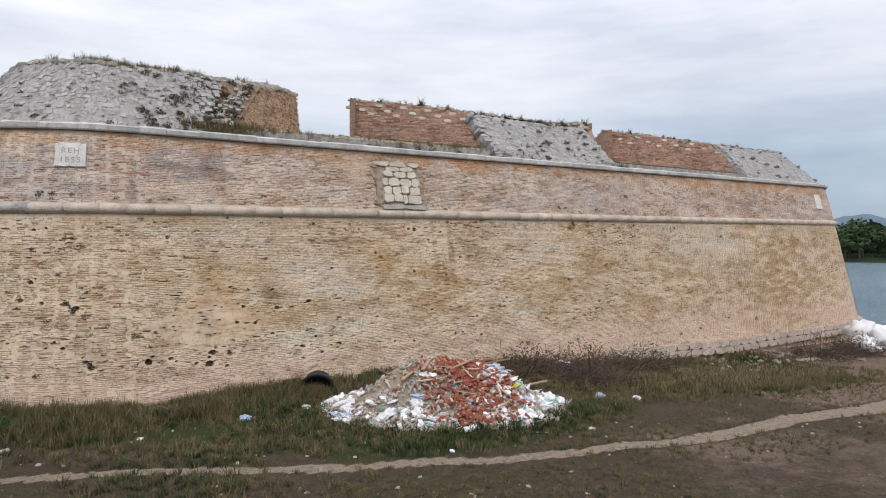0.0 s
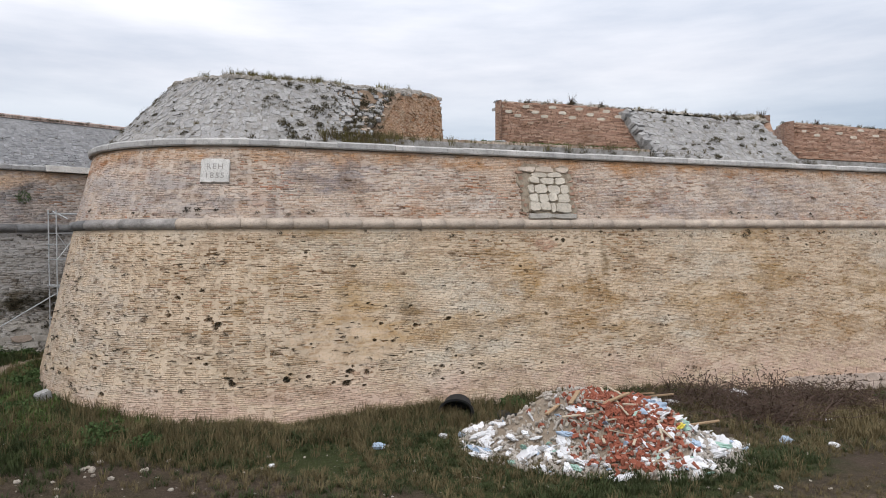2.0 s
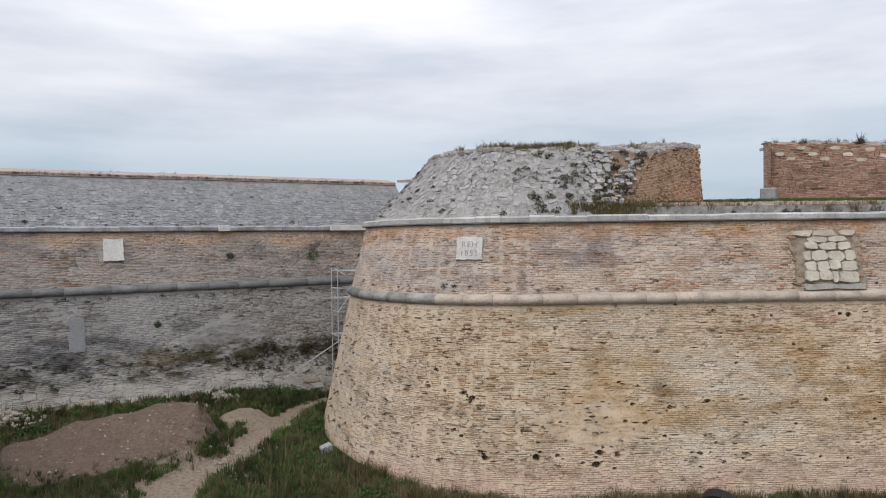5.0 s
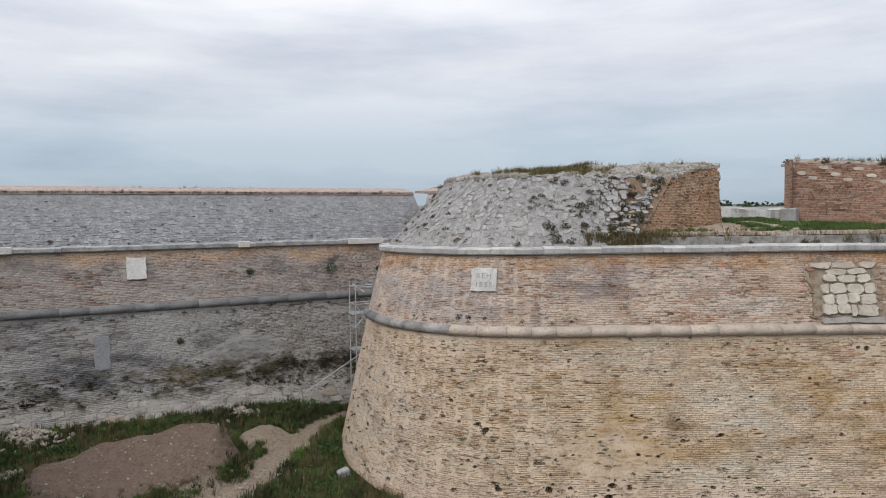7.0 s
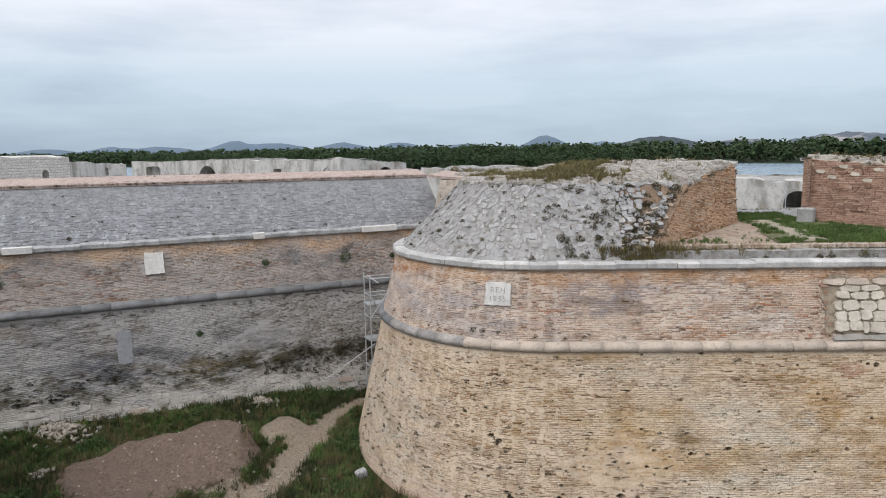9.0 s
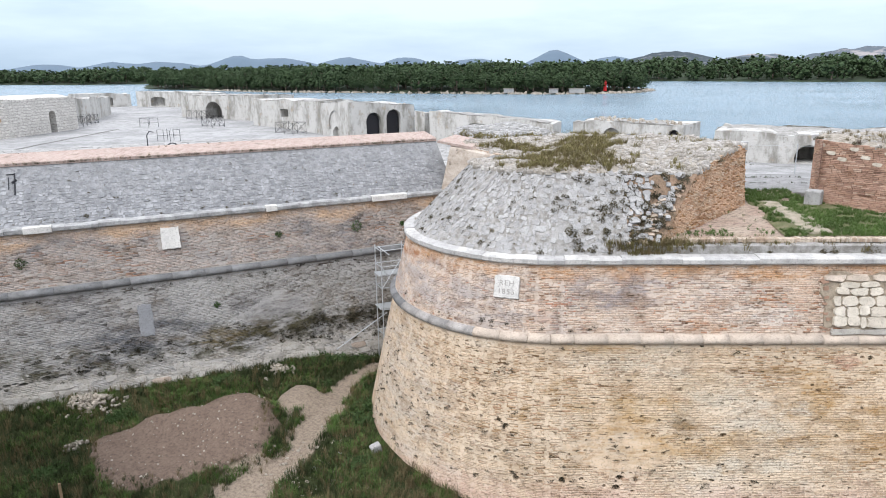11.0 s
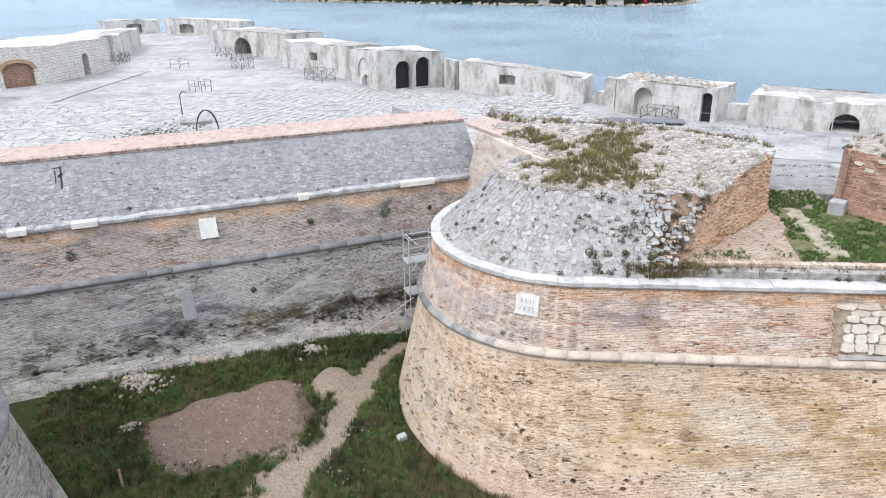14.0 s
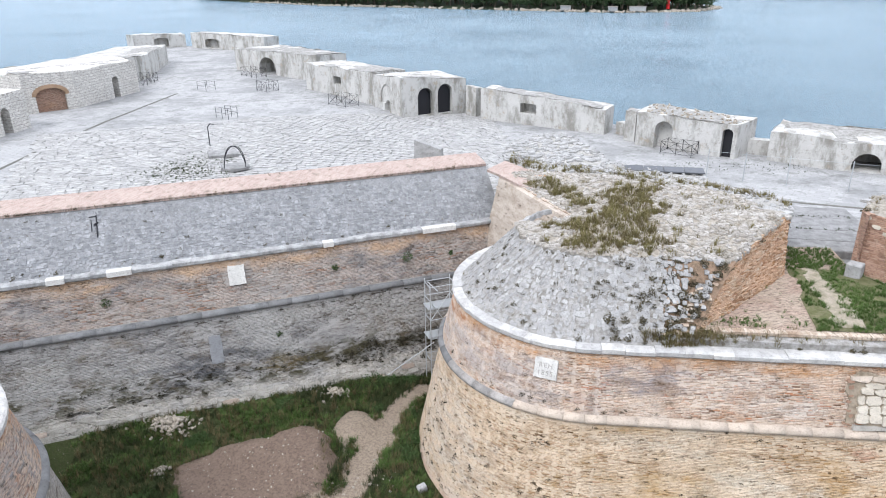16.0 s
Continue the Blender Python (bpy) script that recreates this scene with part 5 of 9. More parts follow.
def casemate(name, label, pts, heights, material, openings=(), group="casemates", base=PZ):
    """A block over a plan outline (front edge first, seen left to right); openings: (edge, metres along, sill, width, height, depth, rise)."""
    th = thing(name, label, "casemate", group=group)
    bm = bmesh.new()
    worn, tops_ = [], []
    for i, a in enumerate(pts):
        b, h0, h1 = pts[(i + 1) % len(pts)], heights[i], heights[(i + 1) % len(pts)]
        n_ = max(1, int(math.dist(a, b) / 0.7))
        for k in range(n_):
            x, y = a[0] + (b[0] - a[0]) * k / n_, a[1] + (b[1] - a[1]) * k / n_
            worn.append((x, y))
            tops_.append(base + h0 + (h1 - h0) * k / n_ + 0.22 * noise.noise(Vector((x * 0.45, y * 0.45, 3))) + 0.16 * noise.noise(Vector((x * 1.9, y * 1.9, 8))))
    prism(bm, worn, base - 0.5, tops_)
    box_uv(fix(bm))
    ob = part("wall", bm, material, th)
    eave = [(x, y, base + h - 0.06) for (x, y), h in zip(pts, heights)]
    cx, cy = sum(p[0] for p in eave) / len(eave), sum(p[1] for p in eave) / len(eave)
    rim = []
    q = random.Random(int(cx * 7 + cy))
    for i, a in enumerate(eave):
        b = eave[(i + 1) % len(eave)]
        n_ = max(2, int(math.dist(a, b) / 0.9))
        for k in range(n_):
            x, y, z = (a[c] + (b[c] - a[c]) * k / n_ for c in range(3))
            rim.append((x + (cx - x) * q.uniform(0.05, 0.08), y + (cy - y) * q.uniform(0.05, 0.08), z + q.uniform(-0.02, 0.12)))
    bmr = cap_mesh(rim, 0.9, 0.08, int(abs(cx)), 0.0)
    low = [v for v in bmr.verts if v.is_boundary]
    ext = bmesh.ops.extrude_edge_only(bmr, edges=[e_ for e_ in bmr.edges if e_.is_boundary])
    for v in (g for g in ext["geom"] if isinstance(g, bmesh.types.BMVert)):
        v.co.z -= 0.2
        v.co.x += (cx - v.co.x) * 0.05
        v.co.y += (cy - v.co.y) * 0.05
    part("roof", fix(bmr), M["roof"], th, "eroded earth and stone roof")
    cuts = []
    for e, t, sill, w, h, deep, rise in openings:
        a, b = pts[e], pts[(e + 1) % len(pts)]
        if rise < 0:
            room = bmesh.new()
            box(room, -w / 2, 0.45, 0.0, w / 2, deep, h)
            cuts.append((room, wall_frame(a, b, t, base + sill)))
        else:
            cuts.append((arch_cutter(w, h, deep, rise), wall_frame(a, b, t, base + sill)))
    if cuts:
        carve(ob, cuts)
        again = bmesh.new()
        again.from_mesh(ob.data)
        box_uv(again)
        again.to_mesh(ob.data)
        again.free()
    return th, ob


casemate("casemate", "pale block-stone guardhouse with a dark doorway", [(-39.3, 48.0), (-39.4, 54.9), (-46.0, 55.5), (-46.0, 48.0)], [3.1, 3.1, 3.2, 3.2], M["block"], [(0, 4.2, 0, 1.0, 2.1, 1.6, 0.5)])
casemate("casemate", "pale block-stone guardhouse with a bricked-up arch", [(-43.6, 60.2), (-40.8, 63.6), (-40.1, 73.8), (-47.5, 75.5), (-49.5, 62.5)], [3.6, 3.4, 3.4, 3.5, 3.5], M["block"], [(0, 2.3, 0, 2.6, 2.2, 0.5, 0.25), (1, 6.3, 0, 1.0, 2.15, 1.5, 0.4)])
casemate("casemate", "low grey sea wall with rounded top", [(-44.0, 75.8), (-44.5, 84.5), (-50.0, 100.0), (-57.0, 100.0), (-52.0, 76.0)], [3.0, 2.8, 2.4, 2.2, 2.6], M["plaster"])
casemate("casemate", "weathered sea parapet with a gun port", [(-64.9, 117.5), (-58.0, 122.6), (-60.0, 125.0), (-67.0, 119.0)], [2.4, 2.1, 2.1, 2.3], M["plaster"], [(0, 4.5, 0.3, 2.4, 1.4, 1.2, 0.1)])
casemate("casemate", "weathered sea parapet with a low opening", [(-56.0, 120.6), (-40.5, 114.0), (-39.0, 117.0), (-54.5, 124.0)], [2.6, 2.3, 2.3, 2.5], M["plaster"], [(0, 5.0, 0.2, 3.4, 1.5, 1.2, 0.1)])
casemate("casemate", "grey plastered casemate with a wide arch", [(-36.5, 92.2), (-22.3, 81.6), (-19.6, 84.9), (-32.0, 97.8)], [2.7, 3.0, 2.9, 2.7], M["plaster"], [(0, 7.4, 0, 3.7, 2.1, 2.2, 0.4)])
casemate("casemate", "plastered sea wall with a small square port", [(-22.0, 76.2), (-12.95, 68.6), (-10.2, 71.3), (-19.5, 80.2)], [3.0, 3.1, 3.1, 3.0], M["plaster"], [(0, 5.8, 1.4, 1.3, 0.8, 1.0, 0.05)], base=8.1)
arch_house, _ = casemate("casemate", "plastered casemate with two dark arches", [(-12.95, 68.5), (-9.4, 64.1), (-3.85, 68.3), (-7.1, 72.7)], [3.25, 3.6, 3.0, 3.1], M["plaster"], [(0, 2.8, 0.1, 1.0, 1.1, 0.6, 0.5), (0, 2.8, 0.9, 2.4, 1.8, 0.14, 0.5), (1, 2.5, 0, 1.6, 2.5, 3.4, 0.5), (1, 4.65, 0, 1.6, 2.7, 3.4, 0.5), (1, 3.5, 0, 5.3, 2.65, 4.4, -1)], base=7.75)
casemate("casemate", "plastered sea parapet with a small square window", [(-2.25, 65.5), (3.6, 62.1), (8.4, 59.5), (9.3, 61.3), (4.6, 64.2), (-1.25, 67.5)], [2.85, 2.55, 2.1, 2.1, 2.5, 2.8], M["plaster"], [(0, 5.0, 1.05, 1.6, 0.85, 0.9, 0.05)], base=7.45)
niche_house, _ = casemate("casemate", "white plastered casemate with an arched niche and narrow door", [(10.4, 55.95), (16.8, 51.9), (18.8, 54.4), (12.3, 59.9)], [2.65, 2.45, 2.4, 2.6], M["plaster"], [(0, 2.2, 0, 1.4, 2.1, 0.8, 0.5), (0, 6.9, 0, 0.75, 2.1, 1.9, 0.4)], base=7.45)
casemate("casemate", "white plastered sea wall with an arched gun port", [(19.0, 51.8), (22.1, 49.6), (35.0, 45.0), (36.1, 48.2), (20.7, 54.6)], [2.1, 1.95, 1.95, 2.05, 2.3], M["plaster"], [(1, 2.4, 0.1, 1.75, 1.2, 1.2, 0.5), (1, 2.4, 0.1, 3.0, 1.4, 2.9, -1)], base=7.45)
casemate("casemate", "narrow plastered pier beside a gap in the sea wall", [(-3.75, 67.2), (-2.75, 66.4), (-2.2, 67.3), (-3.2, 68.1)], [2.65, 2.6, 2.6, 2.65], M["plaster"], base=7.45)
casemate("casemate", "narrow plastered pier beside the niche casemate", [(9.75, 57.6), (10.5, 57.0), (11.2, 58.2), (10.4, 58.9)], [2.4, 2.4, 2.4, 2.4], M["plaster"], base=7.45)
# iron leaves; the left arch's black panel is added to paint its unlit depth
for house, a, b, t, w, h, base in ((niche_house, (10.4, 55.95), (16.8, 51.9), 6.9, 0.72, 2.05, 7.45), (arch_house, (-9.4, 64.1), (-3.85, 68.3), 4.65, 1.5, 2.6, 7.75), (arch_house, (-9.4, 64.1), (-3.85, 68.3), 2.5, 1.5, 2.4, 7.75)):
    part("gate_leaf", arch_cutter(w, h, 0.05, 0.4 if w < 1 else 0.5), M["iron"], house, "black iron gate leaf; in the left arch a panel painting the dark interior").matrix_basis = wall_frame(a, b, t, base) @ Matrix.Translation((0, 0.5, 0)) @ Matrix.Diagonal((1, 0.3, 1, 1))
for a, b, h in (((-3.9, 70.0), (-2.25, 66.9), 1.2), ((9.4, 59.9), (11.1, 57.9), 1.0), ((18.1, 53.6), (19.6, 53.0), 1.1)):
    bm = bmesh.new()
    d = Vector((b[0] - a[0], b[1] - a[1])).normalized()
    prism(bm, [a, b, (b[0] - d.y * 0.8, b[1] + d.x * 0.8), (a[0] - d.y * 0.8, a[1] + d.x * 0.8)], 7.3, 7.45 + h)
    tagged(part("embrasure_sill", fix(bm), M["plaster"]), "low plastered sill wall between sea casemates", "low wall", group="sill walls")

# ---- pieces on the slopes ----


def lay_stones(th, ms, meshes, limit, near, name="stone"):
    """Up to limit stones nearest to the given plan point as parts, the rest joined."""
    ms = sorted(ms, key=lambda m: (m.translation.x - near[0]) ** 2 + (m.translation.y - near[1]) ** 2)
    r = random.Random(len(ms))
    for m in ms[:limit]:
        piece(name, r.choice(meshes), th, m)
    if len(ms) > limit:
        join_pieces(name + "_field", [(r.choice(meshes), m) for m in ms[limit:]], meshes[0].materials[0], th)


lay_stones(merlon1, ms1, STONES, 300, (3, 24))
lay_stones(merlon2, ms2, STONES, 300, (22, 24))
lay_stones(merlon3, ms3, STONES, 200, (40, 24))
lay_stones(curtain_parapet, ms_c, STONES_GREY, 300, (-9, 30))
lay_stones(left_top, ms_l, STONES_GREY, 150, (-13, 18))

# ---- wall features ----


def wall_depth(z):
    """How far inwards the wall's skin lies at the height z, from the moulding line."""
    if z < 5.5:
        return -1.85 + (z + 2.6) * 1.85 / 8.1
    if z < 8.1:
        return 0.06 + (z - 5.8) * 0.56 / 2.17
    return 0.82 + (z - 8.2) * 1.0


def on_wall(path, s, z, out=0.0):
    """Matrix on the wall's skin: x along the wall, z out of it, y up."""
    x, y, nx, ny = at_len(path, s)
    d = wall_depth(z) - out
    dz = wall_depth(z + 0.1) - wall_depth(z)
    nrm = Vector((nx * 0.1, ny * 0.1, dz))
    return frame_at(Vector((x - nx * d, y - ny * d, z)), (-ny, nx, 0), nrm)


def ragged_ball(r, seed):
    q = random.Random(seed)
    bm = bmesh.new()
    bmesh.ops.create_icosphere(bm, subdivisions=1, radius=1.0)
    for v in bm.verts:
        v.co *= q.uniform(0.65, 1.2)
        v.co = Vector((v.co.x * r * q.uniform(0.9, 1.7), v.co.y * r * q.uniform(0.6, 1.0), v.co.z * min(0.2, r * 1.4)))
    return bm


# pits broken into the brick face: the large ones where they are, small ones scattered
PITS = [(14.87, 2.96, .14), (15.12, 2.82, .17), (21.87, 2.68, .13), (20.75, 2.52, .13), (20.65, 3.12, .08), (18.6, 1.32, .17), (18.5, 1.0, .2), (18.09, 1.04, .12), (19.11, 1.24, .11), (16.76, 1.24, .17),
        (15.5, 1.2, .16), (17.37, 1.26, .1), (14.66, 1.92, .09), (14.03, 3.56, .1), (14.66, 3.76, .08), (13.82, 3.08, .1), (9.9, 1.3, .1), (10.3, 1.5, .09), (10.7, 1.42, .1), (11.0, 1.05, .12), (12.2, 0.88, .15), (25.4, 2.66, .1)]
pr = random.Random(41)
for _ in range(150):
    s_ = 9.0 + 22.0 * pr.random() ** 1.6
    z_ = pr.choice((pr.uniform(0.8, 5.2), pr.uniform(0.8, 2.2)))
    PITS.append((s_, z_, pr.choice((0.035, 0.05, 0.06, 0.08))))
for _ in range(16):
    PITS.append((pr.uniform(12.5, 44), pr.uniform(4.8, 5.25), pr.choice((0.05, 0.07, 0.1))))
PITS = [(s, z, r_ * (0.8 if r_ > 0.11 else 1.0)) for s, z, r_ in PITS]
for s, z, r_ in PITS[:22]:
    for _ in range(3):
        PITS.append((s + pr.uniform(-1.6, 1.6) * r_, z + pr.uniform(-1.1, 1.1) * r_, r_ * pr.uniform(0.3, 0.6)))
SLOTS = []
for _ in range(300):
    s_ = 7.0 + 36.0 * pr.random() ** 1.3
    SLOTS.append((s_, pr.choice((pr.uniform(0.6, 5.2), pr.uniform(4.2, 5.3), pr.uniform(1.0, 3.2))), pr.choice((0.03, 0.035, 0.045)), pr.uniform(1.8, 4.5)))
CLEFT = [(54.2 + 0.28 * i, 2.2 + 0.05 * math.sin(i * 1.7) + 0.012 * i, 0.10 + 0.03 * math.sin(i * 2.3)) for i in range(17) if i not in (7, 8, 12)]
carve(curtain_low, [(ragged_ball(r, 700 + i), on_wall(CURT, s, z) @ Matrix.Diagonal((1.7, 1.0, 1.7, 1))) for i, (s, z, r) in enumerate(CLEFT)])
carve(bastion_low, [(ragged_ball(r, i), on_wall(BAST, s, z)) for i, (s, z, r) in enumerate(PITS)]
      + [(ragged_ball(r, 900 + i), on_wall(BAST, s, z) @ Matrix.Diagonal((w, 0.8, 2.0, 1))) for i, (s, z, r, w) in enumerate(SLOTS)])


def text_mesh(words, size):
    cu = bpy.data.curves.new("letters", "FONT")
    cu.body, cu.size, cu.extrude = words, size, 0.004
    cu.align_x, cu.align_y = "CENTER", "CENTER"
    cu.space_character = 1.25
    ob = new("letters", cu)
    bpy.context.view_layer.update()
    me = bpy.data.meshes.new_from_object(ob.evaluated_get(bpy.context.evaluated_depsgraph_get()))
    bpy.data.objects.remove(ob)
    return me


def slab(w, h, t, r, seed):
    """A flat stone slab with chipped edges, lying in x and y, its face on +z."""
    q = random.Random(seed)
    bm = bmesh.new()
    pts = []
    for (ax, ay), (bx, by) in (((-1, -1), (1, -1)), ((1, -1), (1, 1)), ((1, 1), (-1, 1)), ((-1, 1), (-1, -1))):
        for i in range(6):
            k = i / 6
            pts.append(((ax + (bx - ax) * k) * w / 2 + q.uniform(-r, r), (ay + (by - ay) * k) * h / 2 + q.uniform(-r, r)))
    lo = [bm.verts.new((x, y, -t)) for x, y in pts]
    mid = [bm.verts.new((x, y, t * 0.5)) for x, y in pts]
    hi = [bm.verts.new((x * 0.97, y * 0.97, t * 0.8)) for x, y in pts]
    n = len(pts)
    for a, b in ((lo, mid), (mid, hi)):
        for i in range(n):
            bm.faces.new((a[i], a[(i + 1) % n], b[(i + 1) % n], b[i]))
    bm.faces.new(hi)
    return fix(bm)


plaque = thing("inscribed_plaque", "chipped white stone plaque with carved letters set in brick", "plaque")
plaque.matrix_world = on_wall(BAST, 14.86, 7.22, 0.03)
part("stone_slab", slab(0.82, 0.72, 0.06, 0.018, 3), M["plaque"], plaque)
M["carving"] = simple("grey_carved_letters", (0.36, 0.34, 0.31), 0.9, 0.3)
for words, y in (("REH", 0.12), ("1855", -0.16)):
    me = text_mesh(words, 0.24)
    me.materials.append(M["carving"])
    ob = new("inscription", me)
    ob.parent = plaque
    ob.matrix_basis = pose(0, y, 0.05)
    tagged(ob, "grey carved lettering")
for path, s, z, w, h in ((CURT, 61.95, 7.25, 0.74, 0.92), (BAST, face_s(45.0), 7.0, 0.7, 0.95)):
    pl = thing("blank_plaque", "worn blank white stone plaque set in brick", "plaque", group="blank plaques")
    pl.matrix_world = on_wall(path, s, z, 0.03)
    part("stone_slab", slab(w, h, 0.06, 0.03, int(s)), M["plaque"], pl)

# blocked opening: cream stones in a ragged brick recess
blocked = thing("blocked_opening", "walled-up opening of rough cream stones in brickwork", "wall patch")
M["heap_dark"] = stone_material("crumbling_bed", (0.40, 0.335, 0.25), (0.37, 0.31, 0.235), lichen=(0.16, 0.12, 0.08), amount=0.8, scale=2.0)
bm = slab(2.15, 1.75, 0.05, 0.10, 9)
bmesh.ops.transform(bm, matrix=on_wall(BAST, face_s(13.6), 6.85, 0.01), verts=bm.verts)
part("recess_bed", bm, M["heap_dark"], blocked, "crumbling dark mortar bed")
PATCH_STONES = unit_stones(8, 31, M["patch_stone"], 0.94, 12, 0.08)
r = random.Random(5)
for z, hgt, widths in ((6.24, 0.34, (0.42, 0.42, 0.18, 0.64)), (6.56, 0.30, (0.38, 0.40, 0.34, 0.50)), (6.87, 0.31, (0.26, 0.52, 0.52, 0.36)), (7.15, 0.25, (0.40, 0.62, 0.44)), (7.36, 0.18, (0.62, 0.60))):
    x = 13.62 - sum(widths) / 2
    for w in widths:
        piece("stone", r.choice(PATCH_STONES), blocked, on_wall(BAST, face_s(x + w / 2), z, 0.05) @ pose(0, r.uniform(-0.03, 0.03), 0, 0, 0, r.uniform(-5, 5)) @ Matrix.Diagonal((w * r.uniform(0.98, 1.06), hgt * r.uniform(1.0, 1.12), 0.2, 1)))
        x += w
GREY_STONES = unit_stones(6, 33, M["cordon"], 0.86)
for x, w in ((12.9, 0.7), (13.6, 0.75), (14.3, 0.6)):
    piece("lintel_stone", r.choice(GREY_STONES), blocked, on_wall(BAST, face_s(x), 7.55, 0.03) @ Matrix.Diagonal((w, 0.24, 0.18, 1)))
JAMB = unit_stones(5, 35, simple("broken_jamb_brick", (0.34, 0.215, 0.15), 0.9, 0.35, 8.0), 0.9, 8)
r = random.Random(15)
for side in (12.62, 14.62):
    for i in range(7):
        piece("jamb_brick", r.choice(JAMB), blocked, on_wall(BAST, face_s(side + r.uniform(-0.08, 0.08)), 6.0 + i * 0.24 + r.uniform(-0.05, 0.05), 0.0) @ pose(0, 0, 0, 0, 0, r.uniform(-15, 15)) @ Matrix.Diagonal((r.uniform(0.1, 0.3), r.uniform(0.06, 0.16), 0.14, 1)))

# pale mortar smear on the moulding below the blocked opening, and two damp stains under the moulding
M["smear"] = stone_material("grey_mortar_smear", (0.46, 0.43, 0.38), (0.43, 0.40, 0.35), amount=0.3)
bm = slab(1.9, 0.16, 0.09, 0.03, 4)
bmesh.ops.transform(bm, matrix=on_wall(BAST, face_s(13.7), 5.93, 0.03), verts=bm.verts)
part("mortar_fillet", bm, M["smear"], blocked, "grey mortar fillet")

# footing: two courses of stone at the far end of the face, and along the curtain wall
M["plinth"] = stone_material("bleached_plinth", (0.52, 0.49, 0.445), (0.45, 0.425, 0.385), amount=0.55, lichen=(0.24, 0.22, 0.18))
FOOT = unit_stones(8, 51, M["foot_stone"], 0.95, 12, 0.05)
WHITE_FOOT = unit_stones(8, 52, M["plinth"], 0.93, 14, 0.08)
footing = thing("bastion_footing", "rounded pinkish footing stones along the wall's foot", "footing", kind="structure")
r = random.Random(8)
for row in range(2):
    s = face_s(20.5 + row * 2.5)
    while s < face_s(45.3) + 8.5:
        w = r.uniform(0.6, 1.15)
        k = smooth01((s - face_s(20)) / 14)
        z = -0.62 - 0.42 * k + row * 0.30
        x, y, nx, ny = at_len(BAST, s + w / 2)
        d = wall_depth(z) - 0.13 + row * 0.10
        piece("footing_stone", r.choice(FOOT), footing, frame_at(Vector((x - nx * d, y - ny * d, z)), (-ny, nx, 0), (nx, ny, 0.15)) @ Matrix.Diagonal((w * 1.02, 0.33, 0.36, 1)))
        s += w
curtain_footing = thing("curtain_footing", "bleached stone plinth along the curtain wall's foot", "footing", kind="structure")
for row in range(4):
    s = 50.0
    while s < 73.0:
        w = r.uniform(0.3, 0.95)
        z = 1.15 + row * 0.24 + r.uniform(-0.03, 0.03)
        if r.random() < 0.85 - 0.12 * row:
            piece("plinth_stone", r.choice(WHITE_FOOT if r.random() < 0.95 else FOOT), curtain_footing, on_wall(CURT, s + w / 2, z, -0.085 + r.uniform(-0.03, 0.03)) @ pose(0, 0, 0, 0, 0, r.uniform(-4, 4)) @ Matrix.Diagonal((w * 1.02, 0.27, 0.24, 1)))
        s += w

# white renewed cornice blocks on the curtain wall
for s, w in ((71.95, 1.75), (57.1, 1.0), (54.6, 0.7), (66.3, 0.5)):
    bm = bmesh.new()
    box(bm, -w / 2, -0.13, -0.3, w / 2, 0.13, 0.06)
    bmesh.ops.bevel(bm, geom=bm.edges[:], offset=0.012, segments=1, affect="EDGES")
    x, y, nx, ny = at_len(CURT, s)
    bmesh.ops.transform(bm, matrix=frame_at(Vector((x - nx * 0.42, y - ny * 0.42, 8.12)), (-ny, nx, 0), (nx, ny, 0)), verts=bm.verts)
    part("renewed_block", bm, M["plaque"], wall_curtain, "bright white renewed cornice block")

# smooth grey render patch on the curtain wall
bm = slab(0.55, 1.35, 0.03, 0.04, 14)
bmesh.ops.transform(bm, matrix=on_wall(CURT, 60.6, 4.0, 0.012), verts=bm.verts)
part("render_patch", bm, stone_material("grey_cement_render", (0.27, 0.275, 0.285), (0.25, 0.255, 0.265), amount=0.3, lichen=(0.15, 0.15, 0.15)), wall_curtain, "smooth grey cement patch")

# old iron clamp on the sloped parapet
clamp = thing("iron_clamp", "rusty black iron bar clamp on the sloped parapet", "ironwork")
bm = bmesh.new()
m = on_wall(CURT, 56.36, 9.75, 0.03)
for a, b, rr in (((0, -0.55, 0), (0, 0.55, 0), 0.03), ((-0.3, 0.5, 0), (0, 0.5, 0), 0.025), ((-0.22, -0.25, 0), (-0.22, 0.35, 0), 0.018), ((-0.1, 0.05, 0), (0.05, 0.2, 0.02), 0.05)):
    tube(bm, m @ Vector(a), m @ Vector(b), rr)
part("bar", bm, M["iron"], clamp)

# ---- plants ----


def blades(count, seed, height, spread, width, lean=0.5):
    """A tuft of thin blades."""
    r = random.Random(seed)
    bm = bmesh.new()
    for _ in range(count):
        a = r.uniform(0, 2 * math.pi)
        b = Vector((math.cos(a), math.sin(a), 0))
        p = b * r.uniform(0, spread)
        h = height * r.uniform(0.5, 1.1)
        t = Vector((-b.y, b.x, 0)) * width
        mid = p + b * h * lean * 0.35 + Vector((0, 0, h * 0.6))
        tip = p + b * h * lean * r.uniform(0.5, 1.2) + Vector((0, 0, h * r.uniform(0.75, 1.0)))
        q = [bm.verts.new(v) for v in (p - t, p + t, mid + t * 0.7, mid - t * 0.7, tip)]
        bm.faces.new(q[:4])
        bm.faces.new((q[3], q[2], q[4]))
    return bm


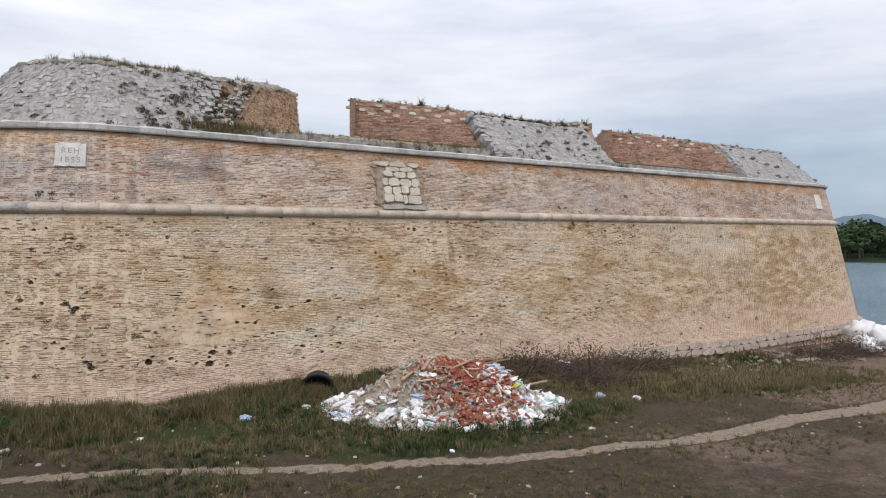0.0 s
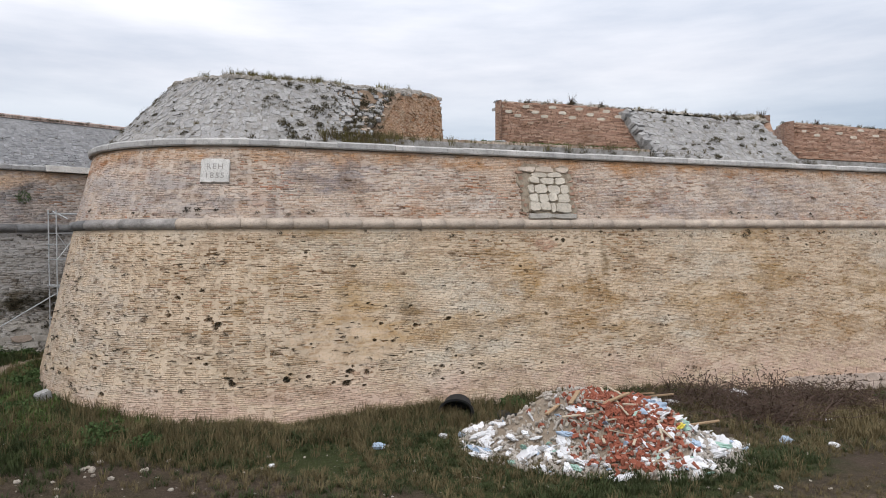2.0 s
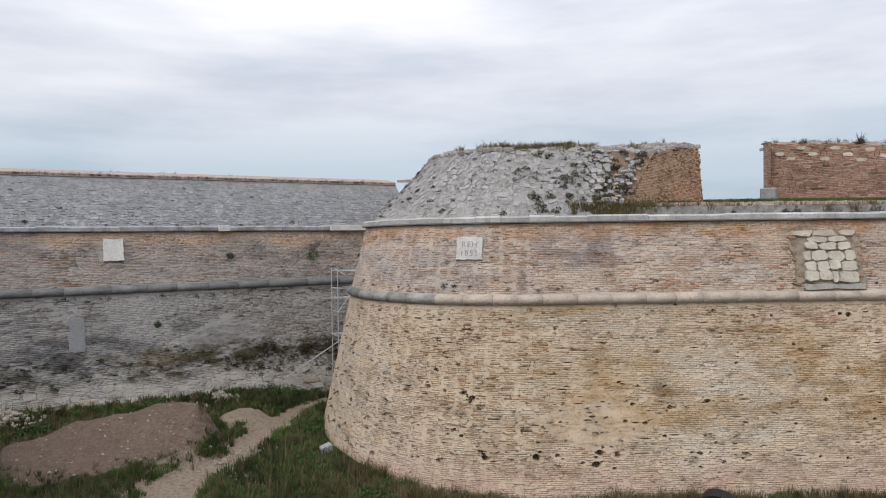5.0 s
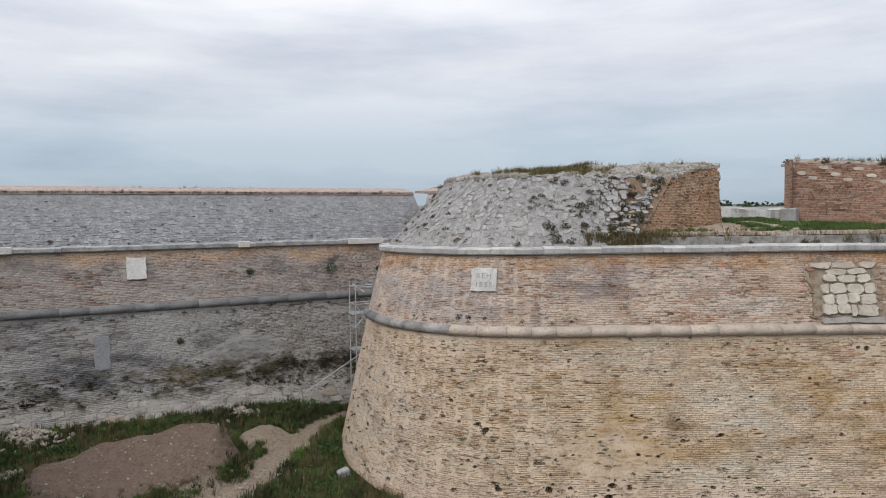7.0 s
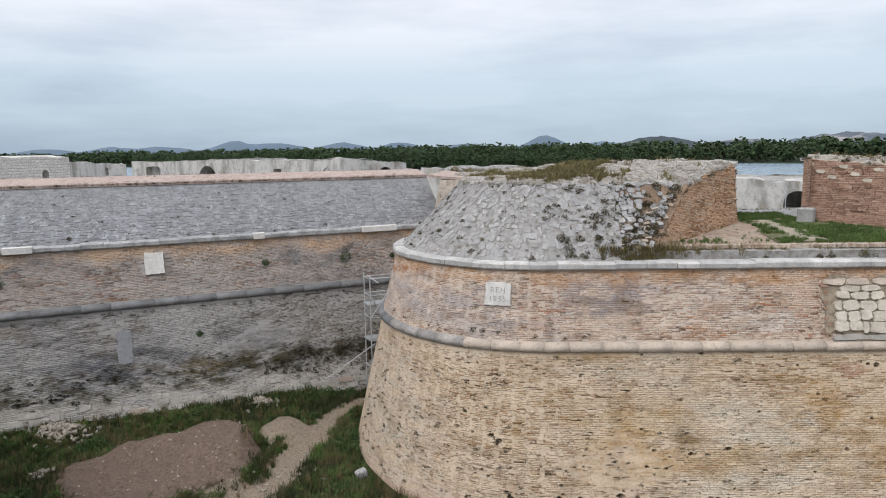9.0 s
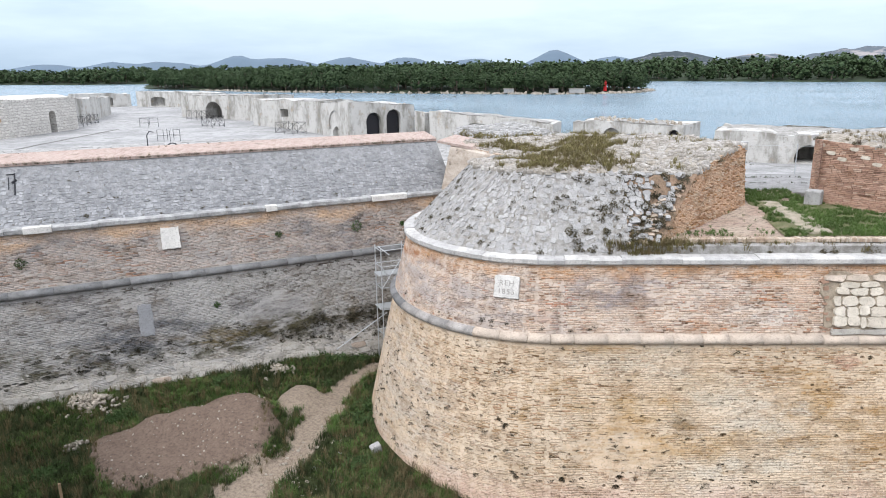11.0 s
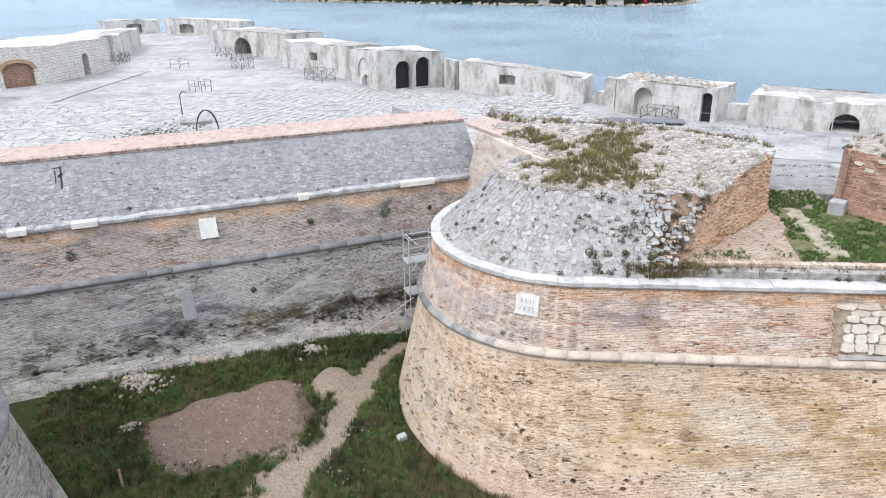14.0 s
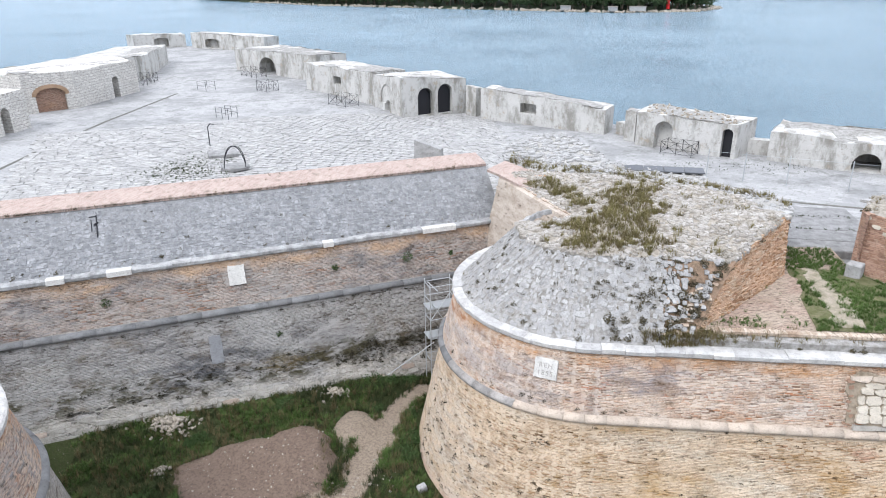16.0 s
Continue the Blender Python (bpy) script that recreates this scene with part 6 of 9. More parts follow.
def bushy(count, seed, radius, leaf):
    """A small shrub: twigs and many leaf-sized clumps."""
    r = random.Random(seed)
    bm = bmesh.new()
    for _ in range(7):
        d = Vector((r.gauss(0, 1), r.gauss(0, 1), abs(r.gauss(0, 0.8)) + 0.3)).normalized()
        tube(bm, (0, 0, 0), d * radius * r.uniform(0.7, 1.1), min(0.012, 0.036 * radius), 3)
    for _ in range(count):
        d = Vector((r.gauss(0, 1), r.gauss(0, 1), abs(r.gauss(0, 0.7)))).normalized() * radius * r.uniform(0.25, 1.05) ** 0.6
        a = Vector((r.gauss(0, 1), r.gauss(0, 1), r.gauss(0, 1))).normalized() * leaf
        b = a.orthogonal().normalized() * leaf * 0.5
        q = [bm.verts.new(d + v) for v in (a, b, -a, -b)]
        bm.faces.new(q)
    return bm


def mesh_of(bm, mat, name="tuft"):
    me = bpy.data.meshes.new(name)
    bm.to_mesh(me)
    bm.free()
    me.materials.append(mat)
    return me


TUFT_G = [mesh_of(blades(16, 60 + i, 0.22, 0.10, 0.008), M["grass_green"]) for i in range(6)]
TUFT_L = [mesh_of(blades(16, 60 + i, 0.22, 0.10, 0.008), M["grass_bright"]) for i in range(6)]
TUFT_D = [mesh_of(blades(18, 70 + i, 0.30, 0.09, 0.006), M["grass_dry"]) for i in range(6)]
BUSH = [mesh_of(bushy(60, 80 + i, 0.16, 0.035), M["shrub"]) for i in range(5)]
BUSH_G = [mesh_of(bushy(110, 90 + i, 0.3, 0.05), M["shrub_green"]) for i in range(4)]


def scatter(name, label, meshes, mat, mats, kind="stuff"):
    th = join_pieces(name, [(rnd.choice(meshes), m) for m in mats], mat, None)
    return tagged(th, label, "plants", kind=kind)


r = random.Random(100)
# green and dry grass over the ground in front of the walls
green, dry = [], []
tries = 0
while len(green) + len(dry) < 19000 and tries < 120000:
    tries += 1
    x, y = r.uniform(-17, 34), r.uniform(7.5, 33)
    if math.hypot(x - 4.35, y - 28.0) < 7.25 or (x > 4.35 and y > 20.8):
        continue
    g = curtain_gap(x, y)
    if g < 0.9 or math.hypot(x + 18, y - 14.2) < 7.2:
        continue
    wl = min(walk_q(x, y, line) for line in WALK_LINES)
    if wl < 1.1:
        continue
    q = dirt_q(x, y)
    q2 = spoil_q(x, y)
    if q < 1.05 or q2 < 1.0:
        continue
    patch = noise.noise(Vector((x * 0.35, y * 0.35, 1.7)))
    dens = smooth01((y - min(18.0, max(12.4, 17.0 - 0.8 * (x - 1.7)))) / 1.3) if x > -3 else 0.75
    dens = max(dens * (0.6 + patch), 0.22 + 0.5 * patch)
    if x > 17:
        dens *= 0.5
    if r.random() > dens:
        continue
    z = ground_z(x, y)
    k = r.uniform(0.55, 1.3) * (0.6 if y < 12 else 1.0)
    near_wall = smooth01((y - 17.0) / 3.0)
    m = pose(x, y, z - 0.02, 0, 0, r.uniform(0, 360)) @ Matrix.Diagonal((k, k, k * (0.75 + 0.75 * near_wall), 1))
    pg = (0.72 + 0.5 * patch) if x < -1 else (0.42 + 0.8 * patch if y > 12.5 else 0.3)
    pg += 0.3 * smooth01(1 - math.hypot((x - 11.0) / 5.5, (y - 13.4) / 2.0))
    (green if r.random() < pg else dry).append(m)
ditch = []
while len(ditch) < 9000:
    x, y = r.uniform(-17.5, 2.5), r.uniform(14, 33.5)
    g = curtain_gap(x, y)
    if y < 18.3 + max(0.0, x + 3.0) * 0.62 + noise.noise(Vector((x, y, 40))) or g < 1.0 or math.hypot(x + 18, y - 14.2) < 7.0 or math.hypot(x - 4.35, y - 28.0) < 7.3:
        continue
    if min(walk_q(x, y, line) for line in WALK_LINES) < 1.0 + 0.6 * noise.noise(Vector((x, y, 1))):
        continue
    nz = 0.12 * noise.noise(Vector((x * 0.8, y * 0.8, 4)))
    if min(dirt_q(x, y), spoil_q(x, y)) + nz < 1.0:
        continue
    if noise.noise(Vector((x * 0.6, y * 0.6, 12))) < -0.08:
        continue
    k = r.uniform(0.5, 1.35)
    m = pose(x, y, ground_z(x, y) - 0.02, 0, 0, r.uniform(0, 360)) @ Matrix.Scale(k, 4)
    ditch.append(m)
dry += ditch[8000:]
for (ax, ay), (bx, by) in zip(DIRT, DIRT[1:] + DIRT[:1]):
    for _ in range(int(14 * math.dist((ax, ay), (bx, by)))):
        k = r.random()
        x, y = ax + (bx - ax) * k + r.gauss(0, 0.16), ay + (by - ay) * k + r.gauss(0, 0.16)
        (dry if r.random() < 0.55 else green).append(pose(x, y, ground_z(x, y) - 0.02, 0, 0, r.uniform(0, 360)) @ Matrix.Scale(r.uniform(0.4, 1.2), 4))
scatter("ditch_grass", "vivid green grass in the ditch, brightened by its colour", TUFT_L, M["grass_bright"], ditch[:8000])
scatter("grass_dry", "dry straw-coloured grass tussocks", TUFT_D, M["grass_dry"], dry)

# tall dry grass and a rank strip at the wall's foot
tall, rank = [], []
for _ in range(900):
    x, y = r.gauss(24.5, 3.6), r.gauss(15.2, 1.2)
    tall.append(pose(x, y, ground_z(x, y) - 0.03, 0, 0, r.uniform(0, 360)) @ Matrix.Scale(r.uniform(1.0, 2.0), 4))
for _ in range(3000):
    x = r.choice((r.uniform(-1.5, 10.0), r.uniform(1.5, 9.5)))
    y = 20.55 - abs(r.gauss(0, 0.9)) + 0.25 * max(0, 5 - x) * 0.5
    rank.append(pose(x, y, ground_z(x, y) - 0.03, 0, 0, r.uniform(0, 360)) @ Matrix.Diagonal((1.3, 1.3, r.uniform(0.7, 2.1) * (0.75 + 0.6 * noise.noise(Vector((x * 0.8, y * 0.8, 31)))), 1)))
scatter("tall_dry_grass", "tall bleached grass beside the path", TUFT_D, M["grass_dry"], tall)
small = []
for _ in range(5200):
    x, y = r.uniform(-12, 36), r.uniform(7.0, 14.5)
    if walk_q(x, y, WALK_LINES[0]) > 1.3 and noise.noise(Vector((x * 0.5, y * 0.5, 21))) > -0.15:
        small.append(pose(x, y, ground_z(x, y) - 0.02, 0, 0, r.uniform(0, 360)) @ Matrix.Scale(r.uniform(0.25, 0.6), 4))
for _ in range(420):
    x, y = r.uniform(7.6, 15.5), 13.2 + r.gauss(0, 0.35) + (0.25 if r.random() < 0.5 else 0)
    green.append(pose(x, y, ground_z(x, y) - 0.02, 0, 0, r.uniform(0, 360)) @ Matrix.Scale(r.uniform(0.7, 1.5), 4))
scatter("foreground_stubble", "short dry stubble on trodden earth", TUFT_D, M["grass_dry"], small)
scatter("grass_green", "short green grass on rough ground", TUFT_G, M["grass_green"], green)
scatter("rank_grass", "rank half-dry grass at the wall's foot", TUFT_D, M["grass_dry"], rank[:1500])
scatter("rank_green_grass", "rank green grass at the wall's foot", TUFT_G, M["grass_green"], rank[1500:])

# brambles right of the rubble and dead twigs
def twig_mass(n, seed, rad):
    q = random.Random(seed)
    bm = bmesh.new()
    for _ in range(n):
        a = Vector((q.gauss(0, rad), q.gauss(0, rad * 0.5), q.uniform(0, 0.25)))
        d = Vector((q.gauss(0, 1), q.gauss(0, 1), q.uniform(-0.1, 0.8))).normalized()
        b = a + d * q.uniform(0.3, 0.8)
        c = b + (d + Vector((q.gauss(0, 0.4), q.gauss(0, 0.4), -0.35))).normalized() * q.uniform(0.2, 0.6)
        b.z, c.z = max(0.05, b.z), max(0.0, c.z)
        tube(bm, a, b, 0.010, 3)
        tube(bm, b, c, 0.007, 3)
    return bm


for i, (x, y, rad) in enumerate(((17.0, 18.6, 1.3), (19.6, 18.3, 1.5), (22.3, 18.0, 1.4), (17.8, 16.6, 1.0), (36.0, 17.6, 1.6), (39.5, 17.4, 1.4))):
    br = thing("bramble", "tangled reddish-brown dead bramble on the ground", "bush", (x, y, ground_z(x, y)), group="brambles")
    part("twig_mass", twig_mass(330, i, rad), M["twig"], br)
    part("foliage", bushy(900, 30 + i, rad * 0.9, 0.05), M["bramble"], br)

# dark green bushes at the walls' feet
def green_bush(x, y, size, seed, z=None, n=900):
    b_ = thing("bush", "dense dark green low bush", "bush", (x, y, (ground_z(x, y) if z is None else z) - 0.05), group="green bushes")
    bm = bmesh.new()
    q = random.Random(seed)
    for i in range(6):
        sub = bushy(n // 6, seed * 10 + i, size * q.uniform(0.45, 0.7), 0.05)
        me = bpy.data.meshes.new("t")
        sub.to_mesh(me)
        sub.free()
        me.transform(Matrix.Translation((q.uniform(-0.6, 0.6) * size, q.uniform(-0.5, 0.5) * size, q.uniform(0, 0.25) * size)))
        bm.from_mesh(me)
    part("foliage", bm, M["shrub_green"], b_)


for i, (x, y, size) in enumerate(((-4.9, 31.0, 0.7), (-5.7, 30.9, 0.6), (-3.9, 31.3, 0.55), (-2.6, 26.6, 0.7), (-2.5, 22.7, 0.5), (-2.8, 25.6, 0.6), (-3.3, 28.6, 0.35), (-2.4, 27.6, 0.5), (-5.0, 28.9, 0.35), (-0.2, 20.4, 0.7), (0.6, 19.8, 0.5), (11.0, 20.2, 0.5), (-13.2, 22.0, 0.7), (-12.4, 25.4, 0.6), (-9.3, 28.2, 0.5), (42.0, 18.0, 0.9), (27.0, 19.4, 0.45))):
    green_bush(x, y, size, 200 + i)

# plants rooted in the joints of the slopes and walls
def slope_plants(path, s0, s1, n, seed, z0=8.25, z1=10.5, lo=0.45, hi=1.25):
    q = random.Random(seed)
    out = []
    for _ in range(n):
        s, z = q.uniform(s0, s1), q.uniform(z0, z1)
        m = on_wall(path, s, z, -0.02)
        out.append(Matrix.Translation(m.translation) @ pose(0, 0, 0, q.uniform(-25, 25), q.uniform(-25, 25), q.uniform(0, 360)) @ Matrix.Scale(q.uniform(lo, hi), 4))
    return out


pl = slope_plants(BAST, 7, face_s(6.4), 120, 1, lo=0.45, hi=0.9) + slope_plants(BAST, 7, face_s(6.4), 150, 31, lo=0.2, hi=0.4) + slope_plants(BAST, face_s(4.6), face_s(7.3), 110, 2, lo=0.4, hi=1.3) + [Matrix.Translation((0.2, 0.1, 0)) @ m for m in slope_plants(BAST, face_s(6.3), face_s(7.9), 60, 22, 8.3, 10.2, lo=0.4, hi=1.1)] + slope_plants(BAST, face_s(20), face_s(26.5), 60, 3) + slope_plants(BAST, face_s(39), end3, 40, 4)
pl += slope_plants(CURT, 50, 74, 110, 5, lo=0.25, hi=0.65) + slope_plants(CURT, 50, 74.5, 45, 6, 8.22, 8.4, lo=0.3, hi=0.7) + slope_plants(LEFTB, 2, 14, 40, 7)
scatter("joint_plants", "small grey-brown plants rooted in stone joints", BUSH, M["shrub"], pl[::2])
scatter("joint_grass", "small dry tufts rooted in stone joints", TUFT_D, M["grass_dry"], [m @ Matrix.Scale(0.75, 4) for m in pl[1::2]])
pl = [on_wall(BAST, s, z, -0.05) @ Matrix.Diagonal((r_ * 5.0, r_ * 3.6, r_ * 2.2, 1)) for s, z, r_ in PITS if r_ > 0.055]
# clumps added in every second slot to paint the darkness inside
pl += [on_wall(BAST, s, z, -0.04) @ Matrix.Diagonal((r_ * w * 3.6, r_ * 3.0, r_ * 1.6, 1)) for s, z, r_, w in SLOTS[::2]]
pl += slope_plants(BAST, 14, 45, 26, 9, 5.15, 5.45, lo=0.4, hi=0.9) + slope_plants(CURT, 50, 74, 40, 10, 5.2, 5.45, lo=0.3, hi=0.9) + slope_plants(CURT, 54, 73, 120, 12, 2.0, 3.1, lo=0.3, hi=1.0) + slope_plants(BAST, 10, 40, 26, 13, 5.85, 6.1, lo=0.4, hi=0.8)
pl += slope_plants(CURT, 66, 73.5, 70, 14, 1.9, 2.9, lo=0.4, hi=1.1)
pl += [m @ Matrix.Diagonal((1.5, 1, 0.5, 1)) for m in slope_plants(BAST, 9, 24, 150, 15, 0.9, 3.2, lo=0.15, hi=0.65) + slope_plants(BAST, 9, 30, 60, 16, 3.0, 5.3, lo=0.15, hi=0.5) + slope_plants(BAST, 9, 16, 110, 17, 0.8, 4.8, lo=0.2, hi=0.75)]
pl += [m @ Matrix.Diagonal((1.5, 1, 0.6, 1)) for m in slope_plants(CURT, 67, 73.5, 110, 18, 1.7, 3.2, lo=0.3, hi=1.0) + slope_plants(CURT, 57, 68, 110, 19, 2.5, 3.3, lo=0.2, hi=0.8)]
BUSH_K = [mesh_of(bushy(60, 180 + i, 0.16, 0.035), M["tuft_and_pit_shade"]) for i in range(4)]
scatter("wall_plants", "dark tufts in the wall's pits, and clumps painting shade in its slots", BUSH_K, M["tuft_and_pit_shade"], pl)
for s, z, k in ((70.18, 6.9, 1.5), (66.5, 6.9, 0.9), (56.36, 6.85, 1.3), (63.5, 4.2, 0.8), (72.5, 6.8, 0.7)):
    b_ = thing("wall_shrub", "dark green shrub growing from the curtain wall", "shrub", group="wall shrubs")
    b_.matrix_world = on_wall(CURT, s, z, -0.04)
    part("foliage", bushy(160, int(s * 7), 0.19 * k, 0.04), M["shrub_green"], b_)

# grass on top of the blocks and along the copings
def on_top(ob, n, seed, want, lo=0.7, hi=1.5):
    """Places on an uneven top, weighted by want(x, y)."""
    q = random.Random(seed)
    me = ob.data
    polys = [p for p in me.polygons]
    out = []
    while len(out) < n:
        p = q.choice(polys)
        vs = [me.vertices[i].co for i in p.vertices]
        a, b = sorted((q.random(), q.random()))
        c = vs[0] * a + vs[1] * (b - a) + vs[2] * (1 - b)
        if q.random() < want(c.x, c.y):
            out.append(pose(c.x, c.y, c.z - 0.02, 0, 0, q.uniform(0, 360)) @ Matrix.Scale(q.uniform(lo, hi), 4))
    return out


tops = [[o for o in m_.children if o.name.startswith("top")][0] for m_ in (merlon1, merlon2, merlon3)]


def grassy(x, y):
    """How grassy the top of the rounded block is."""
    tri = min((x - 3.0 - max(0, y - 28.0) * 0.62) / 0.7, (6.7 - x + 0.2 * (y - 26)) / 0.6, (y - 25.5) / 0.35, (32.6 - y) / 0.8)
    slope_ = min((x - 1.3 - max(0, 35.0 - y) * 0.62) / 0.3, (2.9 + (34.6 - y) * 0.62 - x) / 0.5, (34.4 - y) / 0.5, (y - 30.2) / 0.4)
    back = smooth01(1.2 - abs(y - 33.3 + 0.45 * (x - 8)) / 0.8) * smooth01((x - 5.5) / 1.0)
    rough_ = 2.4 * noise.noise(Vector((x * 0.8, y * 0.8, 2))) + 2.6 * noise.noise(Vector((x * 2.2, y * 2.2, 6)))
    return smooth01(max(tri, slope_) + 0.15 + rough_) * 0.95 + 0.5 * back * smooth01(0.5 + 2 * noise.noise(Vector((x, y, 3)))) + 0.05 * smooth01(0.5 + 2 * noise.noise(Vector((x * 0.9, y * 0.9, 8))))


olive = M["grass_olive"] = simple("olive_grass", (0.165, 0.142, 0.058), 0.9, 0.7, 1.6, island=True)
TUFT_O = [mesh_of(blades(18, 160 + i, 0.26, 0.12, 0.008), olive) for i in range(5)]
scatter("top_grass", "olive green grass on the parapet block", TUFT_O, olive, on_top(tops[0], 1000, 1, grassy, 0.4, 1.35))
scatter("top_dry_grass", "dry grass on the parapet tops", TUFT_D, M["grass_dry"], on_top(tops[0], 520, 2, grassy, 0.5, 1.1) + on_top(tops[1], 420, 3, lambda x, y: 0.5, 0.5, 0.9) + on_top(tops[2], 250, 4, lambda x, y: 0.5, 0.5, 0.9))
edge_shrubs = []
q = random.Random(77)
for tops_line in ([(14.95, 29.0, 11.25), (17.2, 27.2, 10.98), (19.3, 25.4, 10.6), (27.3, 25.3, 10.5), (28.3, 26.8, 11.0)], [(31.4, 28.1, 11.1), (34.4, 26.6, 10.85), (37.6, 25.25, 10.5), (44, 25.3, 10.5)], [(7.6, 23.4, 8.6), (9.2, 25.25, 10.45), (12.1, 28.6, 11.1)], [(1.5, 27, 10.5), (4.3, 25.3, 10.5), (9.2, 25.25, 10.5)]):
    for a, b in zip(tops_line, tops_line[1:]):
        for _ in range(int(math.dist(a, b) * 3.2)):
            t = q.random()
            p = Vector(a).lerp(Vector(b), t)
            edge_shrubs.append(pose(p.x + q.uniform(-0.15, 0.15), p.y + q.uniform(0, 0.3), p.z - 0.05, 0, 0, q.uniform(0, 360)) @ Matrix.Scale(q.uniform(0.35, 1.2), 4))
scatter("edge_plants", "small scrubby plants along the broken edges", BUSH, M["shrub"], edge_shrubs)
for x, y, z, h in ((17.6, 26.9, 10.9, 0.55), (16.2, 28.2, 11.05, 0.3), (18.6, 26.2, 10.7, 0.35), (25.3, 25.5, 10.5, 0.5), (27.6, 26.0, 10.7, 0.65), (33.0, 27.5, 10.95, 0.4), (21.5, 25.6, 10.5, 0.35)):
    b_ = thing("dry_shrub", "leggy dry shrub on a broken wall top", "shrub", (x, y, z), group="dry shrubs")
    part("stem_tuft", blades(40, int(x * 9), h, 0.08, 0.007, 0.55), M["twig"], b_)
    part("foliage", bushy(120, int(x * 11), h * 0.45, 0.03), M["shrub"], b_)
cop = []
for _ in range(620):
    s = q.uniform(44, 75)
    x, y, nx, ny = at_len(CURT, s)
    d = q.choice((2.95, 2.98, 3.0, q.uniform(2.9, 4.4)))
    cop.append(pose(x - nx * d, y - ny * d, 10.45 + max(0, (d - 3.0) * 0.2), 0, 0, q.uniform(0, 360)) @ Matrix.Scale(q.uniform(0.25, 0.75), 4))
scatter("coping_plants", "dry plants along the brick coping", BUSH, M["shrub"], cop[:330])
scatter("coping_grass", "dry grass along the brick coping", TUFT_D, M["grass_dry"], cop[330:])
sill = []
for _ in range(620):
    x = q.choice((q.uniform(5.8, 19.5), q.uniform(5.9, 9.0), q.uniform(5.9, 8.0)))
    sill.append(pose(x, q.uniform(22.95, 23.9), q.uniform(8.25, 8.5), 0, 0, q.uniform(0, 360)) @ Matrix.Scale(q.uniform(0.5, 1.3), 4))
scatter("sill_grass", "dry olive grass on the embrasure sill", TUFT_O, olive, sill[::3])
scatter("sill_straw", "dry straw-coloured grass on the embrasure sill", TUFT_D, M["grass_dry"], sill[1::3] + sill[2::3])
for x, k in ((12.7, 0.7), (13.0, 0.9), (14.2, 1.5), (14.9, 1.3), (15.6, 1.4), (16.9, 1.0), (20.3, 1.4), (21.0, 1.2), (11.0, 0.7), (26.3, 0.9), (5.9, 1.0), (18.7, 1.6), (19.2, 1.3), (19.6, 1.0), (26.8, 1.5), (27.3, 1.1)):
    b_ = thing("sill_shrub", "dark shrub on the embrasure sill", "shrub", (x, 23.05, 8.24), group="sill shrubs")
    part("foliage", bushy(150, int(x * 10), 0.2 * k, 0.035), M["shrub"], b_)

# ---- heap of rubble and rubbish ----
HX, HY = 11.3, 15.9
HA, HB = Vector((0.82, -0.57, 0)), Vector((0.57, 0.82, 0))


def heap_h(a, b):
    """Height of the heap at a along and b across."""
    q = math.hypot(a / 3.5, b / 2.5) + 0.12 * noise.noise(Vector((a * 0.9, b * 0.9, 3)))
    ridge_ = 1.25 * smooth01((1.05 - q) / 0.95) + 0.18 * smooth01((1 - math.hypot((a + 1.2) / 1.3, b / 1.5)))
    return ridge_ + 0.08 * noise.noise(Vector((a * 1.5, b * 1.5, 7)))


def heap_pt(a, b):
    p = Vector((HX, HY, 0)) + HA * a + HB * b
    return Vector((p.x, p.y, ground_z(p.x, p.y) + heap_h(a, b)))


heap = thing("rubble_heap", "heap of building rubble, red bricks and plastic rubbish", "rubble heap")
bm = bmesh.new()
grid = [[bm.verts.new(heap_pt(-4.0 + 8.0 * i / 40, -3.0 + 6.0 * j / 30) - Vector((0, 0, 0.04))) for i in range(41)] for j in range(31)]
for j in range(30):
    for i in range(40):
        bm.faces.new((grid[j][i], grid[j][i + 1], grid[j + 1][i + 1], grid[j + 1][i]))
M["heap_earth"] = stone_material("gravelly_earth", (0.33, 0.27, 0.205), (0.29, 0.235, 0.18), lichen=(0.16, 0.125, 0.09), amount=0.6, scale=2.0)
part("earth_mound", bm, M["heap_earth"], heap, "gravelly beige earth", smooth=True)


def chunk(seed, sx, sy, sz):
    q = random.Random(seed)
    bm = bmesh.new()
    bmesh.ops.create_icosphere(bm, subdivisions=1, radius=0.5)
    for v in bm.verts:
        v.co *= q.uniform(0.7, 1.15)
        v.co = Vector((v.co.x * sx, v.co.y * sy, v.co.z * sz))
    return bm


def brick_bm(seed, broken):
    q = random.Random(seed)
    bm = bmesh.new()
    box(bm, -0.125, -0.06, -0.033, 0.125 - broken, 0.06, 0.033)
    for v in bm.verts:
        v.co += Vector((q.uniform(-0.012, 0.012), q.uniform(-0.01, 0.01), q.uniform(-0.006, 0.006)))
    return bm


BRICKS = [mesh_of(brick_bm(i, (0.0, 0.08, 0.12)[i % 3]), M["brick_piece"], "brick") for i in range(8)]
LUMPS = [mesh_of(chunk(300 + i, 0.24, 0.18, 0.14), M["rubble_stone"], "stone") for i in range(8)]


def bag(seed, size):
    """A crumpled plastic bag."""
    q = random.Random(seed)
    bm = bmesh.new()
    bmesh.ops.create_icosphere(bm, subdivisions=3, radius=size)
    off = Vector((q.uniform(0, 50), q.uniform(0, 50), 0))
    for v in bm.verts:
        n_ = v.co.normalized()
        k = 1 + 0.5 * noise.noise(n_ * 1.8 + off) + 0.3 * noise.noise(n_ * 4.5 + off) + 0.16 * noise.noise(n_ * 10 + off)
        v.co = Vector((v.co.x * k * 1.25, v.co.y * k, v.co.z * k * 0.6))
    return bm


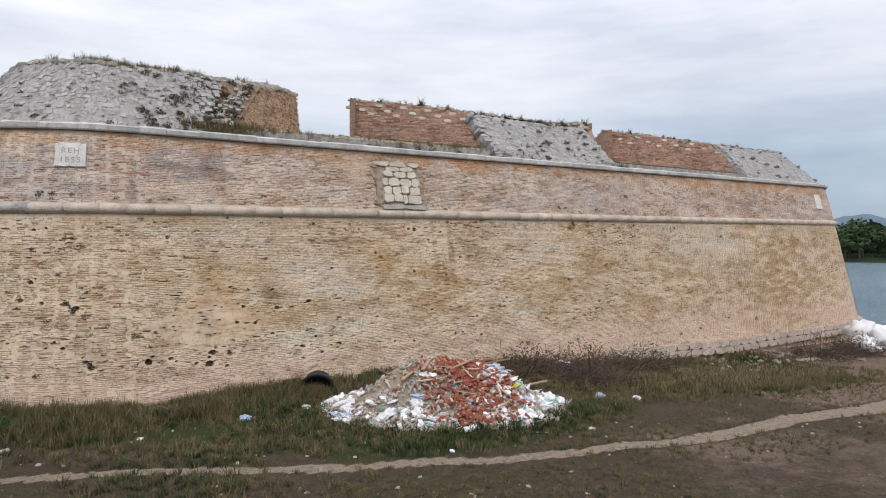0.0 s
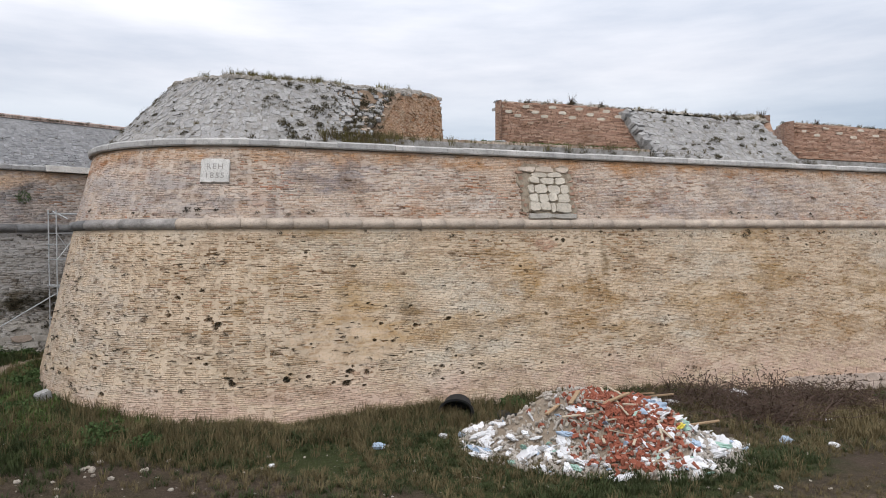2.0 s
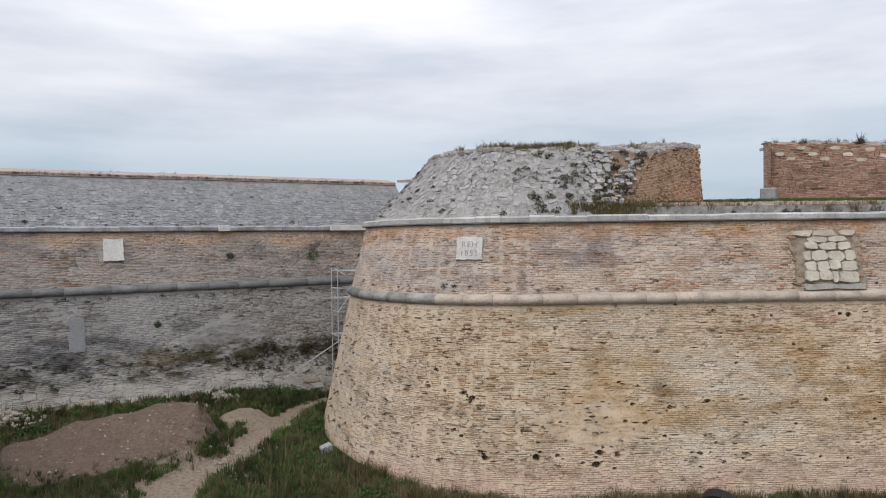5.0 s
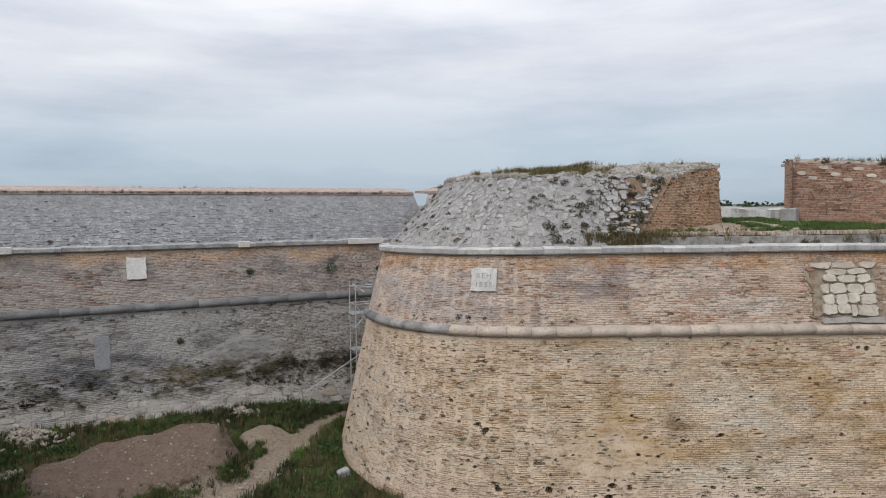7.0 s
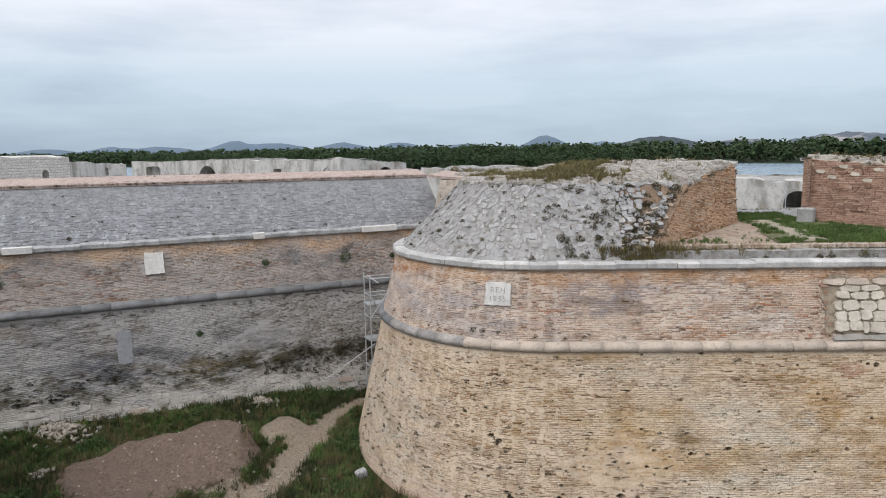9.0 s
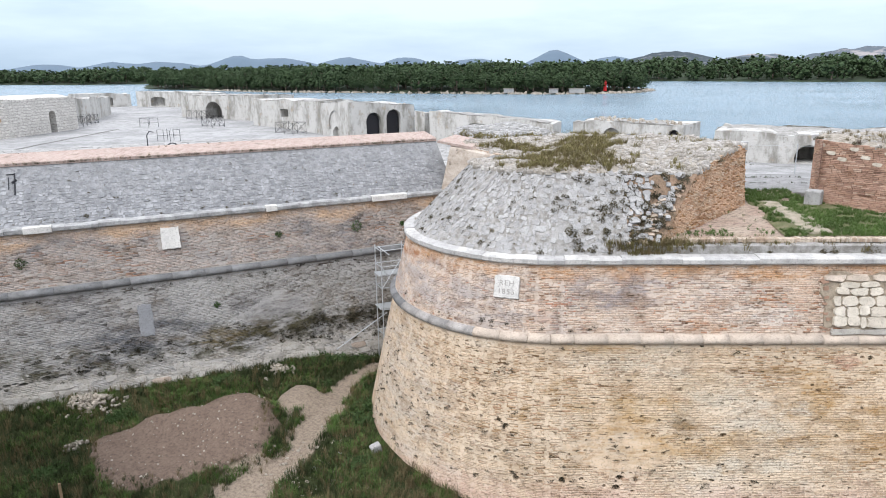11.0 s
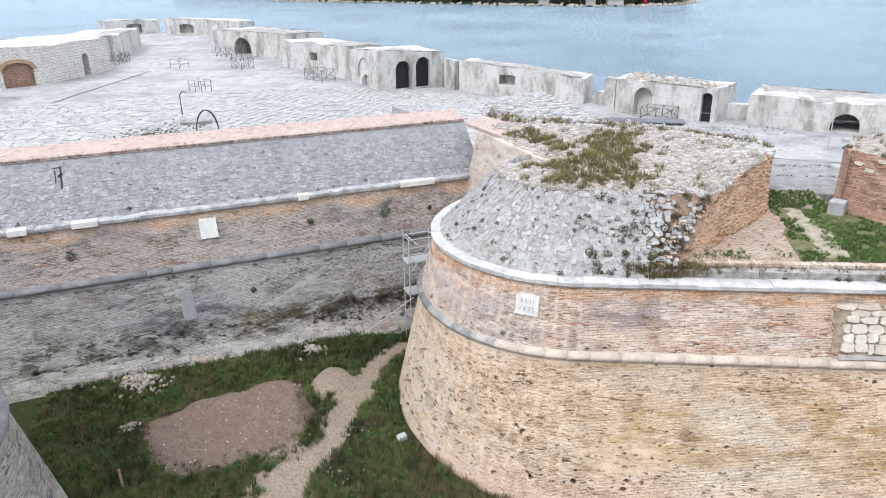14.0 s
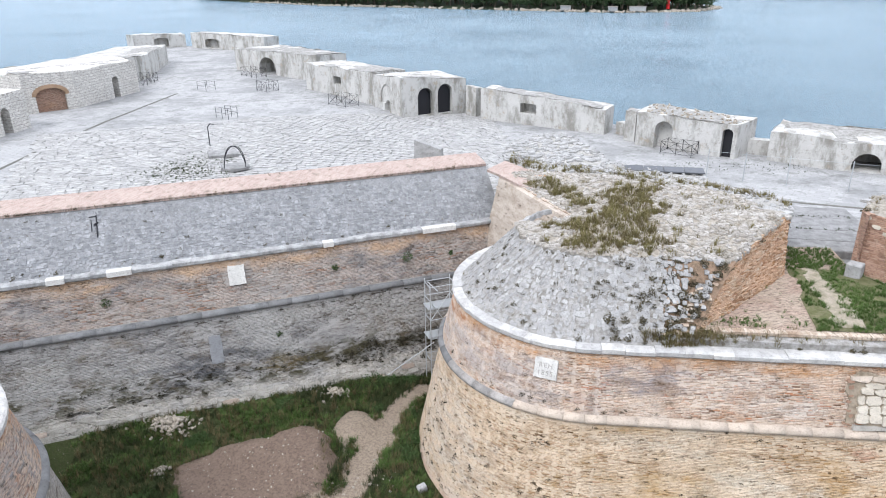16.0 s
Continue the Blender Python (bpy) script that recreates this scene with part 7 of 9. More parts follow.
BAGS = {c: [mesh_of(bag(400 + i * 5 + j, 0.17), M[c], "bag") for j in range(4)] for i, c in enumerate(("plastic_white", "plastic_blue", "plastic_green", "plastic_yellow"))}
q = random.Random(55)


def heap_piece(name, me, a, b, k=1.0, up=0.03, tilt=35):
    m = Matrix.Translation(heap_pt(a, b) + Vector((0, 0, up))) @ pose(0, 0, 0, q.uniform(-tilt, tilt), q.uniform(-tilt, tilt), q.uniform(0, 360)) @ Matrix.Scale(k, 4)
    return piece(name, me, heap, m)


for _ in range(290):
    a, b = q.gauss(0.65, 0.7), q.gauss(-0.8, 0.85)
    if abs(a) < 2.3 and -2.35 < b < 1.6:
        heap_piece("brick", q.choice(BRICKS), a, b, q.uniform(0.6, 1.0), 0.05, 60)
for _ in range(280):
    t = q.uniform(0, 2 * math.pi)
    k = q.uniform(0.35, 1.08)
    a, b = 3.4 * k * math.cos(t), 2.35 * k * math.sin(t)
    heap_piece("stone", q.choice(LUMPS), a, b, q.uniform(0.25, 0.85), 0.0)
shards = []
while len(shards) < 750:
    a, b = q.gauss(0.7, 0.6), q.gauss(-0.8, 0.8)
    if abs(a - 0.5) < 1.7 and -2.2 < b < 1.5:
        shards.append((q.choice(BRICKS), Matrix.Translation(heap_pt(a, b) + Vector((0, 0, 0.04))) @ pose(0, 0, 0, q.uniform(0, 360), q.uniform(0, 360), q.uniform(0, 360)) @ Matrix.Scale(q.uniform(0.25, 0.75), 4)))
M["shard"] = simple("red_brick_rubble", (0.30, 0.105, 0.065), 0.9, 0.4, 9.0, island=True)
join_pieces("brick_rubble", shards, M["shard"], heap)
chips = []
CHIP = [mesh_of(chunk(350 + i, 0.12, 0.07, 0.05), M["chip"] if "chip" in M else M.setdefault("chip", simple("pale_plaster_chips", (0.44, 0.40, 0.35), 0.9, 0.4, 9.0, island=True)), "chip") for i in range(6)]
for _ in range(3600):
    t, k = q.uniform(0, 2 * math.pi), math.sqrt(q.random()) * 1.06
    a, b = 3.5 * k * math.cos(t), 2.45 * k * math.sin(t)
    if -2.6 < a < -0.9 and b > -0.9 and q.random() < 0.8:
        continue
    chips.append(Matrix.Translation(heap_pt(a, b) + Vector((0, 0, 0.02))) @ pose(0, 0, 0, q.uniform(0, 360), q.uniform(0, 360), q.uniform(0, 360)) @ Matrix.Scale(q.uniform(0.4, 1.9), 4))
join_pieces("plaster_grit", [(q.choice(CHIP), m) for m in chips], M["chip"], heap)
n_bag = 0
while n_bag < 230:
    a, b = q.uniform(-3.5, 3.6), q.uniform(-2.5, 0.8)
    edge = math.hypot(a / 3.5, b / 2.4)
    if not (0.62 < edge < 1.05 or (a > 1.3 and edge < 1) or (edge < 1 and q.random() < 0.22)):
        continue
    if (a < -0.9 and b > -0.9 and a > -2.4) or noise.noise(Vector((a * 1.1, b * 1.1, 51))) < -0.05:
        continue
    c = q.choices(("plastic_white", "plastic_blue", "plastic_green", "plastic_yellow"), (78, 13, 6, 2))[0]
    ob = heap_piece("plastic_bag", q.choice(BAGS[c]), a, b, 1.0, 0.03, 40)
    k = q.choice((q.uniform(0.2, 0.5), q.uniform(0.2, 0.5), q.uniform(0.4, 0.8), q.uniform(0.6, 1.2)))
    ob.matrix_basis = ob.matrix_basis @ Matrix.Diagonal((k * q.uniform(0.6, 1.5), k * q.uniform(0.5, 1.1), k * q.uniform(0.4, 1.0), 1))
    n_bag += 1
for a, b, yaw, lng, tone in ((0.3, -0.6, 35, 1.0, "wood"), (-0.6, -0.7, 75, 0.7, "wood"), (1.2, 0.3, -35, 1.4, "wood"), (0.9, 0.7, -50, 1.3, "wood"), (-1.1, -0.9, 60, 0.6, "wood"), (2.2, 0.6, -10, 1.5, "wood")):
    bm = bmesh.new()
    box(bm, -lng / 2, -0.05, -0.018, lng / 2, 0.05, 0.018)
    ob = part("plank", bm, M[tone], heap, "weathered wooden plank")
    ob.matrix_basis = Matrix.Translation(heap_pt(a, b) + Vector((0, 0, 0.13))) @ pose(0, 0, 0, q.uniform(-10, 10), -14, yaw - 35)
bm = bmesh.new()
bmesh.ops.create_grid(bm, x_segments=14, y_segments=10, size=0.5)
for v in bm.verts:
    a, b = 1.1 + v.co.x * 0.9, 0.75 + v.co.y * 0.9
    v.co = heap_pt(a, b) + Vector((0, 0, 0.09 + 0.08 * noise.noise(Vector((a * 4, b * 4, 1)))))
bmesh.ops.solidify(bm, geom=bm.faces[:], thickness=0.012)
M["sheet"] = simple("grey_green_sheeting", (0.21, 0.25, 0.24), 0.5, 0.25, 6)
part("plastic_sheet", bm, M["sheet"], heap, "crumpled grey-green plastic sheeting")

# scraps and pale laths among the bricks
for _ in range(110):
    a, b = q.gauss(0.9, 1.0), q.gauss(-0.5, 0.9)
    if math.hypot(a / 3.5, b / 2.4) < 0.95:
        c = q.choices(("plastic_white", "plastic_blue", "plastic_green"), (80, 12, 8))[0]
        ob = heap_piece("plastic_scrap", q.choice(BAGS[c]), a, b, 1.0, 0.05, 60)
        k = q.uniform(0.15, 0.55)
        ob.matrix_basis = ob.matrix_basis @ Matrix.Diagonal((k * q.uniform(0.8, 1.8), k * q.uniform(0.4, 0.9), k * 0.5, 1))
M["lath"] = simple("pale_sawn_lath", (0.46, 0.38, 0.28), 0.85, 0.3, 8.0)
for _ in range(16):
    lng = q.uniform(0.35, 0.95)
    bm = bmesh.new()
    box(bm, -lng / 2, -0.03, -0.012, lng / 2, 0.03, 0.012)
    ob = part("lath", bm, M["lath"], heap, "pale broken lath")
    ob.matrix_basis = Matrix.Translation(heap_pt(q.gauss(0.6, 0.8), q.gauss(-0.4, 0.7)) + Vector((0, 0, 0.10))) @ pose(0, 0, 0, q.uniform(-15, 15), q.uniform(-28, 10), q.uniform(0, 180))

# black tub on its side behind the heap, and dark sheeting
tub = thing("plastic_tub", "black plastic tub lying on its side", "tub", (9.2, 20.05, ground_z(9.2, 20.05)))
bm = bmesh.new()
prof = [(0.30, 0.0), (0.36, 0.55), (0.40, 0.57), (0.40, 0.60), (0.34, 0.60), (0.28, 0.04)]
rings = [[bm.verts.new((rr * math.cos(2 * math.pi * i / 20), rr * math.sin(2 * math.pi * i / 20), h)) for i in range(20)] for rr, h in prof]
for a, b in zip(rings, rings[1:]):
    for i in range(20):
        bm.faces.new((a[i], a[(i + 1) % 20], b[(i + 1) % 20], b[i]))
bm.faces.new(rings[0][::-1])
bm.faces.new(rings[-1])
ob = part("shell", fix(bm), M["black"], tub, smooth=False)
ob.matrix_basis = pose(0, 0, 0.33, 100, 0, -28) @ Matrix.Diagonal((1.3, 1.0, 1.0, 1))
sheet = thing("dark_sheeting", "crumpled dark tarpaulin behind the heap", "tarpaulin", (10.3, 19.0, ground_z(10.3, 19.0)))
bmx = bag(901, 0.5)
for v in bmx.verts:
    v.co.z *= 0.7
part("cloth", bmx, M["black"], sheet, smooth=True)

# loose rubbish on the grass
LITTER = ((19.46, 19.6, 1.9, "plastic_white"), (19.0, 19.7, 1.2, "plastic_white"), (16.2, 14.6, 0.9, "plastic_blue"), (6.1, 17.9, 0.8, "plastic_blue"), (16.0, 18.7, 1.1, "plastic_white"), (3.4, 17.4, 0.4, "plastic_white"), (12.9, 11.9, 0.4, "plastic_white"), (17.2, 14.0, 0.6, "plastic_white"), (20.0, 16.3, 0.7, "plastic_white"),
          (9.0, 12.5, 0.35, "plastic_white"), (-4.0, 22.4, 0.4, "plastic_white"), (-3.3, 23.3, 0.35, "plastic_white"), (7.9, 18.0, 0.6, "plastic_white"), (8.1, 17.2, 0.5, "plastic_white"))
for x, y, k, c in LITTER:
    b_ = thing("litter", "crumpled plastic scrap lying on the grass", "litter", (x, y, ground_z(x, y)), group="loose rubbish")
    ob = piece("bag", q.choice(BAGS[c]), b_, pose(0, 0, 0.06 * k, 0, 0, q.uniform(0, 360)) @ Matrix.Scale(k, 4))
stones = []
for _ in range(420):
    x, y = q.uniform(-12, 30), q.uniform(8, 20)
    stones.append(pose(x, y, ground_z(x, y) + 0.01, q.uniform(0, 360), 0, q.uniform(0, 360)) @ Matrix.Scale(q.uniform(0.12, 0.55), 4))
for _ in range(22):
    x, y = q.gauss(-0.2, 1.1), q.gauss(18.2, 0.8)
    stones.append(pose(x, y, ground_z(x, y) + 0.02, q.uniform(0, 360), 0, q.uniform(0, 360)) @ Matrix.Scale(q.uniform(0.2, 0.9), 4))
for _ in range(110):
    x, y = q.gauss(-4.0, 1.0), q.gauss(22.6, 1.0)
    stones.append(pose(x, y, ground_z(x, y) + 0.02, q.uniform(0, 360), 0, q.uniform(0, 360)) @ Matrix.Scale(q.uniform(0.2, 0.9), 4))
for _ in range(330):
    x, y = q.uniform(-12.4, -5.8), q.uniform(21.0, 26.0)
    if dirt_q(x, y) < 0.98:
        stones.append(pose(x, y, ground_z(x, y) + 0.005, q.uniform(0, 360), 0, q.uniform(0, 360)) @ Matrix.Scale(q.choice((0.12, 0.18, 0.25, 0.25, 0.5)), 4))
for _ in range(220):
    x, y = q.uniform(27, 46), q.gauss(18.3, 1.1)
    stones.append(pose(x, y, ground_z(x, y) + 0.02, q.uniform(0, 360), 0, q.uniform(0, 360)) @ Matrix.Scale(q.uniform(0.3, 2.2), 4))
ob = join_pieces("loose_stones", [(q.choice(LUMPS), m) for m in stones], M["rubble_stone"], None)
tagged(ob, "pale stones scattered over the ground", "stones", kind="stuff")
for cx, cy, n_, rad, lbl in ((-13.8, 25.9, 290, 0.8, "heap of pale stones against the curtain wall"), (-7.1, 29.3, 110, 0.45, "small pile of pale stones by the curtain wall"), (-13.1, 23.4, 40, 0.4, "spill of pale stones in the grass")):
    pile = thing("stone_heap", lbl, "stone heap", (cx, cy, 0))
    for _ in range(n_):
        a, d = q.uniform(0, 6.28), rad * abs(q.gauss(0, 0.62))
        x, y = cx + d * math.cos(a) * 1.5, cy + d * math.sin(a) * 0.8
        z = ground_z(x, y) + 0.03 + max(0, (rad * 0.95 - d) * 0.6) * q.choice((1.0, 0.9, 0.55, 0.75))
        piece("stone", q.choice(LUMPS), pile, pose(x - cx, y - cy, z, q.uniform(0, 360), q.uniform(0, 360), q.uniform(0, 360)) @ Matrix.Scale(q.uniform(0.4, 1.15), 4))

# white sacks at the far corner of the bastion
for i, (x, y, k) in enumerate(((41.4, 17.9, 3.2), (42.6, 17.4, 4.2), (40.4, 17.2, 2.4), (44.0, 18.2, 4.4), (43.2, 18.8, 5.0))):
    b_ = thing("white_sack", "bulging white builder's sack on the ground", "sack", (x, y, ground_z(x, y)), group="white sacks")
    ob = part("sack_cloth", bag(700 + i, 0.2 * k), M["plastic_white"], b_, smooth=True)
    ob.matrix_basis = pose(0, 0, 0.12 * k, 0, 0, i * 50) @ Matrix.Diagonal((0.8, 0.8, 1.3, 1))
# fallen block and posts in the ditch
block_ = thing("stone_block", "pale squared stone block lying at the wall's foot", "stone block", (-2.0, 23.6, ground_z(-2.0, 23.6)))
bm = bmesh.new()
box(bm, -0.19, -0.14, -0.1, 0.19, 0.14, 0.34)
bmesh.ops.bevel(bm, geom=bm.edges[:], offset=0.03, segments=2, affect="EDGES")
part("block", bm, M["white"], block_).matrix_basis = pose(0, 0, 0, 8, -14, 30)
for x, y, h, tilt in ((-11.9, 20.5, 0.9, 4), (-10.4, 20.2, 1.0, 55), (-1.9, 25.0, 0.3, 20)):
    p_ = thing("wooden_post", "grey weathered wooden post standing in the ditch", "post", (x, y, ground_z(x, y) - 0.1), group="posts")
    bm = bmesh.new()
    box(bm, -0.04, -0.04, 0, 0.04, 0.04, h)
    part("shaft", bm, M["wood"], p_).matrix_basis = pose(0, 0, 0, tilt, 0, 30)

# ---- scaffold in the corner ----
scaf = thing("scaffold_tower", "galvanised steel scaffold tower against the wall", "scaffold", (-2.35, 31.6, 0))
SX, SY = Vector((0.893, 0.45, 0)), Vector((-0.45, 0.893, 0))


def sp(a, b, z):
    return SX * a + SY * b + Vector((0, 0, z))


zb = ground_z(-2.35, 31.6) - 0.05
for a in (-0.45, 0.85):
    for b in (-0.4, 0.4):
        bm = bmesh.new()
        tube(bm, sp(a, b, zb), sp(a, b, 6.35), 0.026, 7)
        part("upright", bm, M["steel"], scaf)
for z in (2.2, 3.4, 4.45, 5.45, 6.2):
    for a0, b0, a1, b1 in ((-0.45, -0.4, 0.85, -0.4), (-0.45, 0.4, 0.85, 0.4), (-0.45, -0.4, -0.45, 0.4), (0.85, -0.4, 0.85, 0.4)):
        bm = bmesh.new()
        tube(bm, sp(a0, b0, z), sp(a1, b1, z), 0.022, 6)
        part("ledger", bm, M["steel"], scaf)
for z0, z1, f in ((1.2, 3.4, 1), (3.4, 5.45, -1), (4.45, 6.2, 1)):
    bm = bmesh.new()
    tube(bm, sp(-0.45 * f + 0.2 * (1 - f), -0.42, z0), sp(0.85 * f - 0.2 * (f - 1), -0.42, z1), 0.02, 6)
    part("diagonal_brace", bm, M["steel"], scaf)
for z in (3.42, 5.0):
    bm = bmesh.new()
    box(bm, -0.55, -0.38, 0, 0.95, 0.38, 0.05, Matrix.Translation((0, 0, z)) @ frame_at(Vector(), SX, (0, 0, 1)))
    part("deck_board", bm, M["steel"], scaf)
for p0, p1 in (((-4.6, 30.0, 1.9), (-2.4, 31.0, 3.3)), ((-2.0, 30.5, 3.2), (-2.4, 29.7, 0.9)), ((-2.75, 31.5, 6.3), (-2.2, 31.1, 6.0))):
    pole = thing("loose_pole", "loose steel scaffold pole leaning by the tower", "pole", p1, group="loose poles")
    bm = bmesh.new()
    tube(bm, Vector(p0) - Vector(p1), (0, 0, 0), 0.024, 7)
    part("tube", bm, M["steel"], pole)

# ---- embrasure floors ----
M["floor_brick"] = brick_material("trodden_pink_brick", ((0.42, 0.30, 0.24), (0.32, 0.225, 0.18)), (0.37, 0.305, 0.25), [((0.44, 0.37, 0.29), 0.7, 0.5, 0.8), ((0.17, 0.155, 0.075), 0.8, 0.62, 0.8)], row=0.075, width=0.26)
M["sand"] = stone_material("pale_sand", (0.40, 0.345, 0.27), (0.38, 0.33, 0.26), amount=0.7, lichen=(0.16, 0.15, 0.075), scale=1.4)


def embrasure(name, label, xl, xr, bl, br, back):
    """Sloping floor of an embrasure behind the cornice with a brick-on-edge sill."""
    th = thing(name, label, "embrasure", group="embrasures", kind="structure")
    bm = cap_mesh([(xl, 23.5, 8.57), (xr, 23.5, 8.57), (br[0], br[1], 8.84), (br[0] + 0.1, back, 8.86), (bl[0] - 0.1, back, 8.86), (bl[0], bl[1], 8.84)], 0.5, 0.03, int(xl * 3))
    uvs = bm.loops.layers.uv.verify()
    for f in bm.faces:
        for l in f.loops:
            c = l.vert.co
            l[uvs].uv = (c.x * 0.94 + c.y * 0.34, c.y * 0.94 - c.x * 0.34)
    part("brick_floor", bm, M["floor_brick"], th, "trodden pinkish brick floor")
    bm = bmesh.new()
    prism(bm, [(xl - 0.6, 23.0), (xr + 0.6, 23.0), (xr + 0.4, 23.55), (xl - 0.4, 23.55)], 8.15, 8.46)
    part("ledge", fix(bm), M["joint"], th, "pale stone ledge")
    return th


emb1 = embrasure("embrasure", "sloping brick embrasure floor with grass and sand", 7.6, 19.2, (12.1, 28.5), (14.9, 28.9), 31.0)
emb2 = embrasure("embrasure", "sloping brick embrasure floor between broken walls", 26.2, 38.7, (28.4, 26.9), (31.3, 28.0), 30.5)
r = random.Random(61)
M["piece_sill"] = brick_piece_material("weathered_sill_bricks", [(0.47, 0.39, 0.31), (0.42, 0.34, 0.27), (0.36, 0.27, 0.20), (0.50, 0.43, 0.35), (0.33, 0.24, 0.18)], [((0.22, 0.19, 0.15), 1.5, 0.58, 0.7)])
SOLDIER = [mesh_of(brick_bm(500 + i, 0.0), M["piece_sill"], "sill_brick") for i in range(6)]
x = 8.3
while x < 19.2:
    piece("sill_brick", r.choice(SOLDIER), emb1, pose(x, 23.52, 8.55 + r.uniform(-0.015, 0.01), 90 + r.uniform(-6, 6), 0, 90 + r.uniform(-5, 5)) @ Matrix.Diagonal((1.1, 1.0, 1.05, 1)))
    x += 0.082
SLABS = unit_stones(6, 71, M["joint"], 0.95)
x = 7.2
while x < 19.6:
    w = r.uniform(0.6, 1.4)
    piece("ledge_stone", r.choice(SLABS), emb1, pose(x + w / 2, 23.2, 8.36 + r.uniform(-0.03, 0.03), r.uniform(-3, 3), r.uniform(-3, 3), r.uniform(-3, 3)) @ Matrix.Diagonal((w * 0.96, 0.42, 0.2, 1)))
    x += w
turf_edge = lambda y: 11.75 + (y - 23.7) * 0.13
M["turf"] = stone_material("thin_turf", (0.11, 0.115, 0.045), (0.10, 0.105, 0.042), lichen=(0.22, 0.19, 0.12), amount=0.6, scale=1.5)
bm = cap_mesh([(12.35, 28.6, 8.845), (11.9, 24.9, 8.655), (11.8, 23.75, 8.60), (18.5, 23.75, 8.60), (16.6, 26.0, 8.71), (14.8, 28.6, 8.845)], 0.3, 0.05, 16, -0.01)
tagged(part("turf_patch", bm, M["turf"]), "thin green turf over the embrasure floor", "turf", kind="structure")
sand_z = lambda y: 8.60 + (y - 23.5) * 0.05
rag = lambda k, c: 0.32 * noise.noise(Vector((k * 2.1, c, 7))) + 0.15 * noise.noise(Vector((k * 5.0, c, 3)))
side = [24.0 + 4.6 * i / 18 for i in range(19)]
outline = [(12.5 + (y - 24.2) * 0.09 + rag(y, 1), y, sand_z(y)) for y in side[::-1]] + [(13.55 + 0.2 * math.sin((y - 24) * 0.6) - (y - 24) * 0.02 + rag(y, 5), y, sand_z(y)) for y in side]
bm = cap_mesh(outline, 0.22, 0.06, 6, -0.03)
tagged(part("sand_patch", bm, M["sand"]), "worn patch of pale sand on the embrasure floor", "sand", kind="structure")
floor_grass = []
for _ in range(15000):
    x, y = r.uniform(7.6, 19.3), r.uniform(23.7, 30.6)
    edge = x - turf_edge(y) + 0.35 * noise.noise(Vector((x * 1.3, y * 1.3, 5)))
    inside = x < 19.2 - (y - 23.1) * 0.82 and x > 7.7 + (y - 23.1) * 0.85 if y < 28.5 else 12.2 < x < 14.8
    sand = abs(x - 12.95 - (y - 24.2) * 0.055) < 0.22 + 0.6 * noise.noise(Vector((x * 1.5, y * 1.5, 9))) and y < 28.6
    near_sill = abs(y - 24.1) < 0.3 and x < 11.6
    if inside and noise.noise(Vector((x * 1.1, y * 1.1, 19))) > -0.22 and ((edge > 0.1 and not sand) or (near_sill and r.random() < 0.4) or r.random() < 0.012):
        z = 8.57 + (y - 23.5) / 5.4 * 0.27
        floor_grass.append(pose(x, y, z + 0.02, 0, 0, r.uniform(0, 360)) @ Matrix.Scale(r.uniform(0.3, 0.75), 4))
scatter("embrasure_grass", "short green grass on the embrasure floor", TUFT_L, M["grass_bright"], floor_grass)

# steps from the embrasure down to the platform
M["step"] = stone_material("grey_paving_stone", (0.27, 0.265, 0.26), (0.33, 0.325, 0.315), amount=0.6)
for i, (y, z, d) in enumerate(((31.6, 8.78, 1.3), (33.2, 8.70, 1.5), (35.0, 8.60, 1.7), (37.0, 8.52, 1.9))):
    bm = bmesh.new()
    box(bm, -2.6, -d / 2, -0.5, 3.6, d / 2, 0)
    bmesh.ops.bevel(bm, geom=bm.edges[:], offset=0.04, segments=1, affect="EDGES")
    st = part("stone_step", bm, M["step"])
    st.matrix_world = pose(14.0 + i * 0.25, y, z, r.uniform(-0.6, 0.6), r.uniform(-0.6, 0.6), -4)
    tagged(st, "broad worn grey stone step with weeds in joints", "step", group="steps", kind="structure")
mg = [pose(r.uniform(12, 18), r.choice((32.3, 34.0, 35.9)) + r.uniform(-0.15, 0.15), 8.62, 0, 0, r.uniform(0, 360)) @ Matrix.Scale(r.uniform(0.3, 0.6), 4) for _ in range(180)]
scatter("step_weeds", "green weeds between the stone steps", TUFT_G, M["grass_green"], mg)

# ---- broken masonry behind the rounded block ----
M["coping_end"] = M["coping"]
bm = cap_mesh([(-0.2, 36.5, 10.56), (0.5, 35.75, 10.50), (1.5, 34.1, 10.48), (2.6, 33.2, 10.45), (3.2, 34.2, 10.48), (2.1, 36.4, 10.58), (0.7, 37.7, 10.74)], 0.35, 0.03, 3)
uvs = bm.loops.layers.uv.verify()
for f in bm.faces:
    for l in f.loops:
        l[uvs].uv = (l.vert.co.x + l.vert.co.y, l.vert.co.y - l.vert.co.x)
bmesh.ops.solidify(bm, geom=bm.faces[:], thickness=0.12)
part("coping_corner", bm, M["coping"], curtain_parapet, "pink brick coping round the corner")
terrace = thing("ruined_terrace", "raised ruined terrace of bleached broken masonry and slabs", "ruin", kind="structure")
TERRACE = [(12.3, 28.9, 10.80), (13.3, 31.7, 10.62), (12.0, 33.3, 10.66), (10.6, 35.0, 10.58), (10.8, 37.4, 10.52), (6.8, 37.9, 10.62), (6.3, 39.4, 10.4), (5.3, 41.8, 10.72), (4.1, 44.7, 10.78), (2.2, 44.7, 10.55), (1.0, 42.0, 10.80), (0.6, 38.6, 10.74), (1.0, 37.6, 10.55), (2.4, 36.3, 10.55), (6.4, 34.7, 10.86), (10.2, 31.9, 10.92)]
bm = cap_mesh(TERRACE, 0.45, 0.10, 4, -0.03)
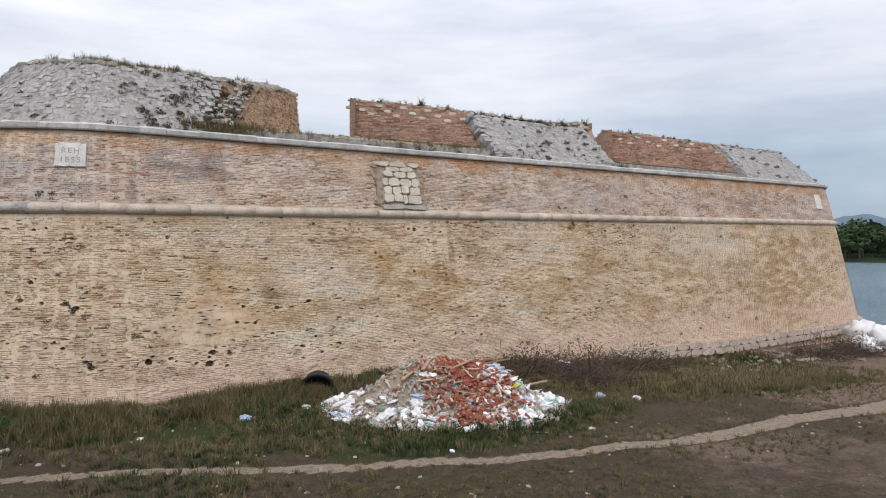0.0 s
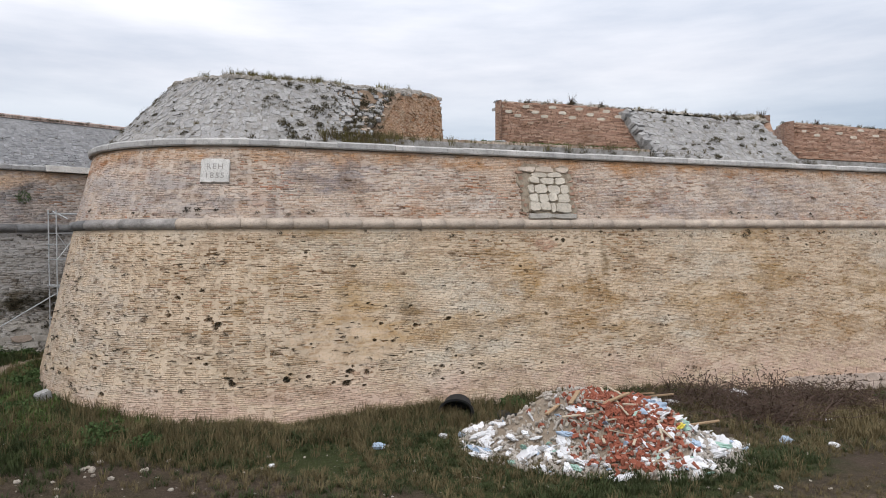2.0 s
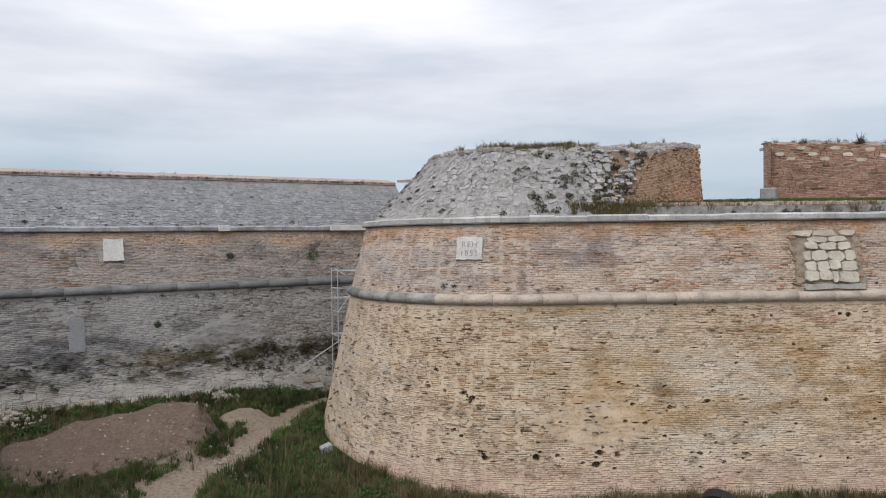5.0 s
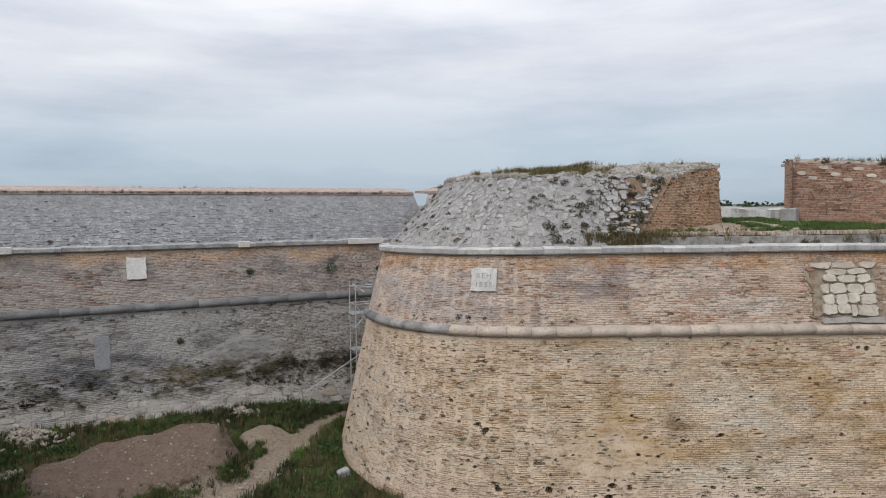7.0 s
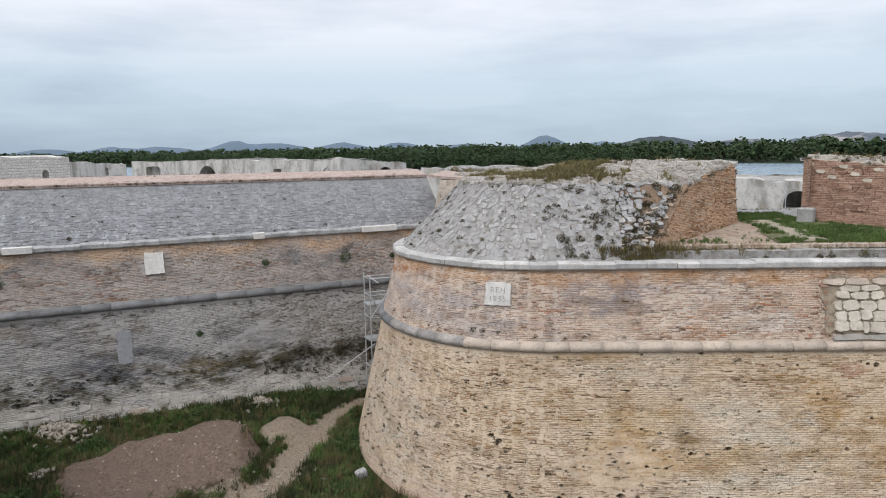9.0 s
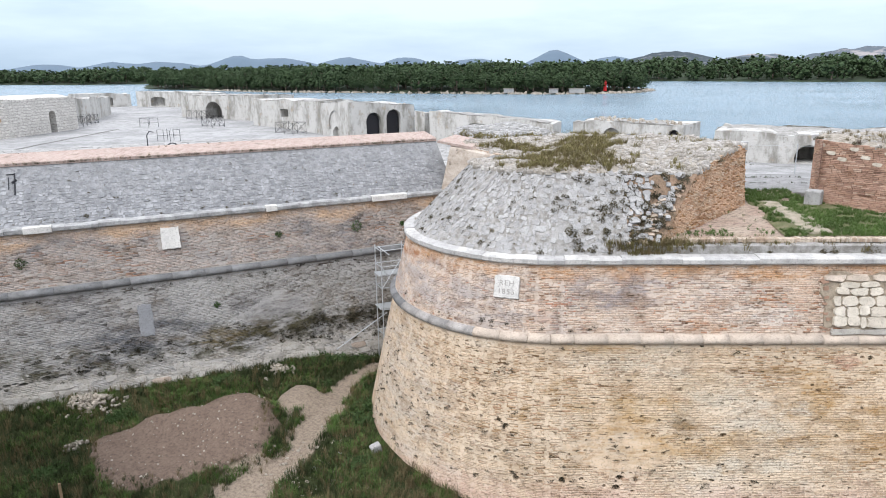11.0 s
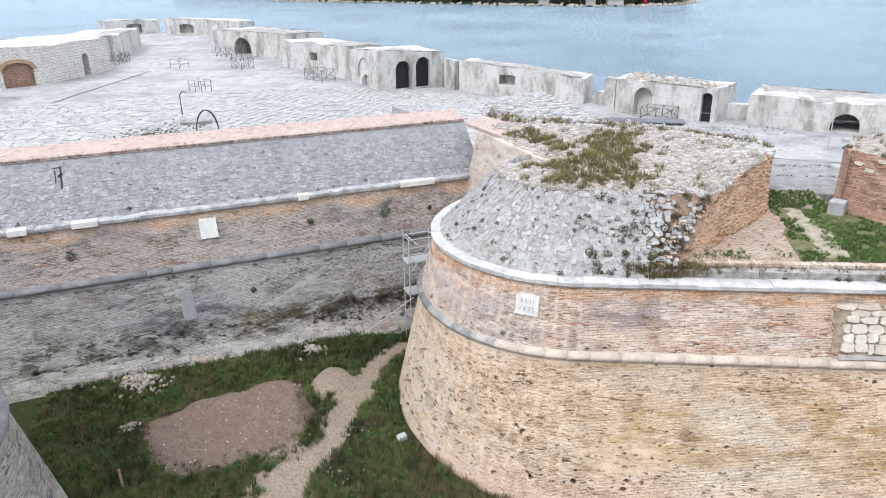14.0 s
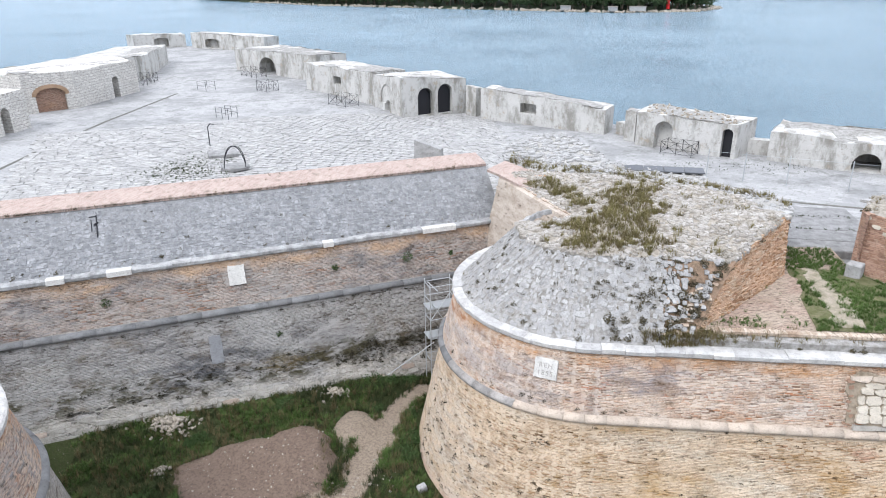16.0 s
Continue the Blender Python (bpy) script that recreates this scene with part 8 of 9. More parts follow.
side = bmesh.new()
for e_ in bm.edges:
    if e_.is_boundary:
        a, b = (v.co for v in e_.verts)
        side.faces.new([side.verts.new(c) for c in (a, b, (b.x, b.y, 7.25), (a.x, a.y, 7.25))])
bmesh.ops.remove_doubles(side, verts=side.verts, dist=0.001)
core = part("rubble_top", bm, M["terrace_lime"], terrace)
part("side_wall", fix(side), M["flank_mortar"], terrace, "beige rough masonry side")
SLAB_W = unit_stones(8, 72, M["white"], 0.9)
flat_top = [p for p in core.data.polygons if p.normal.z > 0.6]


def on_core(n, seed, want):
    """Places on the terrace's upper side, weighted by want(x, y)."""
    q = random.Random(seed)
    out = []
    while len(out) < n:
        p = q.choice(flat_top)
        vs = [core.data.vertices[i].co for i in p.vertices]
        a, b = sorted((q.random(), q.random()))
        c = vs[0] * a + vs[1] * (b - a) + vs[2] * (1 - b)
        if q.random() < want(c.x, c.y):
            out.append(c.copy())
    return out


for c in on_core(270, 8, lambda x, y: smooth01((y - 37.6) / 1.0)):
    piece("slab", r.choice(SLAB_W), terrace, Matrix.Translation(c + Vector((0, 0, 0.0))) @ pose(0, 0, 0, r.uniform(-6, 6), r.uniform(-6, 6), 27 + r.uniform(-25, 25)) @ Matrix.Diagonal((r.uniform(0.25, 0.6), r.uniform(0.2, 0.4), 0.16, 1)))
loose = [Matrix.Translation(c) @ pose(0, 0, 0, r.uniform(-20, 20), r.uniform(-20, 20), r.uniform(0, 360)) @ Matrix.Diagonal((r.uniform(0.12, 0.4), r.uniform(0.1, 0.28), 0.14, 1)) for c in on_core(500, 9, lambda x, y: 0.25 + 0.75 * smooth01(2.5 * noise.noise(Vector((x * 0.7, y * 0.7, 5)))))]
join_pieces("loose_rubble", [(r.choice(SLAB_W), m) for m in loose], M["white"], terrace)
strip_ = on_core(330, 10, lambda x, y: smooth01(1.3 - abs(y - 33.9 + 0.5 * (x - 9.0)) / 0.9) * smooth01(0.6 + 2.0 * noise.noise(Vector((x * 0.9, y * 0.9, 3)))))
scatter("terrace_grass", "dry olive grass along the terrace edge", TUFT_O, olive, [pose(c.x, c.y, c.z - 0.03, 0, 0, r.uniform(0, 360)) @ Matrix.Scale(r.uniform(0.5, 1.4), 4) for c in strip_[::2]])
scatter("terrace_straw", "straw-coloured grass along the terrace edge", TUFT_D, M["grass_dry"], [pose(c.x, c.y, c.z - 0.03, 0, 0, r.uniform(0, 360)) @ Matrix.Scale(r.uniform(0.5, 1.2), 4) for c in strip_[1::2]])
# bleached slabs on the near end of the red brick block, and a corner stone at its foot
for i in range(60):
    p = Vector((14.9, 28.95, 11.2)).lerp(Vector((17.4, 27.2, 10.95)), r.random()) + Vector((r.uniform(0.5, 2.4), r.uniform(0.6, 2.0), r.uniform(-0.03, 0.03)))
    piece("cap_slab", r.choice(SLAB_W), merlon2, pose(p.x, p.y, p.z, r.uniform(-5, 5), r.uniform(-5, 5), -40 + r.uniform(-20, 20)) @ Matrix.Diagonal((r.uniform(0.3, 0.6), r.uniform(0.25, 0.5), 0.14, 1)))
bm = bmesh.new()
box(bm, -0.28, -0.28, -0.1, 0.28, 0.28, 0.62)
bmesh.ops.bevel(bm, geom=bm.edges[:], offset=0.04, segments=1, affect="EDGES")
part("corner_stone", bm, M["white"], merlon2, "pale squared corner stone").matrix_basis = pose(14.72, 28.1, 8.74, 0, 0, -38)
stub = thing("wall_stub", "stub of a ruined pale stone wall", "ruin", (-5.0, 49.6, pz(-5.0, 49.6)))
bm = bmesh.new()
prism(bm, [(-1.0, -0.35), (0.9, -0.45), (1.0, 0.45), (-0.9, 0.5)], -0.05, [1.62, 0.95, 0.9, 1.55])
bmesh.ops.subdivide_edges(bm, edges=bm.edges[:], cuts=4, use_grid_fill=True)
for v in bm.verts:
    v.co += 0.10 * Vector((noise.noise(v.co * 2.2), noise.noise(v.co * 2.2 + Vector((9, 0, 0))), noise.noise(v.co * 2.2 + Vector((0, 9, 0)))))
part("masonry", bm, M["white"], stub)
# stones and earth on top of the rounded block
TOPS = unit_stones(8, 73, M["top_stone"], 0.8)
top_stones = [Matrix.Translation(m.translation) @ pose(0, 0, 0, r.uniform(-15, 15), r.uniform(-15, 15), r.uniform(0, 360)) @ Matrix.Diagonal((r.uniform(0.15, 0.38), r.uniform(0.12, 0.28), 0.14, 1)) for m in on_top(tops[0], 280, 9, lambda x, y: 1.0 - min(0.98, 1.6 * grassy(x, y)))]
for m in top_stones:
    piece("stone", r.choice(TOPS), merlon1, m)
ob = join_pieces("top_stones", [(r.choice(TOPS), Matrix.Translation(m.translation) @ pose(0, 0, 0, r.uniform(-15, 15), r.uniform(-15, 15), r.uniform(0, 360)) @ Matrix.Diagonal((r.uniform(0.1, 0.32), r.uniform(0.08, 0.24), 0.14, 1))) for t_, n_ in ((tops[1], 320), (tops[2], 260), (tops[0], 2400)) for m in on_top(t_, n_, 10, lambda x, y: 1.0 - min(0.98, 1.6 * grassy(x, y)))], M["top_stone"], None)
tagged(ob, "loose pale stones on the parapet tops", "stones", kind="stuff")
# pale slabs along the back edge of the rounded block
for i in range(26):
    k = i / 25
    p = Vector((12.0, 28.8, 11.12)).lerp(Vector((6.6, 34.2, 10.95)), k)
    piece("edge_slab", r.choice(SLAB_W), merlon1, pose(p.x, p.y, p.z, 0, 0, 135 + r.uniform(-12, 12)) @ Matrix.Diagonal((r.uniform(0.25, 0.6), r.uniform(0.4, 0.8), 0.12, 1)))
# flat rim stones along the crest of the rounded block
s = 1.5
while s < face_s(8.6):
    w = r.uniform(0.25, 0.6)
    x, y, z = crest_pt(s + w / 2, 3.3, 10.47)
    t_ = at_len(BAST, s + w / 2)
    piece("rim_stone", r.choice(STONES), merlon1, frame_at(Vector((x, y, z + r.uniform(-0.05, 0.0))), (-t_[3], t_[2], 0), (t_[2] * 0.3, t_[3] * 0.3, 1)) @ pose(0, 0, 0, r.uniform(-6, 6), r.uniform(-6, 6), r.uniform(-10, 10)) @ Matrix.Diagonal((w * 0.98, r.uniform(0.22, 0.36), 0.2, 1)))
    s += w
# quoins where the stone slope meets the brick cheek, and loose bricks in the broken strip
for i in range(7):
    k = (i + 0.5 + r.uniform(-0.3, 0.3)) / 7
    p = Vector((7.0, 23.05, 8.25)).lerp(Vector((9.0, 25.3, 10.42)), k)
    piece("quoin", r.choice(STONES), merlon1, frame_at(p + Vector((-0.2 - r.uniform(0, 0.15), -0.05, 0.03)), (1, 0.1, 0), (0, -0.7, 0.7)) @ pose(0, 0, 0, r.uniform(-8, 8), r.uniform(-8, 8), r.uniform(-12, 12)) @ Matrix.Diagonal((r.uniform(0.25, 0.5), r.uniform(0.18, 0.3), 0.2, 1)))
for i in range(110):
    a, k = r.random() ** 0.7, r.random()
    p = Vector((6.35, 22.98, 8.2)).lerp(Vector((6.35, 25.3, 10.45)), k).lerp(Vector((7.3, 23.0, 8.2)).lerp(Vector((9.1, 25.25, 10.42)), k), a)
    me = r.choice(SOLDIER if r.random() < 0.6 else STONES)
    p += Vector((0, -0.7, 0.7)) * r.uniform(0.04, 0.13)
    sc = 0.8 if me.name.startswith("sill") else 0.17
    piece("loose_brick", me, merlon1, frame_at(p, (1, r.uniform(-0.3, 0.3), 0), (0, -0.7, 0.7)) @ pose(0, 0, 0, r.uniform(-20, 20), r.uniform(-20, 20), r.uniform(-20, 20)) @ Matrix.Diagonal((sc, sc, sc * 0.8, 1)))
# straw tussocks at the strip's foot, dark scrub higher up
foot, scrub = [], []
for i in range(90):
    p = Vector((6.55, 22.88, 8.2)).lerp(Vector((8.2, 23.1, 8.2)), r.random()) + Vector((r.uniform(-0.1, 0.1), r.uniform(-0.1, 0.25), 0))
    foot.append(pose(p.x, p.y, p.z, r.uniform(-10, 10), r.uniform(-10, 10), r.uniform(0, 360)) @ Matrix.Scale(r.uniform(0.7, 1.5), 4))
for i in range(26):
    k = r.random()
    p = Vector((6.6, 23.1, 8.35)).lerp(Vector((7.6, 25.0, 10.4)), k).lerp(Vector((7.2, 23.1, 8.35)).lerp(Vector((8.9, 25.1, 10.42)), k), r.random())
    scrub.append(pose(p.x, p.y, p.z, 15, 0, r.uniform(0, 360)) @ Matrix.Scale(r.uniform(0.7, 1.5), 4))
scatter("strip_straw", "straw-coloured tussocks at the broken strip's foot", TUFT_D, M["grass_dry"], foot[::2])
scatter("strip_grass", "olive tussocks at the broken strip's foot", TUFT_O, olive, foot[1::2])
scatter("strip_scrub", "dark scrubby plants in the broken strip", BUSH, M["shrub"], scrub)
# broken stone edges where the slopes of the other blocks begin
for th, x0 in ((merlon2, 18.95), (merlon3, 38.2)):
    for i in range(22):
        k = (i + r.random()) / 22
        p = Vector((x0 + 0.1, 22.86, 8.22)).lerp(Vector((x0 + 0.25, 25.2, 10.42)), k)
        piece("edge_stone", r.choice(STONES), th, frame_at(p + Vector((r.uniform(-0.25, 0.12), 0, -0.03)), (1, 0.1, 0), (0, -0.7, 0.7)) @ pose(0, 0, 0, r.uniform(-15, 15), r.uniform(-15, 15), r.uniform(-25, 25)) @ Matrix.Diagonal((r.uniform(0.2, 0.5), r.uniform(0.15, 0.3), 0.3, 1)))
for th, cheek, rows in ((merlon2, CHEEK2, 15), (merlon3, CHEEK3, 12)):
    tops_, feet_, _ = cheek
    along = Vector(tops_[-1]) - Vector(tops_[0])
    side = Vector((along.y, -along.x, 0)).normalized()
    if side.y > 0:
        side = -side
    for i in range(rows):
        k = (i + 0.6) / rows
        a = Vector(tops_[0]).lerp(Vector(tops_[-1]), k)
        f = Vector(feet_[0]).lerp(Vector(feet_[-1]), k)
        drop = (0.18, 0.42, 0.60)[i % 3] / max(0.5, a.z - f.z)
        p = a.lerp(f, min(0.9, drop))
        nrm = Vector((side.x, side.y, 0.12))
        if k > 0.15 and k < 0.8:
            mid = Vector(tops_[1]).lerp(Vector(tops_[0] if k < 0.5 else tops_[-1]), abs(k - 0.5) * 2)
            fm = Vector(feet_[1]).lerp(Vector(feet_[0] if k < 0.5 else feet_[-1]), abs(k - 0.5) * 2)
            p = mid.lerp(fm, min(0.9, drop))
        piece("pale_quoin", r.choice(PATCH_STONES), th, frame_at(p + side * 0.0, along, nrm) @ Matrix.Diagonal((0.34, 0.15, 0.13, 1)))

# ---- ironwork and fittings on the platform ----


def railing(name, label, x, y, w, d, h, yaw, sides=4, cross=True):
    """An iron guard rail round an opening: posts, two rails and crossed bars on each side."""
    th = thing(name, label, "railing", (x, y, pz(x, y)), group="iron railings")
    th.rotation_euler.z = radians(yaw)
    cs = [(-w / 2, -d / 2), (w / 2, -d / 2), (w / 2, d / 2), (-w / 2, d / 2)]
    bmf = bmesh.new()
    for i in range(sides):
        a, b = cs[i], cs[(i + 1) % 4]
        n = max(1, round(math.dist(a, b) / 1.1))
        for k in range(n + 1):
            p = (a[0] + (b[0] - a[0]) * k / n, a[1] + (b[1] - a[1]) * k / n)
            bm = bmesh.new()
            tube(bm, (*p, -0.02), (*p, h), 0.02, 5)
            part("rail_post", bm, M["iron"], th)
            if k < n:
                e_ = (a[0] + (b[0] - a[0]) * (k + 1) / n, a[1] + (b[1] - a[1]) * (k + 1) / n)
                for z0, z1 in (((h, h), (0.15, 0.15), (0.15, h), (h, 0.15)) if cross else ((h, h), (h * 0.5, h * 0.5))):
                    bm = bmesh.new()
                    tube(bm, (*p, z0), (*e_, z1), 0.013, 4)
                    part("bar", bm, M["iron"], th)
    bmf.free()
    return th


railing("iron_railing", "black iron railing with crossed bars round a shaft", -31.6, 85.6, 3.4, 1.4, 1.1, -37)
railing("iron_railing", "black iron railing with crossed bars round a shaft", -25.8, 74.4, 1.9, 1.5, 1.15, -37)
railing("iron_railing", "black iron railing with crossed bars by a casemate", -15.7, 67.4, 2.6, 1.6, 1.1, -37)
railing("iron_railing", "black iron railing with crossed bars before a niche", 13.2, 53.2, 2.3, 1.4, 0.95, -32)
railing("iron_railing", "black iron railing beside the guardhouse", -42.6, 79.0, 2.0, 4.0, 1.1, 5)
railing("guard_rail", "low plain iron guard rail on the paving", -33.0, 75.0, 1.5, 1.2, 0.95, -30, 4, False)
railing("guard_rail", "low plain iron guard rail on the paving", -24.4, 60.0, 1.7, 1.0, 0.95, -30, 3, False)
hoop = thing("iron_hoop", "double iron hoop over a round shaft cover", "ironwork", (-17.0, 43.6, PZ))
for yaw in (60, -15):
    bm = bmesh.new()
    pts = [Vector((0.85 * math.cos(a), 0, 1.45 * math.sin(a))) for a in (math.pi * i / 14 for i in range(15))]
    for a, b in zip(pts, pts[1:]):
        tube(bm, a, b, 0.028, 5)
    part("hoop_bar", bm, M["iron"], hoop).matrix_basis = pose(0, 0, 0, 0, 0, yaw)
bm = bmesh.new()
pts = [(0.9 * math.cos(a), 0.9 * math.sin(a)) for a in (2 * math.pi * i / 18 for i in range(18))]
prism(bm, pts, -0.02, 0.14)
part("shaft_cover", bm, M["step"], hoop, "round stone shaft cover")
post = thing("iron_post", "thin iron post with a bent arm", "post", (-21.2, 49.2, PZ))
bm = bmesh.new()
tube(bm, (0, 0, -0.05), (0, 0, 1.45), 0.035, 6)
part("shaft", bm, M["iron"], post)
bm = bmesh.new()
for a, b in (((0, 0, 1.45), (0.2, 0, 1.7)), ((0.2, 0, 1.7), (0.5, 0, 1.66))):
    tube(bm, a, b, 0.035, 6)
part("arm", bm, M["iron"], post)
hatch = thing("stone_hatch", "raised grey stone hatch in the paving", "hatch", (-19.2, 46.8, PZ))
bm = bmesh.new()
box(bm, -1.0, -0.8, -0.05, 1.0, 0.8, 0.22)
bmesh.ops.bevel(bm, geom=bm.edges[:], offset=0.04, segments=1, affect="EDGES")
part("kerb", bm, M["step"], hatch).matrix_basis = pose(0, 0, 0, 0, 0, 27)
grate = thing("metal_cover", "dark grey metal cover plates lying on the terrace", "cover", (8.8, 36.7, 10.66))
for k in range(4):
    bm = bmesh.new()
    box(bm, -1.95 + k * 0.98, -0.5, 0.0, -1.0 + k * 0.98, 0.5, 0.06)
    bmesh.ops.bevel(bm, geom=bm.edges[:], offset=0.01, segments=1, affect="EDGES")
    part("plate", bm, M["dark_sheet"] if "dark_sheet" in M else simple("dark_roofing_sheet", (0.12, 0.125, 0.135), 0.7, 0.3), grate).matrix_basis = pose(0, 0, 0.006 * k, 0, 0, -7)
# site fence of thin posts and wire
fence = thing("site_fence", "thin steel site fence with wire strands", "fence")
line = [(13.7, 47.0), (15.8, 46.2), (18.2, 45.4), (21.5, 44.4), (25.1, 43.2)]
for x, y in line:
    bm = bmesh.new()
    tube(bm, (x, y, 7.4), (x, y, 9.35), 0.03, 6)
    part("fence_post", bm, M["steel"], fence)
for a, b in zip(line, line[1:]):
    bm = bmesh.new()
    tube(bm, (*a, 9.2), (*b, 9.2), 0.012, 4)
    part("wire", bm, M["steel"], fence)
# drains: dark grooves with a pale kerb along the platform; the last run paints a ledge's shadow gap
for pts_ in ([(-32.4, 41.0), (-33.2, 46.5), (-34.4, 57.4), (-35.2, 72.5)], [(2.3, 52.2), (10.3, 47.4), (15.8, 44.1)], [(0.5, 53.0), (9.3, 46.9)], [(8.9, 44.1), (15.2, 42.5), (24.0, 40.3)]):
    for a, b in zip(pts_, pts_[1:]):
        d = Vector((b[0] - a[0], b[1] - a[1]))
        bm = bmesh.new()
        box(bm, 0, -0.13, -0.02, d.length, 0.13, 0.006)
        k_ = part("drain", bm, M["drain"] if "drain" in M else M.setdefault("drain", simple("drain_and_ledge_shade", (0.13, 0.125, 0.11), 0.95, 0.4, 3.0)))
        k_.matrix_world = pose(a[0], a[1], pz((a[0] + b[0]) / 2, (a[1] + b[1]) / 2) + 0.012, 0, 0, math.degrees(math.atan2(d.y, d.x)))
        tagged(k_, "narrow dark strip in the paving: dirty drain channel, or painted ledge shadow in the last run", "drain", kind="structure")
# grass between the paving stones
pg = []
for _ in range(700):
    pg.append(pose(r.gauss(-20.5, 1.2), r.gauss(42.6, 1.7), PZ - 0.01, 0, 0, r.uniform(0, 360)) @ Matrix.Scale(r.uniform(0.35, 0.8), 4))
for _ in range(120):
    k = r.random()
    pg.append(pose(-16.6 - 3.4 * k + r.gauss(0, 0.12), 41.0 + 10.0 * k + r.gauss(0, 0.2), PZ - 0.02, 0, 0, r.uniform(0, 360)) @ Matrix.Scale(r.uniform(0.2, 0.5), 4))
for _ in range(140):
    pg.append(pose(r.uniform(12, 21), r.gauss(50.0, 0.9), 7.44, 0, 0, r.uniform(0, 360)) @ Matrix.Scale(r.uniform(0.2, 0.6), 4))
scatter("paving_weeds", "green weeds in the paving joints", TUFT_G, M["grass_green"], pg)

# bricked-up arch and its ring of brick in the guardhouse
M["arch_brick"] = simple("tan_arch_brick", (0.40, 0.27, 0.175), 0.9, 0.35, 7.0)
infill = thing("bricked_arch", "walled-up arch of orange brick in a pale wall", "wall patch")
wf = wall_frame((-43.6, 60.2), (-40.8, 63.6), 2.3, PZ)
bm = bmesh.new()
prof_ = [(-1.28, 0.0), (1.28, 0.0)] + [(1.28 * math.cos(math.pi * i / 10), 1.55 + 0.62 * math.sin(math.pi * i / 10)) for i in range(11)]
lo_ = [bm.verts.new(wf @ Vector((x, 0.30, z))) for x, z in prof_]
hi_ = [bm.verts.new(wf @ Vector((x, 0.48, z))) for x, z in prof_]
for i in range(len(prof_)):
    k = (i + 1) % len(prof_)
    bm.faces.new((lo_[i], lo_[k], hi_[k], hi_[i]))
bm.faces.new(lo_[::-1])
bm.faces.new(hi_)
box_uv(fix(bm))
part("brick_panel", bm, M["brick_red"], infill)
for i in range(15):
    a = math.pi * (i + 0.5) / 15
    bm = bmesh.new()
    box(bm, -0.14, -0.06, -0.17, 0.14, 0.10, 0.17, wf @ Matrix.Translation((1.42 * math.cos(a), 0, 1.55 + 0.78 * math.sin(a))) @ pose(0, 0, 0, 0, 90 - math.degrees(a), 0))
    part("arch_brick", bm, M["arch_brick"], infill)
# broken stones on the sea casemates' roofs
for house, n_, cut in ((niche_house, 90, 0.0), (arch_house, 14, 0.0)):
    roof_ = [o for o in house.children if o.name.startswith("roof")][0]
    for m in on_top(roof_, n_, n_, lambda x, y: 1.0):
        piece("roof_stone", r.choice(LUMPS), roof_, Matrix.Translation(m.translation + Vector((0, 0, 0.04))) @ pose(0, 0, 0, r.uniform(0, 360), r.uniform(0, 360), r.uniform(0, 360)) @ Matrix.Scale(r.uniform(0.7, 1.9), 4))
# red harbour light and low huts on the far headland
light = thing("harbour_light", "small red harbour light tower on the shore", "lighthouse", (84, 433, -0.6))
bm = bmesh.new()
for (r0, z0), (r1, z1) in zip(((1.1, 0), (0.7, 4.6), (1.0, 4.7), (1.0, 5.0)), ((0.7, 4.6), (1.0, 4.7), (1.0, 5.0), (0.5, 5.1))):
    a = [bm.verts.new((r0 * math.cos(2 * math.pi * i / 10), r0 * math.sin(2 * math.pi * i / 10), z0)) for i in range(10)]
    b = [bm.verts.new((r1 * math.cos(2 * math.pi * i / 10), r1 * math.sin(2 * math.pi * i / 10), z1)) for i in range(10)]
    for i in range(10):
        bm.faces.new((a[i], a[(i + 1) % 10], b[(i + 1) % 10], b[i]))
tower_ = part("tower", bm, M["red_paint"], light)
bm = bmesh.new()
tube(bm, (0, 0, 5.0), (0, 0, 6.4), 0.45, 8)
part("lantern", bm, M["red_paint"], tower_)
for x, y, w in ((66, 427, 9), (52, 426, 5), (26, 440, 6)):
    hut = thing("shore_hut", "low pale hut among rocks on the shore", "hut", (x, y, -1.2), group="shore huts")
    bm = bmesh.new()
    box(bm, -w / 2, -2, 0, w / 2, 2, 2.4)
    part("hut_wall", bm, M["white"], hut)
    bm = bmesh.new()
    prism(bm, [(-w / 2 - 0.3, -2.3), (w / 2 + 0.3, -2.3), (w / 2 + 0.3, 2.3), (-w / 2 - 0.3, 2.3)], 2.4, 2.65)
    part("roof", bm, M["shore_rock"], hut)
rocks = []
for a, b in zip(NEAR_SHORE[1:8], NEAR_SHORE[2:9]):
    for _ in range(90):
        k = r.random()
        rocks.append(pose(a[0] + (b[0] - a[0]) * k + r.gauss(0, 2), a[1] + (b[1] - a[1]) * k + r.gauss(2, 2), -1.8, r.uniform(0, 360), r.uniform(0, 360), 0) @ Matrix.Scale(r.uniform(4, 16), 4))
ob = join_pieces("shore_rocks", [(r.choice(LUMPS), m) for m in rocks], M["rubble_stone"], None)
tagged(ob, "pale rocks along the water's edge", "rocks", kind="stuff")

# ---- single bricks and stones of the walls ----


